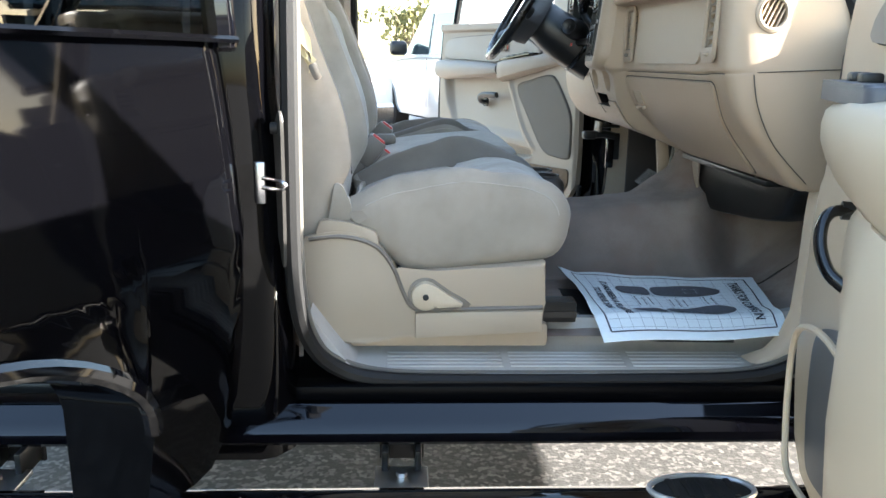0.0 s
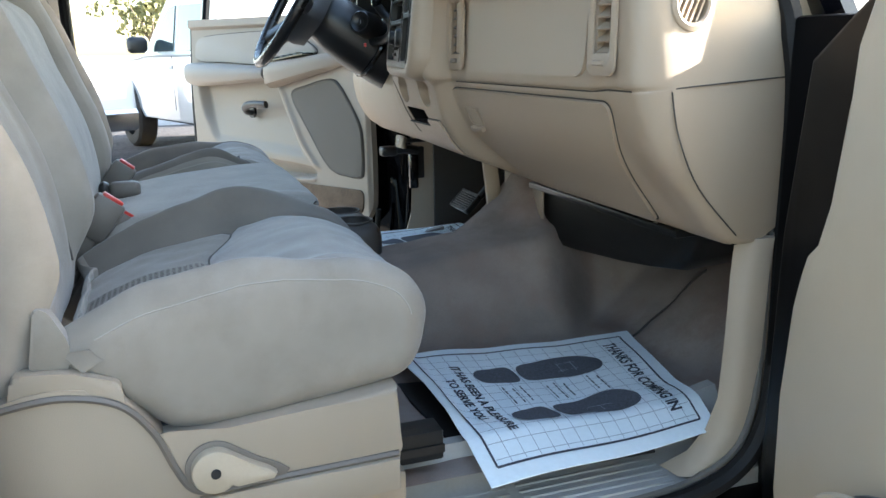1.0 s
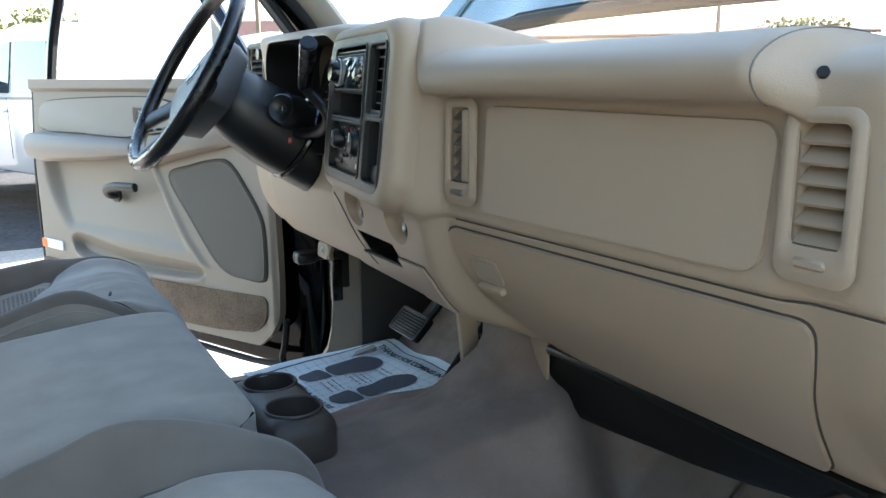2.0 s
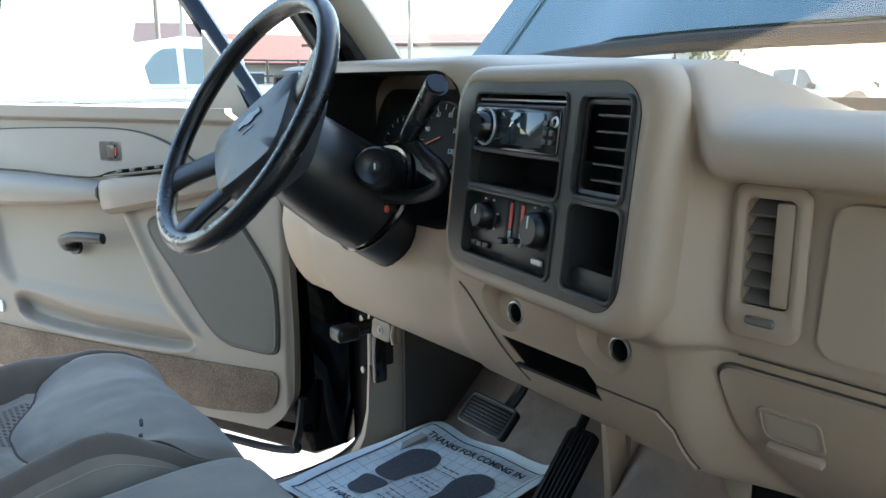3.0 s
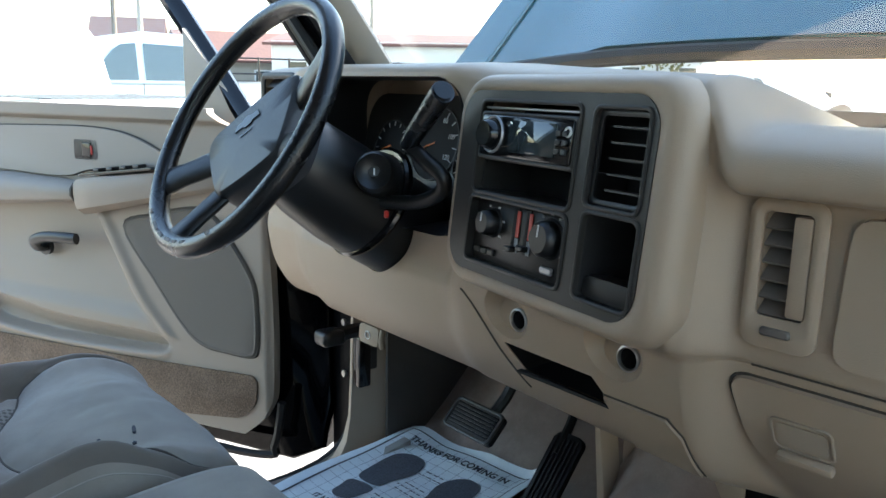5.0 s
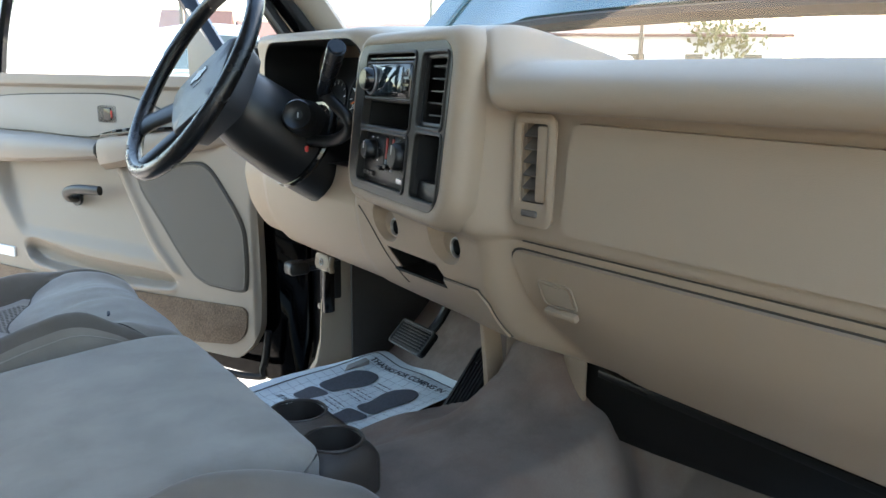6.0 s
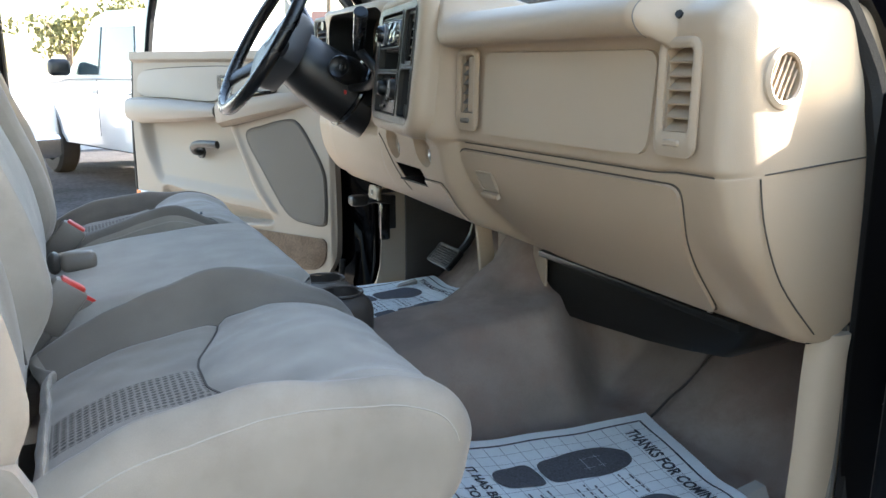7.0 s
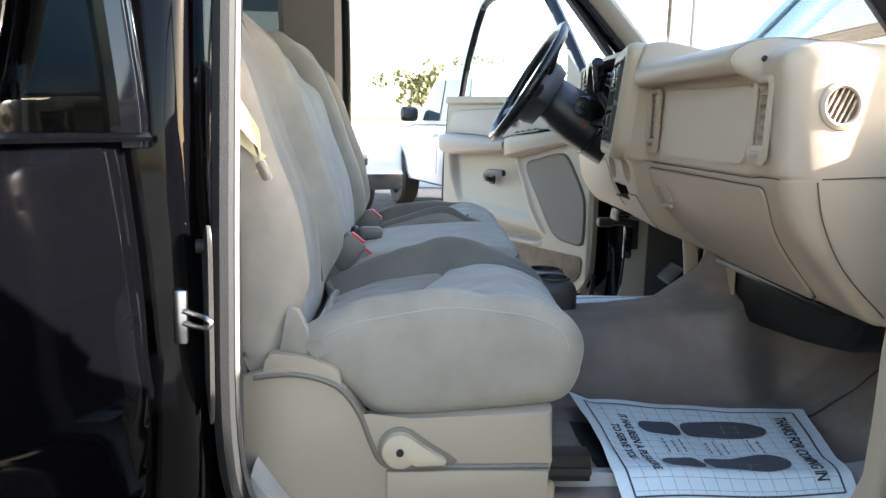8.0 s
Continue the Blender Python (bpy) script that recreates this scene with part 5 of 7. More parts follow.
def rolled_frame(outer, inner, depth, roll, m):
    """A raised frame whose outer side rolls over in a round shoulder."""
    rows = [[m @ Vector((x, y, 0)) for x, y in outer]]
    for k in range(8):
        a = radians(90 * k / 7)
        f = roll * (1 - math.cos(a))
        rows.append([m @ Vector((x + (u - x) * f, y + (v - y) * f, depth - 0.026 + 0.026 * math.sin(a))) for (x, y), (u, v) in zip(outer, inner)])
    for f, h in ((0.94, depth), (1.0, depth - 0.002), (1.0, 0.004)):
        rows.append([m @ Vector((x + (u - x) * f, y + (v - y) * f, h)) for (x, y), (u, v) in zip(outer, inner)])
    return loft(rows, True, False)


part("bezel_surround", rolled_frame(rrect(0.378, 0.258, 0.050, 12, 0.010), rrect(0.331, 0.215, 0.034, 12), 0.043, 0.62, BZ @ Matrix.Translation((0, 0, -0.033))), BEIGE, dash, "rounded beige surround of the centre panel", 60)
# dark sheets over the beige cut walls give the cubby its shade
for cx, cy, w, h in ((-0.1245, 0.0, 0.004, 0.05), (0.056, 0.0, 0.004, 0.05)):
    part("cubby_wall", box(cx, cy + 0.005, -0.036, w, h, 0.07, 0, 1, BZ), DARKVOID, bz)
pk = [(0.0815, 1.0505), (-0.0605, 1.0505), (-0.0860, 1.0235), (0.0545, 1.0235)]
part("pocket_liner", loft([[dash_at(dash_s(z, y), y) + Vector((0.002, 0, 0)) for y, z in pk], [Vector((0.580, y, z)) for y, z in pk]], True, False), DARKPLASTIC, dash, "black open storage pocket")
# dark back and floor put in for the shade deep in the pocket
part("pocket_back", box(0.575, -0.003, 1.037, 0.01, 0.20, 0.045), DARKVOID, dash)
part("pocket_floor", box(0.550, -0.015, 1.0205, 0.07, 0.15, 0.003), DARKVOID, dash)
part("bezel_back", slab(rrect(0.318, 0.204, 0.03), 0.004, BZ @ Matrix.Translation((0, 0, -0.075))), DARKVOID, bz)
part("divider", box(-0.034, 0.0, -0.02, 0.18, 0.003, 0.06, 0.001, 1, BZ @ Matrix.Translation((0, 0.028, -0.01))), BEZELM, bz)
part("cubby_floor", box(-0.034, -0.011, -0.03, 0.18, 0.003, 0.07, 0.001, 1, BZ), BEZELM, bz)
part("bin_lip", slab(rrect(0.074, 0.022, 0.004), 0.03, BZ @ Matrix.Translation((0.120, -0.083, -0.03)), 0.003), BEZELM, bz)
# another dark sheet, for the shade inside the bin
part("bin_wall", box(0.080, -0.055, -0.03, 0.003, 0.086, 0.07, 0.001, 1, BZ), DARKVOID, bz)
vb = part("bezel_vent", frame_ring(rrect(0.076, 0.096, 0.008), rrect(0.064, 0.082, 0.006), 0.004, BZ @ Matrix.Translation((0.117, 0.046, 0.002)), None, 0.001), DARKPLASTIC, bz, "black vent in the centre panel")
# near-black sheet for the shade behind these slats
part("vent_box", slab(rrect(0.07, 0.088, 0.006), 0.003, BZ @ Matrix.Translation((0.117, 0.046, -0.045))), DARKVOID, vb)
for k in range(5):
    part("slat", box(0.122, 0.015 + 0.0155 * k, -0.008, 0.050, 0.0022, 0.020, 0, 1, BZ), BEZELM, vb)

# aftermarket radio
radio = part("car_radio", box(-0.033, 0.056, 0.000, 0.170, 0.048, 0.030, 0.004, 2, BZ), BLACKGLOSS, bz, "glossy black single-slot car radio")
part("radio_trim", frame_ring(rrect(0.180, 0.055, 0.005), rrect(0.168, 0.047, 0.004), 0.004, BZ @ Matrix.Translation((-0.033, 0.056, 0.008)), None, 0.001), DARKPLASTIC, radio)
part("radio_screen", slab(rrect(0.085, 0.036, 0.003), 0.0016, BZ @ Matrix.Translation((-0.014, 0.057, 0.015)), 0.0005), DARKGLASS, radio, "dark glass display")
kn = part("volume_knob", lathe([(0.0001, 0.014), (0.014, 0.014), (0.0165, 0.011), (0.018, 0.0)], BZ @ Matrix.Translation((-0.091, 0.057, 0.015)), 28), BLACKGLOSS, radio)
part("knob_ring", lathe([(0.019, 0.001), (0.021, 0.002), (0.022, 0.0)], BZ @ Matrix.Translation((-0.091, 0.057, 0.015)), 28), SILVERP, radio)
for k in range(6):
    part("radio_button", box(-0.0, 0.046 + 0.0095 * (k % 3), 0.016, 0.009, 0.006, 0.003, 0.001, 1, BZ @ Matrix.Translation((0.032 + 0.011 * (k // 3), 0, 0))), DARKPLASTIC, radio)
part("aux_ring", lathe([(0.003, 0.001), (0.005, 0.002), (0.006, 0)], BZ @ Matrix.Translation((0.046, 0.067, 0.015)), 14), WHITEMARK, radio)
part("radio_bar", box(-0.034, 0.088, 0.006, 0.172, 0.003, 0.006, 0.001, 1, BZ), SILVERP, radio)
# heater controls
hv = part("heater_panel", slab(rrect(0.180, 0.074, 0.008), 0.004, BZ @ Matrix.Translation((-0.035, -0.056, -0.004)), 0.001), DARKPLASTIC, bz, "dark heater control panel")
for kx, ky, kr in ((-0.088, -0.046, 0.015), (0.022, -0.047, 0.019)):
    kn = part("control_knob", lathe([(0.0001, 0.018), (kr * 0.8, 0.018), (kr, 0.014), (kr * 1.05, 0.002), (kr * 1.2, 0.0)], BZ @ Matrix.Translation((kx, ky, 0)), 26), DARKPLASTIC, hv)
    part("pointer", box(kx, ky + kr * 0.45, 0.0187, 0.002, kr * 0.7, 0.001, 0, 1, BZ), WHITEMARK, kn)
    for a in range(-130, 131, 32 if kr > 0.016 else 52):
        part("dial_mark", box(kx + kr * 1.42 * math.sin(radians(a)), ky + kr * 1.42 * math.cos(radians(a)), 0.0005, 0.004, 0.0022, 0.001, 0, 1, BZ), WHITEMARK, hv)
for k, sx in enumerate((-0.042, -0.019)):
    part("slider_slot", box(sx, -0.047, 0.0008, 0.010, 0.050, 0.001, 0, 1, BZ), DARKVOID, hv)
    part("slider_scale", box(sx + 0.005, -0.040, 0.0012, 0.006, 0.030, 0.001, 0, 1, BZ), RED, hv, "red temperature scale")
    part("slider_mark", box(sx + 0.005, -0.064, 0.0012, 0.006, 0.016, 0.001, 0, 1, BZ), INKLIGHT, hv)
    part("slider_handle", box(sx, -0.069 + 0.004 * k, 0.006, 0.012, 0.006, 0.010, 0.001, 1, BZ), DARKPLASTIC, hv)
for bx in (-0.112, -0.098, -0.084):
    part("push_button", box(bx, -0.081, 0.002, 0.012, 0.007, 0.004, 0.001, 1, BZ), BEZELM, hv)
part("ac_button", box(0.024, -0.081, 0.002, 0.022, 0.009, 0.004, 0.002, 1, BZ), SILVERP, hv)

# instrument cluster
CLM = axes((0.655, 0.400, 1.255), (0, -1, 0), (0.25, 0, 0.968), (-0.968, 0, 0.25))
cl = part("gauge_panel", slab(rrect(0.40, 0.18, 0.04), 0.004, CLM, 0.001), DARKPLASTIC, dash, "dark gauge panel with round dials")
part("cluster_hood", loft([[axes((0.655 - 0.012 * d, 0.398, 1.262), (0, -1, 0), (0, 0, 1), (-1, 0, 0)) @ Vector((*p, 0)) for p in rrect(0.398 + 0.0006 * d, 0.206 + 0.0006 * d, 0.05)] for d in range(11)], True, False), DARKPLASTIC, cl)
for gx, gz, gr in ((-0.115, 0.0, 0.045), (0.0, 0.012, 0.058), (0.085, 0.045, 0.026), (0.128, 0.028, 0.026), (0.082, -0.018, 0.026), (0.130, -0.030, 0.026)):
    g = part("dial", disc(gr, 0.003, CLM @ Matrix.Translation((gx, gz, 0.003)), 36), DIALM, cl)
    part("dial_rim", tube([CLM @ Vector((gx + gr * math.cos(2 * math.pi * k / 32), gz + gr * math.sin(2 * math.pi * k / 32), 0.007)) for k in range(32)], 0.0016, 6, closed=True), BEZELM, g)
    for a in range(-120, 121, 24 if gr > 0.04 else 48):
        part("tick", box(0, gr * 0.86, 0.0068, 0.0014, gr * 0.16, 0.0008, 0, 1, CLM @ Matrix.Translation((gx, gz, 0)) @ pose(0, 0, 0, 0, 0, a)), WHITEMARK, g)
    part("needle", box(0, gr * 0.35, 0.009, 0.002, gr * 0.8, 0.001, 0, 1, CLM @ Matrix.Translation((gx, gz, 0)) @ pose(0, 0, 0, 0, 0, 110 if gr > 0.04 else 40)), ORANGE, g, "orange needle")
for k, num in enumerate(("20", "40", "60", "80", "100", "120")):
    a = radians(120 - 48 * k)
    part("numeral", text_bm(num, 0.0115, CLM @ Matrix.Translation((-0.040 * math.sin(a), 0.012 + 0.040 * math.cos(a), 0.0072)), 0.0003), WHITEMARK, cl, "", 0)

# the passenger end of the dash draws in towards the windscreen
for ob in dash.children_recursive:
    for v in ob.data.vertices:
        if v.co.y < -0.74:
            v.co.y += 0.16 * max(0.0, v.co.x - 0.585) * smooth01((-0.74 - v.co.y) / 0.07)

# steering wheel
WC = Vector((0.3245, 0.40, 1.306))
WM = axes(WC, (0, -1, 0), Vector((0, -1, 0)).cross(COLX) * -1, COLX)
wheel = thing("steering_wheel", WC, "black leather steering wheel with worn rim", "steering wheel")
R0 = 0.181
part("rim", tube([WM @ Vector((R0 * math.cos(2 * math.pi * k / 72), R0 * math.sin(2 * math.pi * k / 72), 0)) for k in range(72)], 0.0142, 12, closed=True), LEATHER, wheel)
for k in range(44):
    a = radians(150 + k * 1.7)
    part("stitch", box(0, 0, 0, 0.0012, 0.004, 0.0015, 0, 1, WM @ pose(0, 0, 0, 0, 0, math.degrees(a)) @ Matrix.Translation((R0 - 0.0160, 0, 0.005))), RUBBER, wheel)
for a0, a1 in ((236, 239), (246, 254), (257, 262), (266, 271), (274, 277), (281, 284), (300, 302)):
    part("wear_mark", tube([WM @ Vector(((R0 - 0.002) * math.cos(radians(a)), (R0 - 0.002) * math.sin(radians(a)), 0.0117)) for a in (a0, (a0 + a1) / 2, a1)], 0.0036, 6), WORN, wheel, "pale worn patch on the leather")
WH = WM @ pose(0, 0, 0, 0, 0, 38)      # the wheel stands turned
pad_poly = spline([Vector((a, b, 0)) for a, b in ((-0.086, 0.040), (-0.04, 0.045), (0.04, 0.045), (0.086, 0.040), (0.096, 0.020), (0.086, -0.024), (0.066, -0.074), (0.040, -0.086), (-0.040, -0.086), (-0.066, -0.074), (-0.086, -0.024), (-0.096, 0.020))], 66, True)
hubp = part("airbag_pad", loft([[WH @ Vector((p.x * f, -0.015 + (p.y + 0.015) * f, h)) for p in pad_poly] for f, h in ((0.90, -0.075), (1.0, -0.05), (1.0, -0.028), (0.985, -0.019), (0.93, -0.0145), (0.5, -0.0125), (0.12, -0.012))]), HUBPLASTIC, wheel, "black plastic airbag cover")
part("emblem", slab([(-0.026, -0.005), (-0.008, -0.005), (-0.006, -0.009), (0.010, -0.009), (0.010, -0.005), (0.026, -0.005), (0.022, 0.006), (0.006, 0.006), (0.004, 0.010), (-0.010, 0.010), (-0.010, 0.006), (-0.022, 0.006)], 0.003, WH @ Matrix.Translation((0, 0.010, -0.0135))), BLACKGLOSS, hubp)
for k in range(3):
    part("marking", box(-0.010 + 0.009 * k, -0.010, -0.0115, 0.006, 0.003, 0.0012, 0, 1, WH), BLACKGLOSS, hubp)
for sx in (-1, 1):
    for pts, wd in ((((0.070, 0.006, -0.035), (0.170, 0.004, -0.004)), 0.023), (((0.042, -0.046, -0.040), (0.122, -0.120, -0.004)), 0.021)):
        p0, p1 = Vector((sx * pts[0][0], pts[0][1], pts[0][2])), Vector((sx * pts[1][0], pts[1][1], pts[1][2]))
        d = (p1 - p0).normalized()
        sd_ = Vector((-d.y, d.x, 0)).normalized()
        rr_ = []
        for f, ww in ((0, 1.2), (0.3, 1.0), (0.7, 0.9), (1, 1.1)):
            c = p0.lerp(p1, f)
            rr_.append([WH @ (c + sd_ * wd * ww * math.cos(q) + Vector((0, 0, 0.010 * math.sin(q)))) for q in [2 * math.pi * i / 16 for i in range(16)]])
        part("spoke", loft(rr_), DARKPLASTIC, wheel)

# column with shroud, ignition and levers
col = thing("steering_column", (0.45, 0.40, 1.18), "black plastic steering column with ignition lock", "steering column")
rr_ = []
for d, rx, ry, dz in ((-0.065, 0.055, 0.055, 0), (-0.08, 0.066, 0.064, 0), (-0.12, 0.072, 0.070, -0.006), (-0.19, 0.076, 0.076, -0.010), (-0.27, 0.078, 0.078, -0.010), (-0.36, 0.076, 0.076, -0.008)):
    rr_.append([WM @ Vector((rx * math.cos(q), ry * math.sin(q) + dz, d)) for q in [2 * math.pi * i / 28 for i in range(28)]])
shroud = part("shroud", loft(rr_), DARKPLASTIC, col)
part("collar", tube([WM @ Vector((0.083 * math.cos(2 * math.pi * k / 36), 0.083 * math.sin(2 * math.pi * k / 36), -0.235)) for k in range(36)], 0.007, 8, closed=True), BLACKGLOSS, col)
IG = look((0.470, 0.300, 1.242), Vector((0.470, 0.300, 1.242)) + Vector((0.66, 0.72, -0.2)))
ig = part("ignition_lock", lathe([(0.0001, 0.004), (0.007, 0.004), (0.008, 0.001), (0.017, 0.003), (0.024, 0.010), (0.027, 0.006), (0.030, -0.01), (0.033, -0.05)], IG, 30), DARKPLASTIC, col, "round ignition lock housing")
part("key_slot", box(0, 0, 0.0042, 0.002, 0.009, 0.001, 0, 1, IG), STEEL, ig)
sh = part("shift_lever", tube(spline([(0.500, 0.335, 1.196), (0.520, 0.275, 1.200), (0.524, 0.226, 1.218), (0.517, 0.211, 1.240), (0.507, 0.238, 1.262), (0.500, 0.264, 1.281)], 40), 0.0105, 10), DARKPLASTIC, col, "black column shift lever with a dog-leg bend")
part("shift_grip", tube([(0.500, 0.264, 1.281), (0.494, 0.242, 1.296), (0.480, 0.192, 1.328), (0.470, 0.156, 1.351)], 0.0150, 12, taper=lambda f: 0.80 + 0.2 * f), LEATHER, sh)
part("grip_end", tube([(0.4702, 0.1565, 1.3506), (0.4690, 0.1530, 1.3530)], 0.0125, 12), BLACKGLOSS, sh)
part("key_tag", box(0.470, 0.272, 1.188, 0.006, 0.006, 0.010, 0.002), RED, col, "small red key tab")

# under the dash, passenger side
ub = thing("heater_box", (0.83, -0.45, 0.72), "black plastic heater box under the dashboard", "heater box")
prof = [(0.775, 1.0), (0.772, 0.50), (0.774, 0.12), (0.782, 0.03), (0.80, 0.0), (1.0, 0.1), (1.02, 1.0)]
part("housing", loft([[Vector((x, y, low + (0.94 - low) * q)) for x, q in prof] for y, low in ((-0.775, 0.90), (-0.68, 0.885), (-0.645, 0.868), (-0.620, 0.830), (-0.585, 0.803), (-0.50, 0.787), (-0.41, 0.774), (-0.33, 0.766), (-0.24, 0.756), (-0.16, 0.750), (-0.02, 0.742))]), BLACKLINER, ub)
part("strap", box(0.764, -0.085, 0.835, 0.006, 0.050, 0.17, 0.002), BEIGE_LOW, ub, "grey-beige metal strap")
part("bottom_strip", box(0.70, -0.47, 0.905, 0.05, 0.50, 0.012, 0.003), BLACKLINER, ub)
for y in (-0.34, -0.66):
    part("screw", disc(0.007, 0.004, axes((0.683, y, 0.906), (0, 1, 0), (0, 0, 1), (-1, 0, 0)), 8), STEEL, ub)
leg = thing("dash_support", (0.74, -0.09, 0.78), "beige plastic bracket from dashboard to tunnel", "bracket")
part("bracket", loft([[Vector((x, y, z)) for x, y in ((a, y0), (a - 0.004, y0 + 0.003), (a - 0.004, y1 - 0.003), (a, y1), (a + 0.03, y1), (a + 0.03, y0))] for a, y0, y1, z in ((0.70, 0.078, 0.092, 0.95), (0.705, 0.078, 0.092, 0.90), (0.71, 0.076, 0.092, 0.86), (0.715, 0.072, 0.090, 0.80), (0.72, 0.068, 0.088, 0.72))]), BEIGE, leg)
part("support_panel", box(0.758, 0.030, 0.86, 0.012, 0.095, 0.18, 0.004), BEIGE_LOW, leg, "brown plastic panel behind the carpet hump")

# pedals and driver side hardware
brake = thing("brake_pedal", (0.83, 0.448, 0.61), "black ribbed rubber brake pedal", "pedal", "pedals")
PA = Vector((0.70, 0, 0.714))
PM = axes((0.800, 0.448, 0.742), (0.0, -1, 0), PA, Vector((0, -1, 0)).cross(PA))
bp = part("pedal_pad", slab(rrect(0.125, 0.062, 0.010), 0.014, PM, 0.004), RUBBER, brake)
for k in range(8):
    part("rib", box(0, -0.0245 + 0.007 * k, 0.0150, 0.108, 0.0035, 0.004, 0.001, 1, PM), BEZELM, bp)
part("pedal_frame", frame_ring(rrect(0.127, 0.064, 0.010), rrect(0.115, 0.052, 0.008), 0.006, PM @ Matrix.Translation((0, 0, 0.011)), None, 0.001), BEZELM, bp)
part("arm", tube(spline([(0.82, 0.44, 0.745), (0.87, 0.425, 0.82), (0.87, 0.42, 0.98)], 10), 0.011, 8), BLACKLINER, brake)
gas = thing("gas_pedal", (0.83, 0.30, 0.61), "black ribbed rubber gas pedal", "pedal", "pedals")
GM = axes((0.838, 0.288, 0.682), (0.06, -1, 0), (0.66, 0.04, 0.75), (-0.75, 0, 0.66))
gp = part("pedal_pad", slab(rrect(0.062, 0.17, 0.014), 0.012, GM, 0.004), RUBBER, gas)
for k in range(6):
    part("rib", box(-0.022 + 0.009 * k, 0, 0.0135, 0.004, 0.15, 0.004, 0.001, 1, GM), RUBBER, gp)
part("arm", tube(spline([(0.86, 0.30, 0.72), (0.92, 0.31, 0.80), (0.95, 0.32, 0.95)], 10), 0.009, 8), BLACKLINER, gas)
rel = thing("brake_release", (0.62, 0.575, 0.92), "beige parking brake release handle under the dashboard", "handle")
RELM = axes((0.640, 0.556, 0.917), (0, -1, 0), (0.1, 0, 0.995), (-0.995, 0, 0.1))
part("handle", slab(rrect(0.060, 0.034, 0.006), 0.010, RELM, 0.003), RELEASEM, rel, "brown-beige handle plate")
part("finger_hook", tube([(0.640, 0.524, 0.932), (0.634, 0.521, 0.915), (0.636, 0.519, 0.900)], 0.006, 8), RELEASEM, rel)
part("rod", tube([(0.645, 0.580, 0.915), (0.72, 0.585, 0.915)], 0.006, 8), DARKPLASTIC, rel)
part("symbol", tube([(0.6285, 0.556 + 0.007 * math.cos(2 * math.pi * k / 18), 0.918 + 0.007 * math.sin(2 * math.pi * k / 18)) for k in range(18)], 0.0012, 5, closed=True), WHITEMARK, rel)
hr = thing("hood_release", (0.66, 0.72, 0.80), "black hood release lever on the kick panel", "lever")
part("bracket", box(0.735, 0.725, 0.83, 0.05, 0.02, 0.10, 0.005), DARKPLASTIC, hr)
part("lever", tube(spline([(0.735, 0.715, 0.868), (0.69, 0.70, 0.878), (0.645, 0.705, 0.873)], 12), 0.015, 8), DARKPLASTIC, hr)
part("knob", box(0.64, 0.706, 0.873, 0.05, 0.045, 0.030, 0.009, 3), DARKPLASTIC, hr)
part("latch", box(0.722, 0.714, 0.805, 0.030, 0.020, 0.11, 0.006), BLACKGLOSS, hr)


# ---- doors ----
# passenger door copy of that trim, lightened for sunlit ground bounce
DOORLIT = mat("cream_door_vinyl", (0.50, 0.405, 0.285), 0.40, vary=0.12, scale=4, bump=0.25, bscale=900, fine=0.03, rvary=0.05, dirt=0.12)
GREYPOD = mat("blue_grey_switch_plastic", (0.075, 0.078, 0.088), 0.4, vary=0.08, scale=15, bump=0.2, bscale=800)
DARKTRIM = mat("grey_pocket_plastic", (0.070, 0.071, 0.075), 0.4, vary=0.08, scale=8)


def polyline(pts, q):
    """A smooth curve through the (place, value) pairs."""
    if q <= pts[0][0]:
        return pts[0][1]
    for k in range(len(pts) - 1):
        (a, fa), (b, fb) = pts[k], pts[k + 1]
        if q <= b:
            f, h = (q - a) / (b - a), b - a
            ma = (fb - pts[k - 1][1]) / (b - pts[k - 1][0]) * h if k else fb - fa
            mb = (pts[k + 2][1] - fa) / (pts[k + 2][0] - a) * h if k + 2 < len(pts) else fb - fa
            return (2 * f ** 3 - 3 * f * f + 1) * fa + (f ** 3 - 2 * f * f + f) * ma + (3 * f * f - 2 * f ** 3) * fb + (f ** 3 - f * f) * mb
    return pts[-1][1]


def trim_height(u, w):
    """How far the moulded driver trim stands off its plane."""
    v = 0.016 * smooth01((w - 1.262) / 0.012)                      # belt ledge
    rear = polyline([(0.70, 0.90), (0.80, 0.965), (0.92, 1.035), (1.05, 1.065)], w)
    rib = polyline([(0.735, 0.205), (0.79, 0.265), (0.84, 0.315), (0.93, 0.375), (1.05, 0.445)], w)
    inside = smooth01((rear - u) / 0.06) * smooth01((u - rib) / 0.045) * smooth01((1.075 - w) / 0.03) * smooth01((w - 0.775) / 0.05)
    deep = 0.45 + 0.55 * smooth01((w - 0.80) / 0.16)
    v -= 0.034 * inside * deep
    if w < 1.06:
        v += 0.009 * math.exp(-((u - rib + 0.016) / 0.020) ** 2) * smooth01((w - 0.74) / 0.03)
    # map pocket: a long slot with a sharp lower lip
    lo = polyline([(0.21, 0.724), (0.25, 0.712), (0.40, 0.700), (0.60, 0.692), (0.78, 0.693), (0.88, 0.708), (0.925, 0.745)], u)
    hi = polyline([(0.21, 0.738), (0.25, 0.757), (0.62, 0.760), (0.80, 0.779), (0.88, 0.785), (0.925, 0.768)], u)
    ends = smooth01((u - 0.208) / 0.03) * smooth01((0.928 - u) / 0.03)
    v -= 0.030 * ends * smooth01((w - lo) / 0.013) * (0.30 + 0.70 * smooth01((hi - w) / 0.055)) * smooth01((hi - w) / 0.012)
    v += 0.006 * ends * math.exp(-((w - lo + 0.006) / 0.008) ** 2)
    edge = min(u + 0.108, 1.115 - u)
    return v - 0.010 * (1 - smooth01(edge / 0.02))


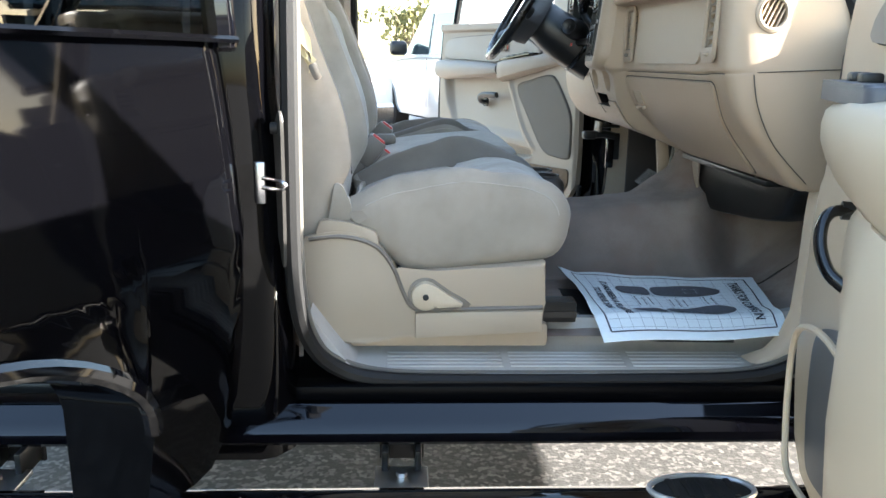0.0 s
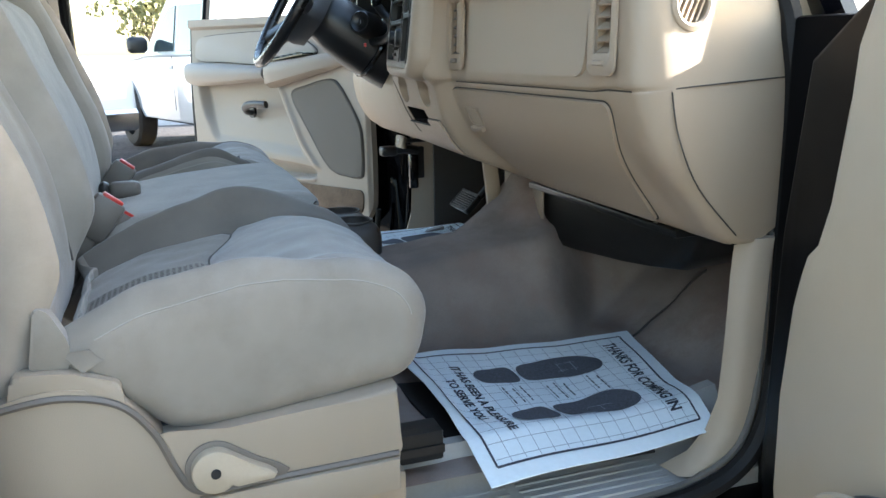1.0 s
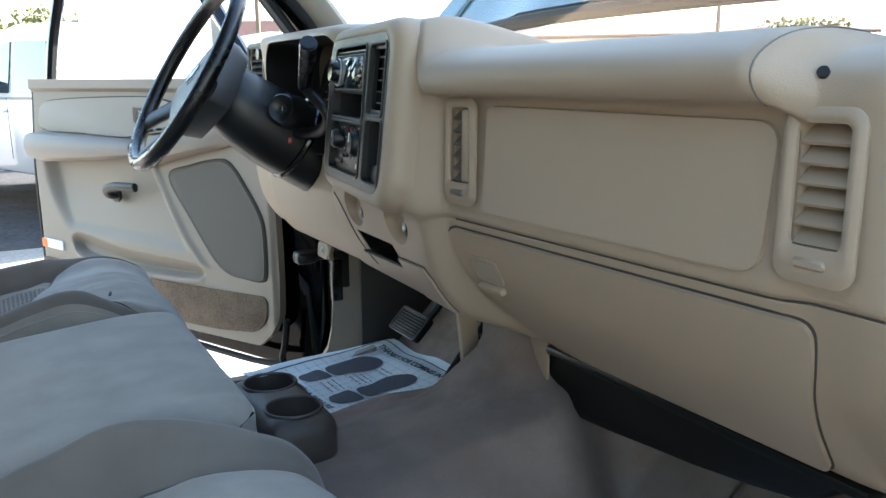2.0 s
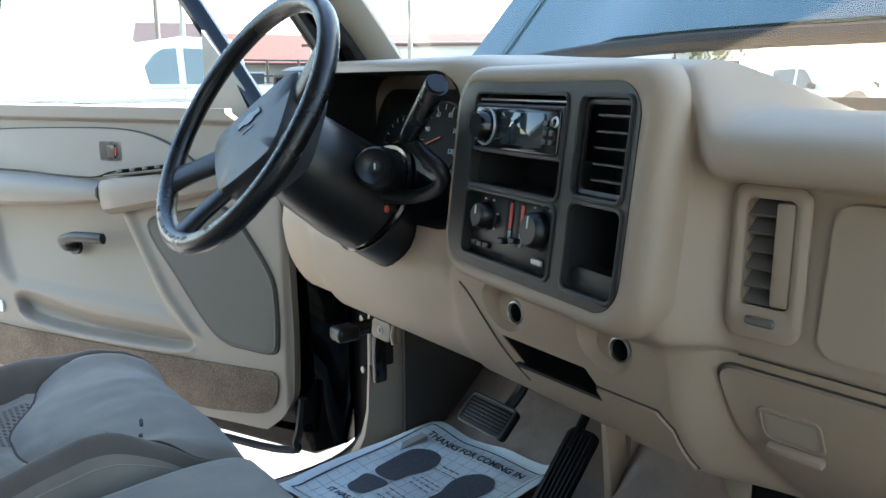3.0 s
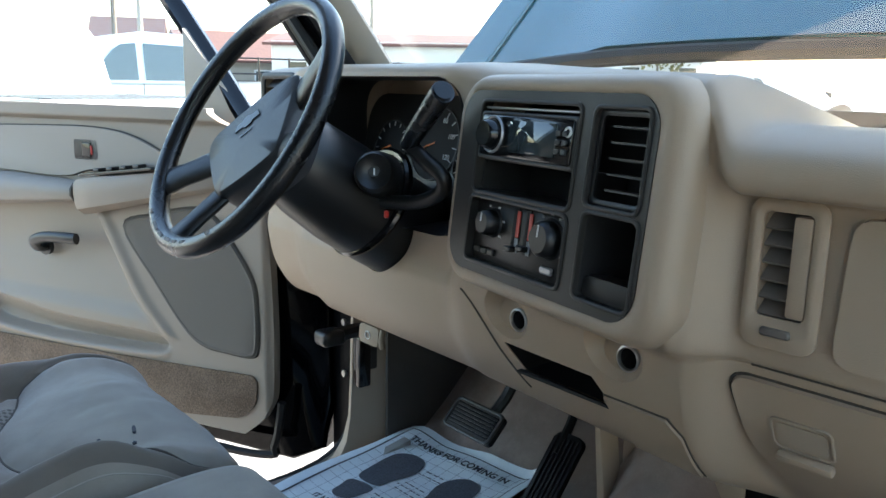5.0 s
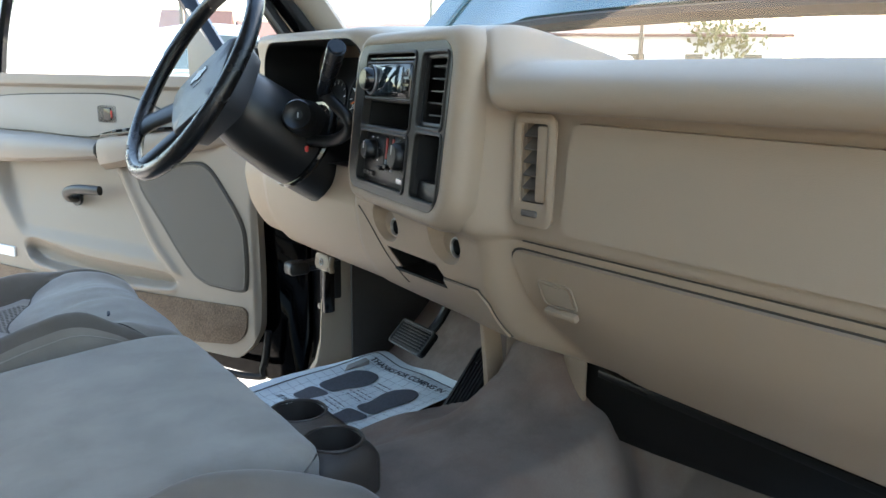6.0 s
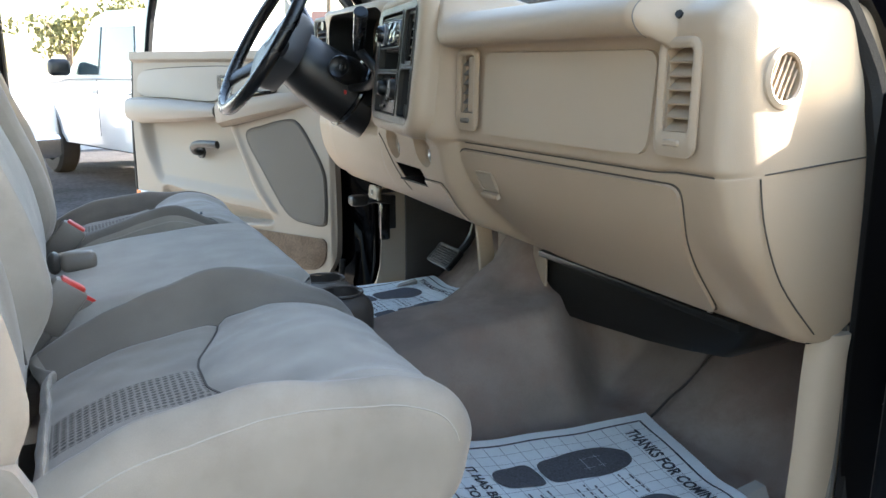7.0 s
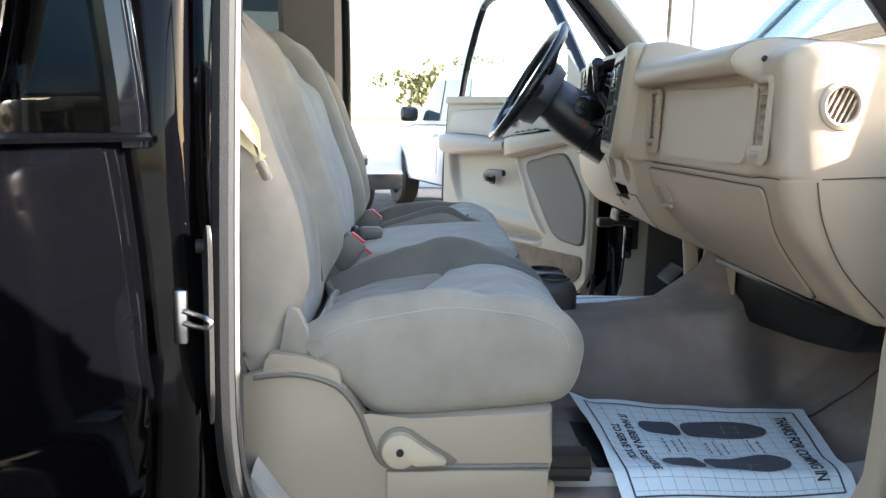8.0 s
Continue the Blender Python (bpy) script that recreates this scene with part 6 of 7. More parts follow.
def moulded_trim(door, M):
    nu, nw = 190, 190
    grid = []
    for j in range(nw + 1):
        f = j / nw
        row = []
        for i in range(nu + 1):
            g = i / nu
            w = 0.555 + 0.745 * f
            u0 = polyline([(0.555, -0.02), (0.60, -0.080), (0.66, -0.106), (0.96, -0.106), (1.12, -0.085), (1.25, -0.02), (1.29, 0.05)], w)
            u1 = polyline([(0.555, 1.05), (0.62, 1.105), (0.66, 1.118), (0.95, 1.103), (1.285, 1.062)], w)
            u = u0 + (u1 - u0) * g
            w = w - 0.040 * g * (1 - f) ** 2 + 0.004 * g * f
            row.append((u, w))
        grid.append(row)
    b = bmesh.new()
    vs = [[b.verts.new(M @ Vector((u, trim_height(u, w), w))) for u, w in row] for row in grid]
    for j in range(nw):
        for i in range(nu):
            b.faces.new((vs[j][i], vs[j][i + 1], vs[j + 1][i + 1], vs[j + 1][i]))
    r = bmesh.ops.extrude_edge_only(b, edges=[e for e in b.edges if len(e.link_faces) == 1])
    back = M.to_3x3() @ Vector((0, -0.024, 0))
    for g in r["geom"]:
        if isinstance(g, bmesh.types.BMVert):
            g.co += back
    bmesh.ops.recalc_face_normals(b, faces=b.faces[:])
    return part("trim_panel", b, DOORSHADE, door, "moulded door trim, its beige darkened for shade", 50)


def driver_trim(door, trim, M, F, flat, curve):
    # armrest: padded rear and switch pod in front
    rings = []
    for u, w0, w1, out in ((1.095, 1.05, 1.10, 0.012), (1.08, 1.035, 1.118, 0.045), (0.98, 1.030, 1.124, 0.065), (0.75, 1.045, 1.122, 0.066), (0.58, 1.06, 1.118, 0.060), (0.50, 1.068, 1.114, 0.054), (0.468, 1.072, 1.110, 0.048)):
        rings.append([M @ Vector((u, v * out, w0 + (w1 - w0) * q)) for v, q in ((-0.2, 0.0), (0.45, -0.05), (0.85, 0.12), (1.0, 0.45), (0.97, 0.75), (0.8, 0.95), (0.4, 1.03), (-0.2, 1.0))])
    part("armrest", loft(rings), DOORPAD, door, "padded beige armrest")
    part("armrest_gap", tube([M @ Vector((0.469, v * 0.050, 1.070 + 0.042 * q)) for v, q in ((0.3, -0.05), (0.85, 0.05), (1.06, 0.40), (1.04, 0.75), (0.86, 1.0), (0.4, 1.06))], 0.004, 6), DARKTAUPE, trim, "dark gap between armrest and switch pod")
    rings = []
    for u, w0, w1, out in ((0.470, 1.060, 1.116, 0.048), (0.455, 1.045, 1.124, 0.056), (0.40, 1.055, 1.134, 0.060), (0.25, 1.085, 1.150, 0.054), (0.12, 1.11, 1.164, 0.040), (0.02, 1.128, 1.170, 0.020), (-0.03, 1.136, 1.168, 0.004)):
        rings.append([M @ Vector((u, v * out, w0 + (w1 - w0) * q)) for v, q in ((-0.2, -0.1), (0.5, -0.1), (0.9, 0.1), (1.0, 0.5), (0.98, 0.85), (0.88, 1.0), (0.4, 1.0), (-0.2, 1.0))])
    pod = part("switch_pod", loft(rings), DOORSHADE, door, "plastic switch pod, its beige darkened for shade")
    SM = M @ axes((0.315, 0.030, 1.148), (-0.992, 0, 0.118), (0, 1, 0), (0.118, 0, 0.992))
    plate = part("switch_plate", slab(rrect(0.27, 0.050, 0.018), 0.006, SM, 0.002), BLACKGLOSS, pod, "black window switch plate")
    for k in range(4):
        part("window_switch", box(-0.075 + 0.045 * k, 0.0, 0.010, 0.022, 0.026, 0.010, 0.003, 2, SM), DARKPLASTIC, plate)
    # recess under the armrest with the door handle
    ph = part("door_handle", tube(spline([M @ Vector(p) for p in ((0.655, -0.018, 0.930), (0.655, 0.012, 0.933), (0.648, 0.026, 0.953), (0.60, 0.030, 0.968), (0.53, 0.030, 0.972), (0.495, 0.026, 0.972))], 24), 0.015, 10, flat=0.8), DARKPLASTIC, door, "dark plastic door pull handle")
    part("handle_pivot", disc(0.024, 0.010, F @ Matrix.Translation((0.655, 0.932, -0.017)), 18), DARKPLASTIC, ph)
    # speaker panel
    spk = curve([(0.344, 1.010), (0.25, 1.045), (0.12, 1.070), (0.06, 1.060), (0.0, 1.0), (-0.055, 0.925), (-0.066, 0.86), (-0.064, 0.775), (-0.045, 0.752), (0.03, 0.752), (0.10, 0.757), (0.16, 0.79), (0.25, 0.89)], 60)
    sp = flat(spk, 0.0, 0.007, 0.003, SPEAKERCLOTH, "speaker_panel", trim, "grey cloth speaker panel")
    part("speaker_gap", tube([M @ Vector((0.13 + (u - 0.13) * 1.03, 0.0005, 0.91 + (w - 0.91) * 1.035)) for u, w in spk], 0.0042, 6, closed=True), DARKTAUPE, sp, "dark gap round the speaker panel")
    part("speaker_rim", tube([M @ Vector((u, 0.004, w)) for u, w in spk], 0.0045, 6, closed=True), SPEAKERCLOTH, sp)
    # carpet kick strip
    cpt = [(1.112, 0.668), (0.886, 0.668), (0.442, 0.680), (0.149, 0.694), (-0.050, 0.702), (-0.066, 0.690), (-0.060, 0.629), (-0.012, 0.594), (0.156, 0.573), (0.453, 0.558), (0.856, 0.534), (1.0, 0.535), (1.07, 0.552), (1.10, 0.60)]
    flat(round_poly(cpt, 0.022), -0.001, 0.006, 0.003, DOORCARPET, "carpet_strip", trim, "brown carpeted lower strip")
    rf = flat(rrect(0.125, 0.034, 0.006, 4, 1.035, 0.722), 0.0, 0.006, 0.002, REFLECTW, "courtesy_reflector", trim, "white and red courtesy reflector")
    flat(rrect(0.03, 0.032, 0.004, 4, 1.085, 0.722), 0.004, 0.0035, 0.001, ORANGE, "red_lens", rf)


def passenger_trim(door, trim, M, F, flat, curve):
    rings = []
    for u, w0, w1, out in ((0.10, 1.02, 1.080, 0.002), (0.13, 1.015, 1.085, 0.022), (0.18, 1.01, 1.088, 0.046), (0.26, 1.0, 1.090, 0.068), (0.40, 0.978, 1.094, 0.078), (0.6, 0.955, 1.095, 0.080), (0.85, 0.96, 1.095, 0.078), (1.0, 0.97, 1.095, 0.070), (1.07, 0.99, 1.09, 0.04), (1.085, 1.02, 1.08, 0.006)):
        rings.append([M @ Vector((u, v * out, w0 + (w1 - w0) * q)) for v, q in ((-0.2, -0.10), (0.3, -0.08), (0.62, 0.02), (0.86, 0.22), (0.98, 0.48), (1.0, 0.70), (0.95, 0.88), (0.82, 0.98), (0.5, 1.02), (-0.2, 1.0))])
    arm = part("armrest", loft(rings), DOORLIT, door, "padded armrest with rounded front end, lightened for bounced light")
    SM = M @ axes((0.335, 0.034, 1.090), (-0.998, 0, 0.02), (0, 1, 0), (0.02, 0, 0.998))
    plate = part("switch_plate", slab(rrect(0.30, 0.060, 0.026), 0.024, SM, 0.008), GREYPOD, arm, "blue-grey window switch pod")
    for k in range(2):
        part("window_switch", box(0.06 - 0.06 * k, 0.0, 0.028, 0.030, 0.024, 0.014, 0.004, 2, SM), DARKPLASTIC, plate)
    # the trim swells below the armrest, behind the handle
    rings = []
    for u, out, w0 in ((0.27, -0.004, 0.84), (0.30, 0.022, 0.83), (0.34, 0.044, 0.82), (0.40, 0.055, 0.80), (0.47, 0.062, 0.72), (0.52, 0.072, 0.62), (0.57, 0.084, 0.565), (0.64, 0.090, 0.55), (0.80, 0.090, 0.545), (1.0, 0.080, 0.55), (1.06, 0.045, 0.57), (1.08, 0.0, 0.60)):
        rings.append([M @ Vector((u, v * out - 0.004, w0 + (0.975 - w0) * q)) for v, q in ((0.0, 0.0), (0.35, 0.03), (0.70, 0.12), (0.92, 0.28), (1.0, 0.50), (0.99, 0.75), (0.94, 0.92), (0.80, 1.0), (0.0, 1.0))])
    part("lower_bolster", loft(rings), DOORLIT, trim, "rounded trim below the armrest, lightened for bounced light", 60)
    # scooped handle recess with the hanging lever
    part("recess_edge", tube([M @ Vector((u, 0.002, w)) for u, w in curve([(0.28, 0.965), (0.24, 0.91), (0.30, 0.865), (0.45, 0.85), (0.60, 0.87), (0.66, 0.93), (0.62, 0.98)], 40, False)], 0.006, 6), DOORLIT, trim)
    ph = part("door_handle", tube(spline([M @ Vector(p) for p in ((0.366, 0.030, 0.968), (0.370, 0.060, 0.966), (0.378, 0.072, 0.952), (0.392, 0.074, 0.926), (0.412, 0.066, 0.900), (0.430, 0.050, 0.886))], 24), 0.0085, 10, flat=0.8), BLACKGLOSS, door, "glossy black door pull lever")
    part("handle_pivot", disc(0.011, 0.030, F @ Matrix.Translation((0.366, 0.967, 0.022)), 20), DARKPLASTIC, ph)
    # bulged lower panel with a deep scooped map pocket
    low = flat(curve([(-0.030, 0.72), (-0.034, 0.62), (-0.015, 0.535), (0.05, 0.497), (0.5, 0.485), (0.95, 0.485), (1.06, 0.54), (1.08, 0.66), (1.04, 0.78), (0.85, 0.825), (0.5, 0.84), (0.2, 0.825), (0.03, 0.782)], 90), -0.006, 0.040, 0.020, DOORLIT, "lower_panel", trim, "", 5)
    mouth = curve([(0.035, 0.70), (0.055, 0.738), (0.12, 0.765), (0.25, 0.785), (0.40, 0.785), (0.56, 0.765), (0.60, 0.71), (0.53, 0.635), (0.38, 0.575), (0.2, 0.54), (0.10, 0.538), (0.06, 0.585), (0.04, 0.64)], 60)
    cut(low, slab(mouth, 0.10, F @ Matrix.Translation((0, 0, 0.004)), 0))
    flat(mouth, 0.0, 0.006, 0, DARKTRIM, "pocket_floor", low, "grey plastic pocket interior", 1)
    inner = [(0.30 + (u - 0.30) * 0.93, 0.665 + (w - 0.665) * 0.90) for u, w in mouth]
    flat(inner, 0.004, 0.004, 0.001, DARKTRIM, "pocket_inset", low, "", 1)
    part("pocket_rim", tube([M @ Vector((u, 0.034, w)) for u, w in mouth], 0.005, 8, closed=True), DOORLIT, low)


def front_door(name, sg, label):
    """A front door standing open; sg 1 driver side, -1 passenger side. Local u: rearward from the hinge, v: into the cabin, w: up."""
    swing = radians(30 if sg > 0 else 17)      # short of square to the truck
    d = Vector((-math.sin(swing), sg * math.cos(swing), 0))
    nin = Vector((-math.cos(swing), -sg * math.sin(swing), 0))
    p0 = Vector((0.605, 1.061, 0)) if sg > 0 else Vector((0.598, -1.112, 0))
    d = d * 0.86
    M = axes(p0, d, nin, (0, 0, 1))
    F = axes(p0, d, (0, 0, 1), nin)      # flat outlines: (u, w), depth along v
    door = thing(name, p0 + Vector((0, 0, 0.47)), label, "door", "front doors")

    def flat(poly, v0, depth, bevel, material, nm, parent, lab="", sm=3):
        return part(nm, slab(poly, depth, F @ Matrix.Translation((0, 0, v0)), bevel, None, sm), material, parent, lab)

    def curve(pts, n=40, closed=True):
        return [(p.x, p.y) for p in spline([Vector((a, b, 0)) for a, b in pts], n, closed)]
    shell = flat([(-0.24, 0.64), (-0.22, 0.52), (-0.12, 0.475), (1.02, 0.465), (1.10, 0.50), (1.14, 0.60), (1.145, 0.95), (1.10, 1.285), (0.0, 1.262), (-0.20, 1.16), (-0.24, 0.95)], -0.15, 0.085 if sg > 0 else 0.125, 0.012, DOORBLACK if sg > 0 else BLACKJAMB, "door_shell", door, "glossy black door shell")
    part("door_edge_seal", tube([M @ Vector((u, -0.018, w)) for u, w in curve([(-0.125, 0.64), (-0.10, 0.535), (-0.04, 0.50), (0.5, 0.492), (1.0, 0.49), (1.09, 0.53), (1.122, 0.62), (1.125, 0.95), (1.085, 1.27)], 60, False)], 0.010, 6), RUBBER, shell)
    if sg > 0:
        trim = moulded_trim(door, M)
    else:
        trim = flat([(-0.146, 0.65), (-0.125, 0.60), (-0.07, 0.525), (0.02, 0.492), (1.02, 0.47), (1.08, 0.52), (1.115, 0.59), (1.122, 0.66), (1.105, 0.95), (1.062, 1.285), (1.045, 1.306), (0.4, 1.296), (0.05, 1.284), (0.0, 1.25), (-0.031, 1.172), (-0.049, 1.108), (-0.057, 1.016), (-0.067, 0.961), (-0.095, 0.940), (-0.123, 0.926), (-0.136, 0.886), (-0.141, 0.773)], -0.028, 0.028, 0.012, DOORLIT, "trim_panel", door, "plastic door trim, its beige lightened for bounced light")
        part("belt_ledge", tube([M @ Vector((u, -0.006, 1.283 + 0.010 * u)) for u in (0.03, 0.3, 0.6, 0.9, 1.05)], 0.018, 8), DOORLIT, trim)
    padp = curve([(1.018, 1.135), (1.028, 1.19), (1.0, 1.222), (0.9, 1.236), (0.6, 1.246), (0.40, 1.245), (0.27, 1.222), (0.17, 1.172), (0.28, 1.158), (0.45, 1.145), (0.55, 1.125), (0.8, 1.13)], 60)
    flat(padp, -0.006, 0.016, 0.006, DOORPAD, "upper_pad", trim, "grey-beige vinyl pad")
    # dark tube draws the shade in the groove round the pad
    part("pad_piping", tube([M @ Vector((u, 0.0005, w)) for u, w in padp], 0.0036, 6, closed=True), DARKTAUPE, trim, "dark gap round the pad")
    sw = flat(rrect(0.085, 0.052, 0.008, 4, 0.457, 1.193), 0.006, 0.004, 0.002, DARKPLASTIC, "lock_switch", trim, "black door lock switch")
    flat(rrect(0.03, 0.034, 0.003, 3, 0.452, 1.193), 0.009, 0.005, 0.002, BLACKGLOSS, "rocker", sw)
    flat(rrect(0.008, 0.02, 0.001, 3, 0.437, 1.193), 0.009, 0.004, 0, RED, "red_mark", sw)
    (driver_trim if sg > 0 else passenger_trim)(door, trim, M, F, flat, curve)
    # window frame and glass
    fr = curve([(1.085, 1.27), (1.07, 1.45), (1.01, 1.66), (0.95, 1.735), (0.80, 1.765), (0.60, 1.765), (0.48, 1.74), (0.30, 1.58), (0.12, 1.40), (0.0, 1.275)], 60, False)
    part("window_frame", tube([M @ Vector((u, -0.075 - 0.13 * max(0, w - 1.27), w)) for u, w in fr], 0.024, 8, flat=0.8), BLACKPAINT, door, "black window frame")
    part("corner_cap", slab([(-0.03, 1.255), (0.19, 1.272), (0.19, 1.475), (0.12, 1.405)], 0.03, F @ Matrix.Translation((0, 0, -0.095)), 0.004), PILLARTRIM, door)
    g = part("window_pane", loft([[M @ Vector((u, -0.075 - 0.13 * max(0, w - 1.27), w)) for u, w in fr], [M @ Vector((0.55, -0.075 - 0.13 * max(0, w - 1.27), w)) for u, w in [(a, 1.268 + (b - 1.268) * 0.999) for a, b in fr]]], False, False), GLASS, door, "clear window glass")
    g.visible_shadow = False
    # the lower edge rises towards the rear
    inv = M.inverted()
    for ob in door.children_recursive:
        for v in ob.data.vertices:
            q = inv @ v.co
            if q.z < 1.31:
                q.z += 0.055 * max(0.0, q.x) * (1.31 - q.z) / 0.78
                v.co = M @ q
    return door


front_door("driver_door", 1, "open driver door with beige trim and carpeted base")
front_door("passenger_door", -1, "open passenger door with beige trim and black handle")

# rear passenger door, black outer skin towards the front
RD = Vector((-0.400, -0.917, 0)).normalized()
RN = Vector((0.917, -0.400, 0)).normalized()
RM = axes((-0.352, -0.935, 0), RD, RN, (0, 0, 1))
rdoor = thing("rear_passenger_door", (-0.352, -0.935, 0.45), "open glossy black rear door of the truck", "door")


def skin_v(w):
    return 0.068 * math.sin(math.pi * min(1.0, max(0.0, (w - 0.40) / 0.95)) ** 0.85) + 0.006 * groove((w - 0.84), 0.02)


def door_low(u):
    """Lower edge of the skin: rounded front corner, then the wheel arch."""
    z = 0.445 + 0.20 * max(0.0, 1 - u / 0.10) ** 2
    if u > 0.262:
        z = max(z, 0.60 * min(1.0, (u - 0.262) / 0.004) + 0.445 * (1 - min(1.0, (u - 0.262) / 0.004)) + 0.20 * math.sqrt(max(0.0, 1 - ((0.62 - u) / 0.355) ** 2)) * min(1.0, (u - 0.262) / 0.004))
    return z


us = sorted([0.86 * i / 22 for i in range(23)] + [0.255, 0.262, 0.264, 0.2662, 0.27, 0.276, 0.284, 0.30, 0.33, 0.36])
ringsd = []
for u in us:
    edge = 0.03 * math.exp(-u / 0.02)
    flare = 0.022 * math.exp(-((u - 0.30) / 0.06) ** 2) if u > 0.2 else 0.0
    low = door_low(u)
    outer = [(low + (1.165 - low) * k / 24) for k in range(25)]
    ringsd.append([RM @ Vector((u, skin_v(w) - edge + flare * max(0.0, 1 - (w - low) / 0.25) ** 2, w)) for w in outer] + [RM @ Vector((u, -0.10, w)) for w in (1.165, 0.9, low)])
part("door_skin", loft(ringsd), DOORBLACK, rdoor, "glossy black painted door skin", 30)
part("arch_lip", tube([RM @ Vector((u, skin_v(door_low(u)) + 0.020 * math.exp(-((u - 0.30) / 0.06) ** 2), door_low(u))) for u in us if u >= 0.2662], 0.014, 8), BLACKPAINT, rdoor, "rolled wheel arch lip")
frr = [(p.x, p.y) for p in spline([Vector((a, b, 0)) for a, b in ((0.012, 1.15), (0.02, 1.40), (0.03, 1.60), (0.06, 1.72), (0.14, 1.76), (0.40, 1.765), (0.62, 1.74), (0.74, 1.62), (0.80, 1.40), (0.82, 1.15))], 50)]
part("window_frame", tube([RM @ Vector((u, 0.03 - 0.13 * max(0, w - 1.2), w)) for u, w in frr], 0.028, 8, flat=0.8), BLACKPAINT, rdoor)
part("belt_moulding", tube([RM @ Vector((u, 0.055, 1.162)) for u in (0.01, 0.3, 0.6, 0.85)], 0.006, 6), DOORBLACK, rdoor)
part("window_pane", loft([[RM @ Vector((u, 0.028 - 0.13 * max(0, w - 1.2), w)) for u, w in frr], [RM @ Vector((0.42, 0.028 - 0.13 * max(0, w - 1.2), w)) for u, w in frr]], False, False), TINT, rdoor, "dark tinted glass")
for z in (0.62, 0.98):
    h = part("hinge", box(-0.372, -0.915, z, 0.05, 0.06, 0.07, 0.008), BLACKJAMB, rdoor, "black door hinge")
    part("hinge_pin", tube([(-0.352, -0.925, z - 0.045), (-0.352, -0.925, z + 0.045)], 0.008, 8), STEEL, h)
part("outer_handle", box(0.72, 0.085, 1.03, 0.16, 0.03, 0.035, 0.010, 3, RM), BLACKGLOSS, rdoor)
part("hem", tube([RM @ Vector((u, skin_v(0.46) - 0.03, door_low(u))) for u in us if u <= 0.262], 0.006, 6), BLACKJAMB, rdoor)
part("latch_plate", slab([(p.x, p.y) for p in spline([Vector((a, b, 0)) for a, b in ((0.026, 0.13), (0.030, 0.0), (0.026, -0.13), (0.004, -0.09), (-0.026, -0.03), (-0.028, 0.05), (-0.008, 0.10))], 40, True)], 0.006, axes((-0.262, -0.895, 0.915), (0.45, -0.89, 0), (0, 0, 1), (0.89, 0.45, 0)), 0.003), BEZELM, cab, "dark grey plate behind the striker")


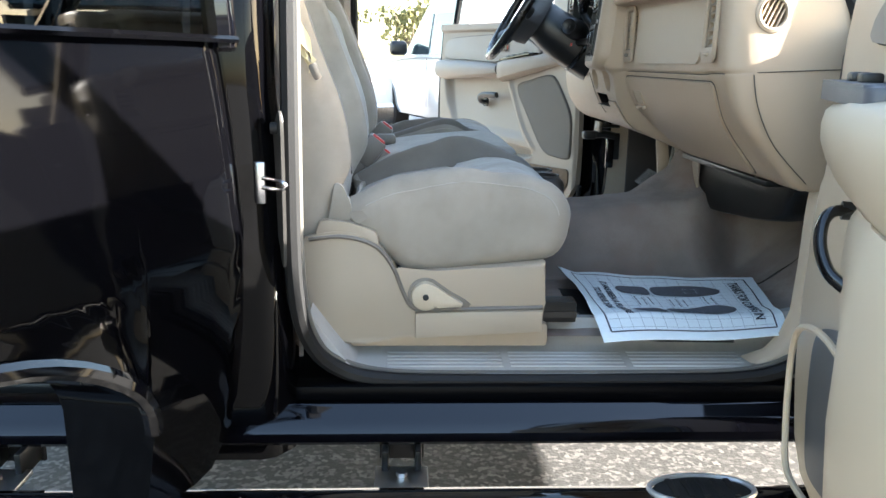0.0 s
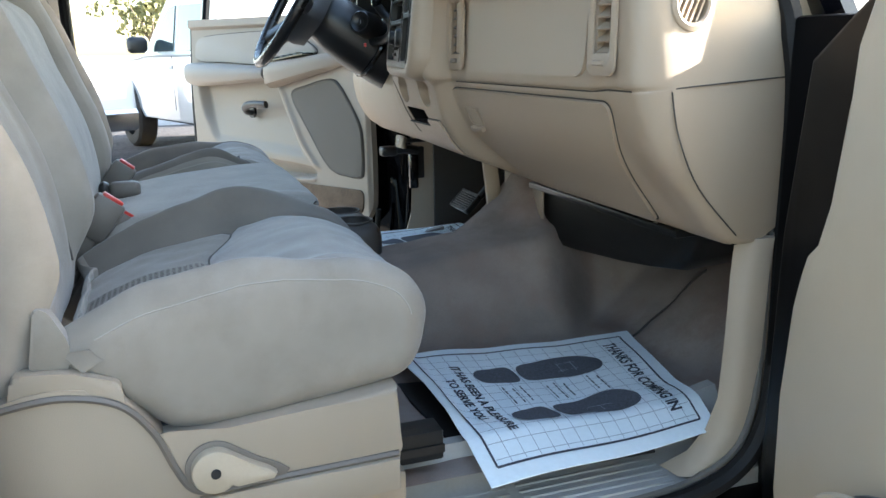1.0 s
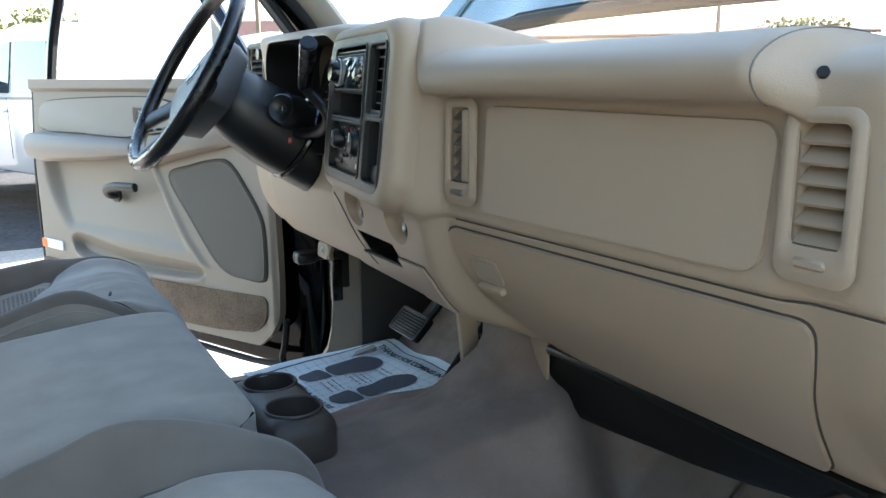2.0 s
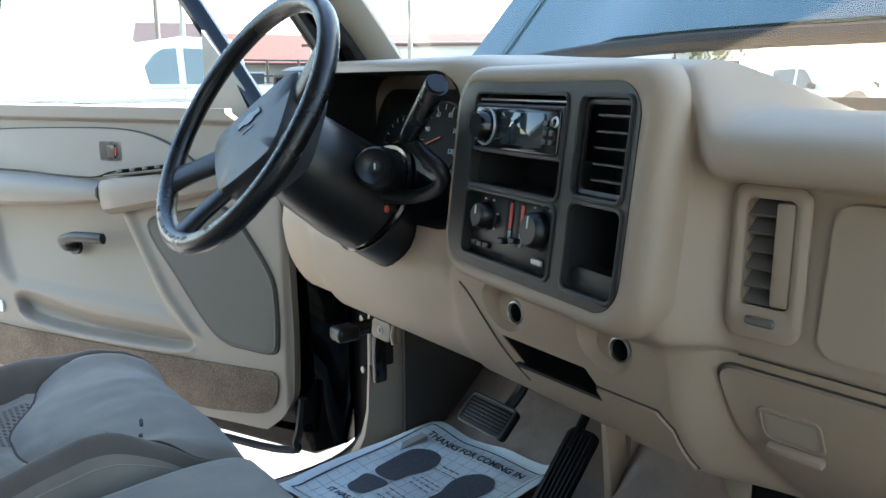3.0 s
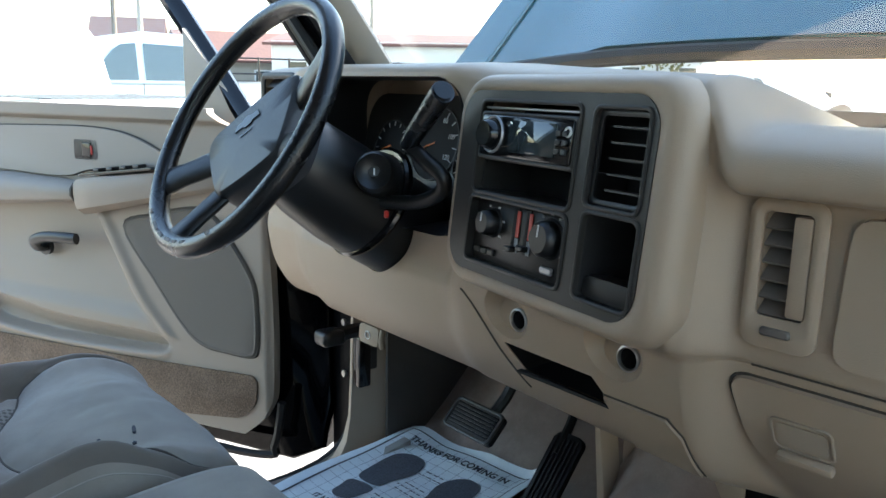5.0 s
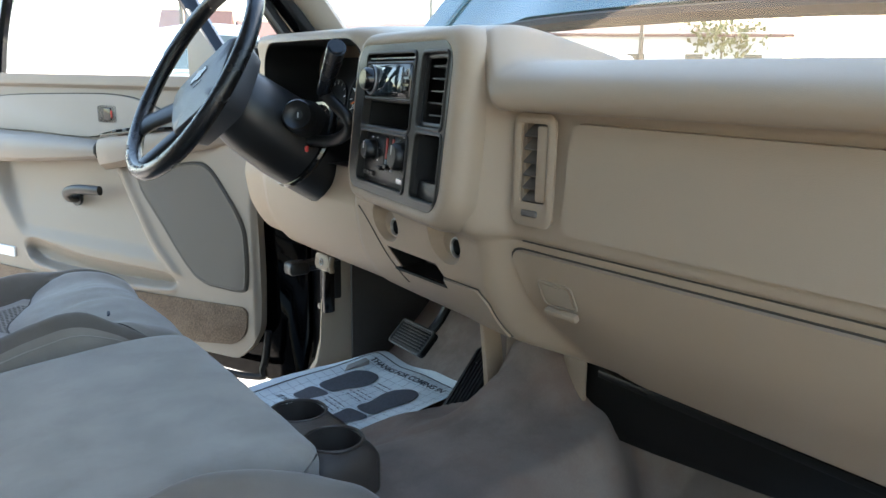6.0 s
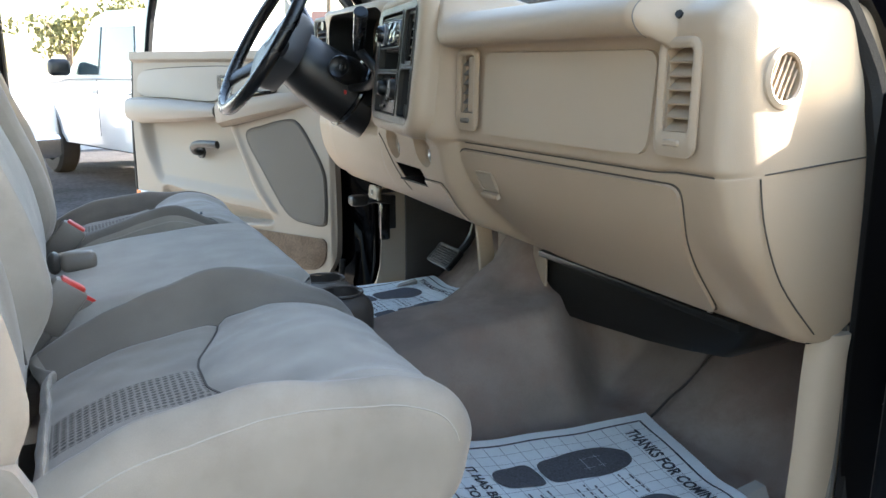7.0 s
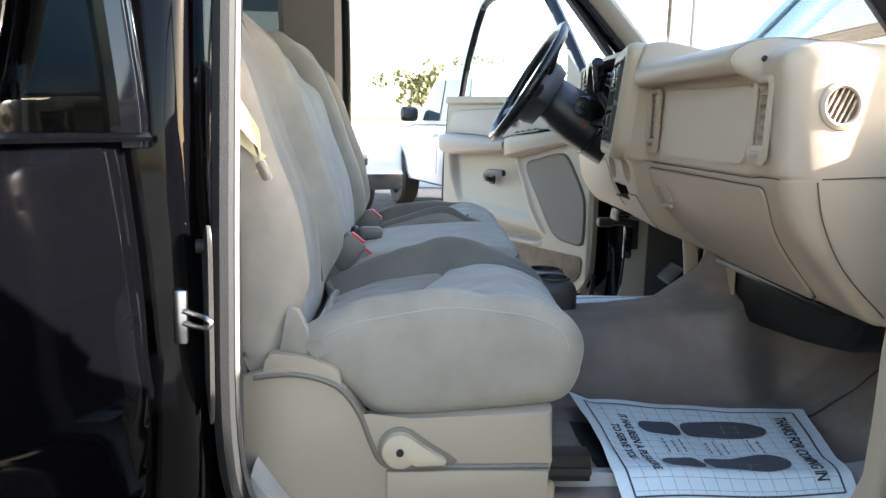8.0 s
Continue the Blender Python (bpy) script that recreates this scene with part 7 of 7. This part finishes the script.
# ---- paper floor mats ----
def paper_mat(name, corners, L, W, label):
    """A printed paper mat. corners: rear +y, front +y, front -y, rear -y; a runs forward, b towards -y."""
    c0, c1, c2, c3 = [Vector((x, y, 0)) for x, y in corners]
    o = corners[0]
    t = thing(name, (o[0] + 0.2, o[1] - 0.2, 0.6), label, "floor mat", "paper floor mats")

    def at(a, b, lift):
        p = c0.lerp(c1, a / L).lerp(c3.lerp(c2, a / L), b / W)
        f = floor_z(max(-0.9, min(1.1, p.x)), max(-0.70, min(0.70, p.y)))
        z = max(0.604, min(f, 0.75)) + 0.010 + 0.006 * noise.noise((a * 9, b * 9, o[1])) + 0.004 * math.sin(a * 14 + b * 6)
        z += 0.022 * smooth01((0.05 - a) / 0.06) + 0.016 * smooth01((b - W + 0.045) / 0.045) * smooth01((a - 0.1) / 0.2)
        k = smooth01((abs(p.y) - 0.60) / 0.09)
        z = z * (1 - k) + (0.626 - 0.30 * max(0.0, abs(p.y) - 0.70) + 0.003 * math.sin(a * 16)) * k
        p.z = z + lift
        return p

    def sheet(poly_fn, na, nb, a0, a1, b0, b1, lift, thick):
        bm = bmesh.new()
        top = [[bm.verts.new(at(a0 + (a1 - a0) * i / na, b0 + (b1 - b0) * j / nb, lift)) for j in range(nb + 1)] for i in range(na + 1)]
        bot = [[bm.verts.new(at(a0 + (a1 - a0) * i / na, b0 + (b1 - b0) * j / nb, lift - thick)) for j in range(nb + 1)] for i in range(na + 1)]
        for i in range(na):
            for j in range(nb):
                bm.faces.new((top[i][j], top[i + 1][j], top[i + 1][j + 1], top[i][j + 1]))
                bm.faces.new((bot[i][j], bot[i][j + 1], bot[i + 1][j + 1], bot[i + 1][j]))
        for i in range(na):
            bm.faces.new((top[i][0], bot[i][0], bot[i + 1][0], top[i + 1][0]))
            bm.faces.new((top[i][nb], top[i + 1][nb], bot[i + 1][nb], bot[i][nb]))
        for j in range(nb):
            bm.faces.new((top[0][j], top[0][j + 1], bot[0][j + 1], bot[0][j]))
            bm.faces.new((top[na][j], bot[na][j], bot[na][j + 1], top[na][j + 1]))
        bmesh.ops.recalc_face_normals(bm, faces=bm.faces[:])
        return bm
    base = part("sheet", sheet(None, 60, 70, 0, L, 0, W, 0, 0.0015), PAPER, t, "white paper sheet", 60)

    def wrap(bm, lift):
        for v in bm.verts:
            v.co = at(v.co.x, v.co.y, lift + v.co.z)
        return bm

    def line(a0, b0, a1, b1, w, material, nm, lift=0.0012):
        n = 26
        bm = bmesh.new()
        da, db = a1 - a0, b1 - b0
        ln = math.hypot(da, db)
        pa, pb = -db / ln * w / 2, da / ln * w / 2
        for i in range(n):
            f, g = i / n, (i + 1) / n
            bm.faces.new([bm.verts.new((a0 + da * q + s * pa, b0 + db * q + s * pb, 0)) for q, s in ((f, -1), (g, -1), (g, 1), (f, 1))])
        bmesh.ops.remove_doubles(bm, verts=bm.verts[:], dist=1e-5)
        return part(nm, wrap(bm, lift), material, base, "", 60)
    k = 1
    while k * 0.028 < L - 0.03:
        line(k * 0.028, 0.03, k * 0.028, W - 0.03, 0.0011, INKLIGHT, "grid_line", 0.0008)
        k += 1
    k = 1
    while k * 0.028 < W - 0.02:
        line(0.03, k * 0.028, L - 0.03, k * 0.028, 0.0011, INKLIGHT, "grid_line", 0.0008)
        k += 1
    i = 0.026
    for a0, b0, a1, b1 in ((i, i, L - i, i), (L - i, i, L - i, W - i), (L - i, W - i, i, W - i), (i, W - i, i, i)):
        line(a0, b0, a1, b1, 0.004, INK, "border")

    def blob(pts, nm):
        poly = [(p.x, p.y) for p in spline([Vector((a, b, 0)) for a, b in pts], 40, True)]
        bm = bmesh.new()
        bm.faces.new([bm.verts.new((a, b, 0)) for a, b in poly])
        for q in range(1, 12):
            a = min(p[0] for p in poly) + 0.015 * q
            bmesh.ops.bisect_plane(bm, geom=bm.verts[:] + bm.edges[:] + bm.faces[:], plane_co=(a, 0, 0), plane_no=(1, 0, 0))
        return part(nm, wrap(bm, 0.0016), INKDOT, base, "", 60)
    for b, s in ((W * 0.30, 1), (W * 0.70, -1)):
        blob([(0.203, b - 0.028), (0.25, b - 0.037 - 0.004 * s), (0.30, b - 0.046), (0.34, b - 0.040), (0.366, b - 0.010), (0.356, b + 0.026), (0.31, b + 0.042), (0.25, b + 0.033), (0.203, b + 0.027)], "sole_print")
        blob([(0.112, b), (0.122, b - 0.024), (0.15, b - 0.031), (0.186, b - 0.030), (0.190, b + 0.028), (0.15, b + 0.030), (0.122, b + 0.024)], "heel_print")
    rng = random.Random(5)
    for r in range(8):
        a = 0.145 + 0.017 * r + 0.034 * (r // 3)
        b = W * (0.415 + 0.02 * (r % 2))
        while b < W * 0.56:
            w = rng.uniform(0.006, 0.016)
            line(a, b, a, min(b + w, W * 0.58), 0.0032, INK, "print_bar")
            b += w + 0.004
    TM = lambda a, b: Matrix(((0, 1, 0, a), (1, 0, 0, b), (0, 0, 1, 0), (0, 0, 0, 1)))
    tb = text_bm("THANKS FOR COMING IN", 0.0275, Matrix.Identity(4), 0.0001, 0.0007)
    w = max(v.co.x for v in tb.verts) - min(v.co.x for v in tb.verts)
    sc = (W - 0.11) / w
    bmesh.ops.transform(tb, matrix=TM(L - 0.062, W / 2) @ Matrix.Diagonal((sc, 1.25 * sc, 1, 1)), verts=tb.verts[:])
    part("headline", wrap(tb, 0.0016), INK, base, "", 0)
    for words, a, size in (("IT HAS BEEN A PLEASURE", 0.088, 0.62), ("TO SERVE YOU", 0.060, 0.36)):
        tb = text_bm(words, 0.02, Matrix.Identity(4), 0.0001, 0.0005)
        w = max(v.co.x for v in tb.verts) - min(v.co.x for v in tb.verts)
        sc = W * size / w
        bmesh.ops.transform(tb, matrix=TM(a, W / 2) @ Matrix.Diagonal((sc, sc, 1, 1)), verts=tb.verts[:])
        part("printed_line", wrap(tb, 0.0016), INK, base, "", 0)
    return t


paper_mat("paper_floor_mat", ((0.345, -0.325), (0.832, -0.358), (0.735, -0.770), (0.353, -0.790)), 0.470, 0.43, "white printed paper floor mat with shoe prints")
paper_mat("paper_floor_mat", ((0.455, 0.655), (0.866, 0.736), (0.915, 0.372), (0.50, 0.300)), 0.47, 0.38, "white printed paper mat on the driver side floor")
under = thing("rubber_floor_mat", (0.5, -0.53, 0.6), "dark rubber mat under the paper", "floor mat")
bm = bmesh.new()
pl = [(0.33, -0.40), (0.345, -0.62), (0.40, -0.735), (0.47, -0.77), (0.62, -0.775), (0.60, -0.45)]
part("mat", slab(pl, 0.006, Matrix.Translation((0, 0, 0.592)), 0.002), RUBBER, under)


# ---- parked trucks and the street beyond ----
def parked_truck(name, m, paint, label, crew=1.0):
    """A pickup with its nose towards local -x, sides at y +-0.95; m places its front axle on the ground."""
    t = new(name)
    t.empty_display_size = 0.5
    t.matrix_basis = m
    tagged(t, label, "truck", "parked trucks")

    def lp(nm, bm, mt, parent=None, lab="", sm=35):
        ob = part(nm, bm, mt, None, lab, sm)
        ob.parent = parent or t
        return ob
    body = [(-0.95, 0.45), (-1.0, 0.62), (-0.98, 0.92), (-0.90, 1.02), (-0.2, 1.10), (0.55, 1.13), (0.75, 1.16), (2.2 + crew, 1.17), (2.22 + crew, 1.20), (4.05 + crew, 1.22), (4.12 + crew, 1.15), (4.12 + crew, 0.62), (4.0 + crew, 0.55), (3.85 + crew, 0.52)]
    for cx in (3.4 + crew, 0.0):
        body += [(cx + 0.47 * math.cos(radians(a)), 0.40 + 0.47 * math.sin(radians(a))) for a in range(15, 166, 15)]
        if cx:
            body += [(2.7 + crew, 0.42), (0.6, 0.42)]
    sec = []
    for y, ins in ((-0.96, 0.03), (-0.98, 0.0), (0.98, 0.0), (0.96, 0.03)):
        sec.append([Vector((x, y, z - (ins if z > 1.0 else 0))) for x, z in body])
    bd = lp("body", loft(sec), paint, None, "", 30)
    cabp = [(0.62, 1.13), (1.15, 1.62), (1.35, 1.80), (1.7, 1.86), (2.0 + crew, 1.84), (2.12 + crew, 1.72), (2.22 + crew, 1.17)]
    lp("cab", loft([[Vector((x, y * (1 - 0.16 * (z - 1.13)), z)) for x, z in cabp] for y in (-0.94, -0.93, 0.93, 0.94)]), paint)
    for sg in (-1, 1):
        for pts in ([(0.95, 1.20), (1.30, 1.60), (1.42, 1.68), (1.62, 1.70), (1.62, 1.20)], [(1.72, 1.20), (1.72, 1.70), (1.95 + crew * 0.85, 1.68), (2.02 + crew * 0.9, 1.20)]):
            w = lp("side_window", loft([[Vector((x, sg * (0.945 + o) * (1 - 0.16 * (z - 1.13)), z)) for x, z in pts] for o in (0.0, 0.012)]), DARKGLASS, None, "dark side window", 20)
        lp("mirror", box(0.92, sg * 1.10, 1.28, 0.13, 0.24, 0.19, 0.06, 4), DARKPLASTIC, None, "black door mirror")
        lp("sill_shadow", box(1.7 + crew / 2, sg * 0.94, 0.50, 2.0 + crew, 0.03, 0.10, 0.01), DARKPLASTIC)
        for dx in (1.67, 2.1 + crew):
            lp("door_gap", box(dx, sg * 0.982, 0.85, 0.008, 0.004, 0.6), DARKVOID, bd)
        for dx in (1.5, 1.9 + crew):
            lp("door_handle", box(dx, sg * 0.99, 1.02, 0.16, 0.02, 0.035, 0.008), CHROME, bd)
        for cx in (0.0, 3.4 + crew):
            mw = Matrix.Translation((cx, sg * 0.86, 0.38)) @ pose(0, 0, 0, 90 * sg)
            wh = lp("wheel", lathe([(0.22, -0.12), (0.34, -0.12), (0.375, -0.09), (0.38, 0.0), (0.375, 0.09), (0.34, 0.12), (0.23, 0.11)], mw, 28), TYRE, None, "black tyre")
            lp("rim", lathe([(0.0001, 0.085), (0.08, 0.085), (0.12, 0.06), (0.20, 0.07), (0.235, 0.11)], mw, 24), BEZELM, wh)
    lp("bumper", loft([[Vector((-1.03 + dx, y, z)) for z, dx in ((0.42, 0.05), (0.45, 0.0), (0.60, -0.02), (0.64, 0.02), (0.60, 0.12), (0.44, 0.12))] for y in (-0.97, -0.5, 0.5, 0.97)]), CHROME, None, "chrome front bumper")
    lp("grille", box(-0.99, 0, 0.80, 0.06, 1.1, 0.22, 0.02), DARKPLASTIC)
    for sg in (-1, 1):
        lp("headlight", box(-0.955, sg * 0.74, 0.82, 0.08, 0.34, 0.20, 0.03), REFLECTW, None, "clear headlight")
    lp("tailgate_cap", box(4.08 + crew, 0, 1.19, 0.08, 1.8, 0.06, 0.01), paint, bd)
    lp("bed_floor_shadow", box(3.1 + crew, 0, 1.222, 1.6, 1.6, 0.006), DARKVOID, bd)
    lp("underside", box(1.6 + crew / 2, 0, 0.42, 4.2 + crew, 1.5, 0.12), DARKVOID)
    return t


parked_truck("parked_pickup", Matrix.Translation((0.60, 10.0, 0)) @ pose(0, 0, 0, 0, 0, -71), WHITEPAINT, "white crew-cab pickup parked across the lot", 0.6)
parked_truck("parked_pickup", Matrix.Translation((-1.54, 7.6, 0)) @ pose(0, 0, 0, 0, 0, 120), WHITEPAINT, "white pickup with chrome bumper, its nose towards the open door", 0.6)
parked_truck("parked_pickup", Matrix.Translation((2.40, 13.4, 0)) @ Matrix.Diagonal((1.13, 1.13, 1.13, 1)), SILVERPAINT, "pale silver four-door pickup parked further off", 0.45)
parked_truck("parked_pickup", Matrix.Translation((14.5, 12.5, 0)) @ pose(0, 0, 0, 0, 0, 75), WHITEPAINT, "white pickup parked ahead of the open hood", 0.6)
parked_truck("parked_pickup", Matrix.Translation((20.5, 9.5, 0)) @ pose(0, 0, 0, 0, 0, 75), WHITEPAINT, "white pickup parked in the row ahead", 0.6)


def house(name, m, L, W, H, roof, wall, label, wins=4):
    t = new(name)
    t.matrix_basis = m
    t.empty_display_size = 0.5
    tagged(t, label, "house")

    def lp(nm, bm, mt, parent=None, sm=0):
        ob = part(nm, bm, mt, None, "", sm)
        ob.parent = parent or t
        return ob
    w = lp("wall", box(0, 0, H / 2, L, W, H), wall)
    lp("roof", loft([[Vector((x, y, z)) for y, z in ((-W / 2 - 0.4, H - 0.1), (0, H + roof), (W / 2 + 0.4, H - 0.1), (W / 2 + 0.4, H - 0.25), (0, H + roof - 0.15), (-W / 2 - 0.4, H - 0.25))] for x in (-L / 2 - 0.4, L / 2 + 0.4)]), ROOFM)
    for k in range(wins):
        x = -L / 2 + L * (k + 0.5) / wins
        wi = lp("window", box(x, -W / 2 - 0.03, H * 0.55, 1.1, 0.06, 1.2, 0.01), WHITEPAINT)
        lp("pane", box(x, -W / 2 - 0.07, H * 0.55, 0.9, 0.02, 1.0), DARKGLASS, wi)
    lp("door", box(-L / 2 + L * 0.5 + 1.0, -W / 2 - 0.03, 1.05, 0.95, 0.06, 2.1, 0.01), DARKTRIM)
    return t


house("house", Matrix.Translation((22.8, 69, 0)) @ pose(0, 0, 0, 0, 0, -24), 5.0, 5.5, 4.5, 1.9, WALLCREAM, "low cream house with a brown gable roof")
house("house", Matrix.Translation((26.5, 52, 0)) @ pose(0, 0, 0, 0, 0, -10), 12, 8, 2.8, 1.9, WALLCREAM, "low cream house behind the fence")
house("long_building", Matrix.Translation((33.0, 36, 0)) @ pose(0, 0, 0, 0, 0, -42), 24, 9, 3.6, 0.7, WHITEPAINT, "long white shop building with small windows", 8)


def tree(x, y, h, r, seed, n=900):
    rng = random.Random(seed)
    t = thing("tree", (x, y, 0), "broad olive-green street tree", "tree", "street trees")
    bmt = tube(spline([(x, y, 0), (x + 0.1, y, h * 0.25), (x - 0.1, y + 0.1, h * 0.45), (x, y, h * 0.7)], 12), 0.05 * h * 0.6, 8, taper=lambda f: 1 - 0.7 * f)
    for k in range(6):
        a = 2 * math.pi * k / 6 + rng.random()
        z0 = h * rng.uniform(0.3, 0.5)
        tube(spline([(x, y, z0), (x + r * 0.4 * math.cos(a), y + r * 0.4 * math.sin(a), z0 + h * 0.15), (x + r * 0.75 * math.cos(a), y + r * 0.75 * math.sin(a), z0 + h * 0.32)], 8), 0.018 * h, 6, bmt, taper=lambda f: 1 - 0.75 * f)
    part("trunk", bmt, BARK, t)
    bm = bmesh.new()
    clumps = [(rng.gauss(0, 0.42), rng.gauss(0, 0.42), rng.uniform(-0.35, 0.42), rng.uniform(0.22, 0.42)) for _ in range(26)]
    for _ in range(n):
        cx, cy, cz, cr = rng.choice(clumps)
        v = Vector((rng.gauss(0, 1), rng.gauss(0, 1), rng.gauss(0, 1))).normalized() * cr * rng.uniform(0.6, 1.05)
        p = Vector((x + r * (cx + v.x), y + r * (cy + v.y), h * 0.66 + r * (cz + v.z) * 0.8))
        s = r * rng.uniform(0.045, 0.09)
        e = Euler((rng.uniform(0, 6.3), rng.uniform(0, 6.3), rng.uniform(0, 6.3))).to_matrix()
        bm.faces.new([bm.verts.new(p + e @ Vector((a * s, b * s * 0.7, c * s * 0.3))) for a, b, c in ((-1, 0, 0), (0, -1, 0.6), (1, 0, 0), (0, 1, 0.6))])
    part("crown", bm, LEAF, t, "", 0)


for k, (x, y, h, r) in enumerate(((0.2, 34, 3.9, 1.7), (2.8, 40, 5.0, 2.2), (37, 27, 4.6, 2.2))):
    tree(x, y, h, r, 20 + k)

# utility poles and a fence along the street
for k, (x, y) in enumerate(((12.4, 36), (11.3, 36), (22.5, 33), (33, 29))):
    p = thing("utility_pole", (x, y, 0), "pale wooden utility pole", "pole", "utility poles")
    part("pole", tube([(x, y, 0), (x, y, 9.0)], 0.13, 10, taper=lambda f: 1 - 0.3 * f), BARK if k % 2 else WALLCREAM, p)
    part("crossarm", box(x, y, 8.4, 2.0, 0.1, 0.12, 0.01), BARK, p)
fence = thing("fence", (12, 33, 0), "dark chain-link fence along the street", "fence")
for k in range(24):
    part("post", tube([(2 + 1.4 * k, 33 - 0.1 * k, 0), (2 + 1.4 * k, 33 - 0.1 * k, 2.4)], 0.05, 6), DARKPLASTIC, fence)
for z in (0.3, 1.0, 1.7, 2.35):
    part("rail", tube([(2, 33, z), (2 + 1.4 * 23, 33 - 2.3, z)], 0.04, 6), DARKPLASTIC, fence)
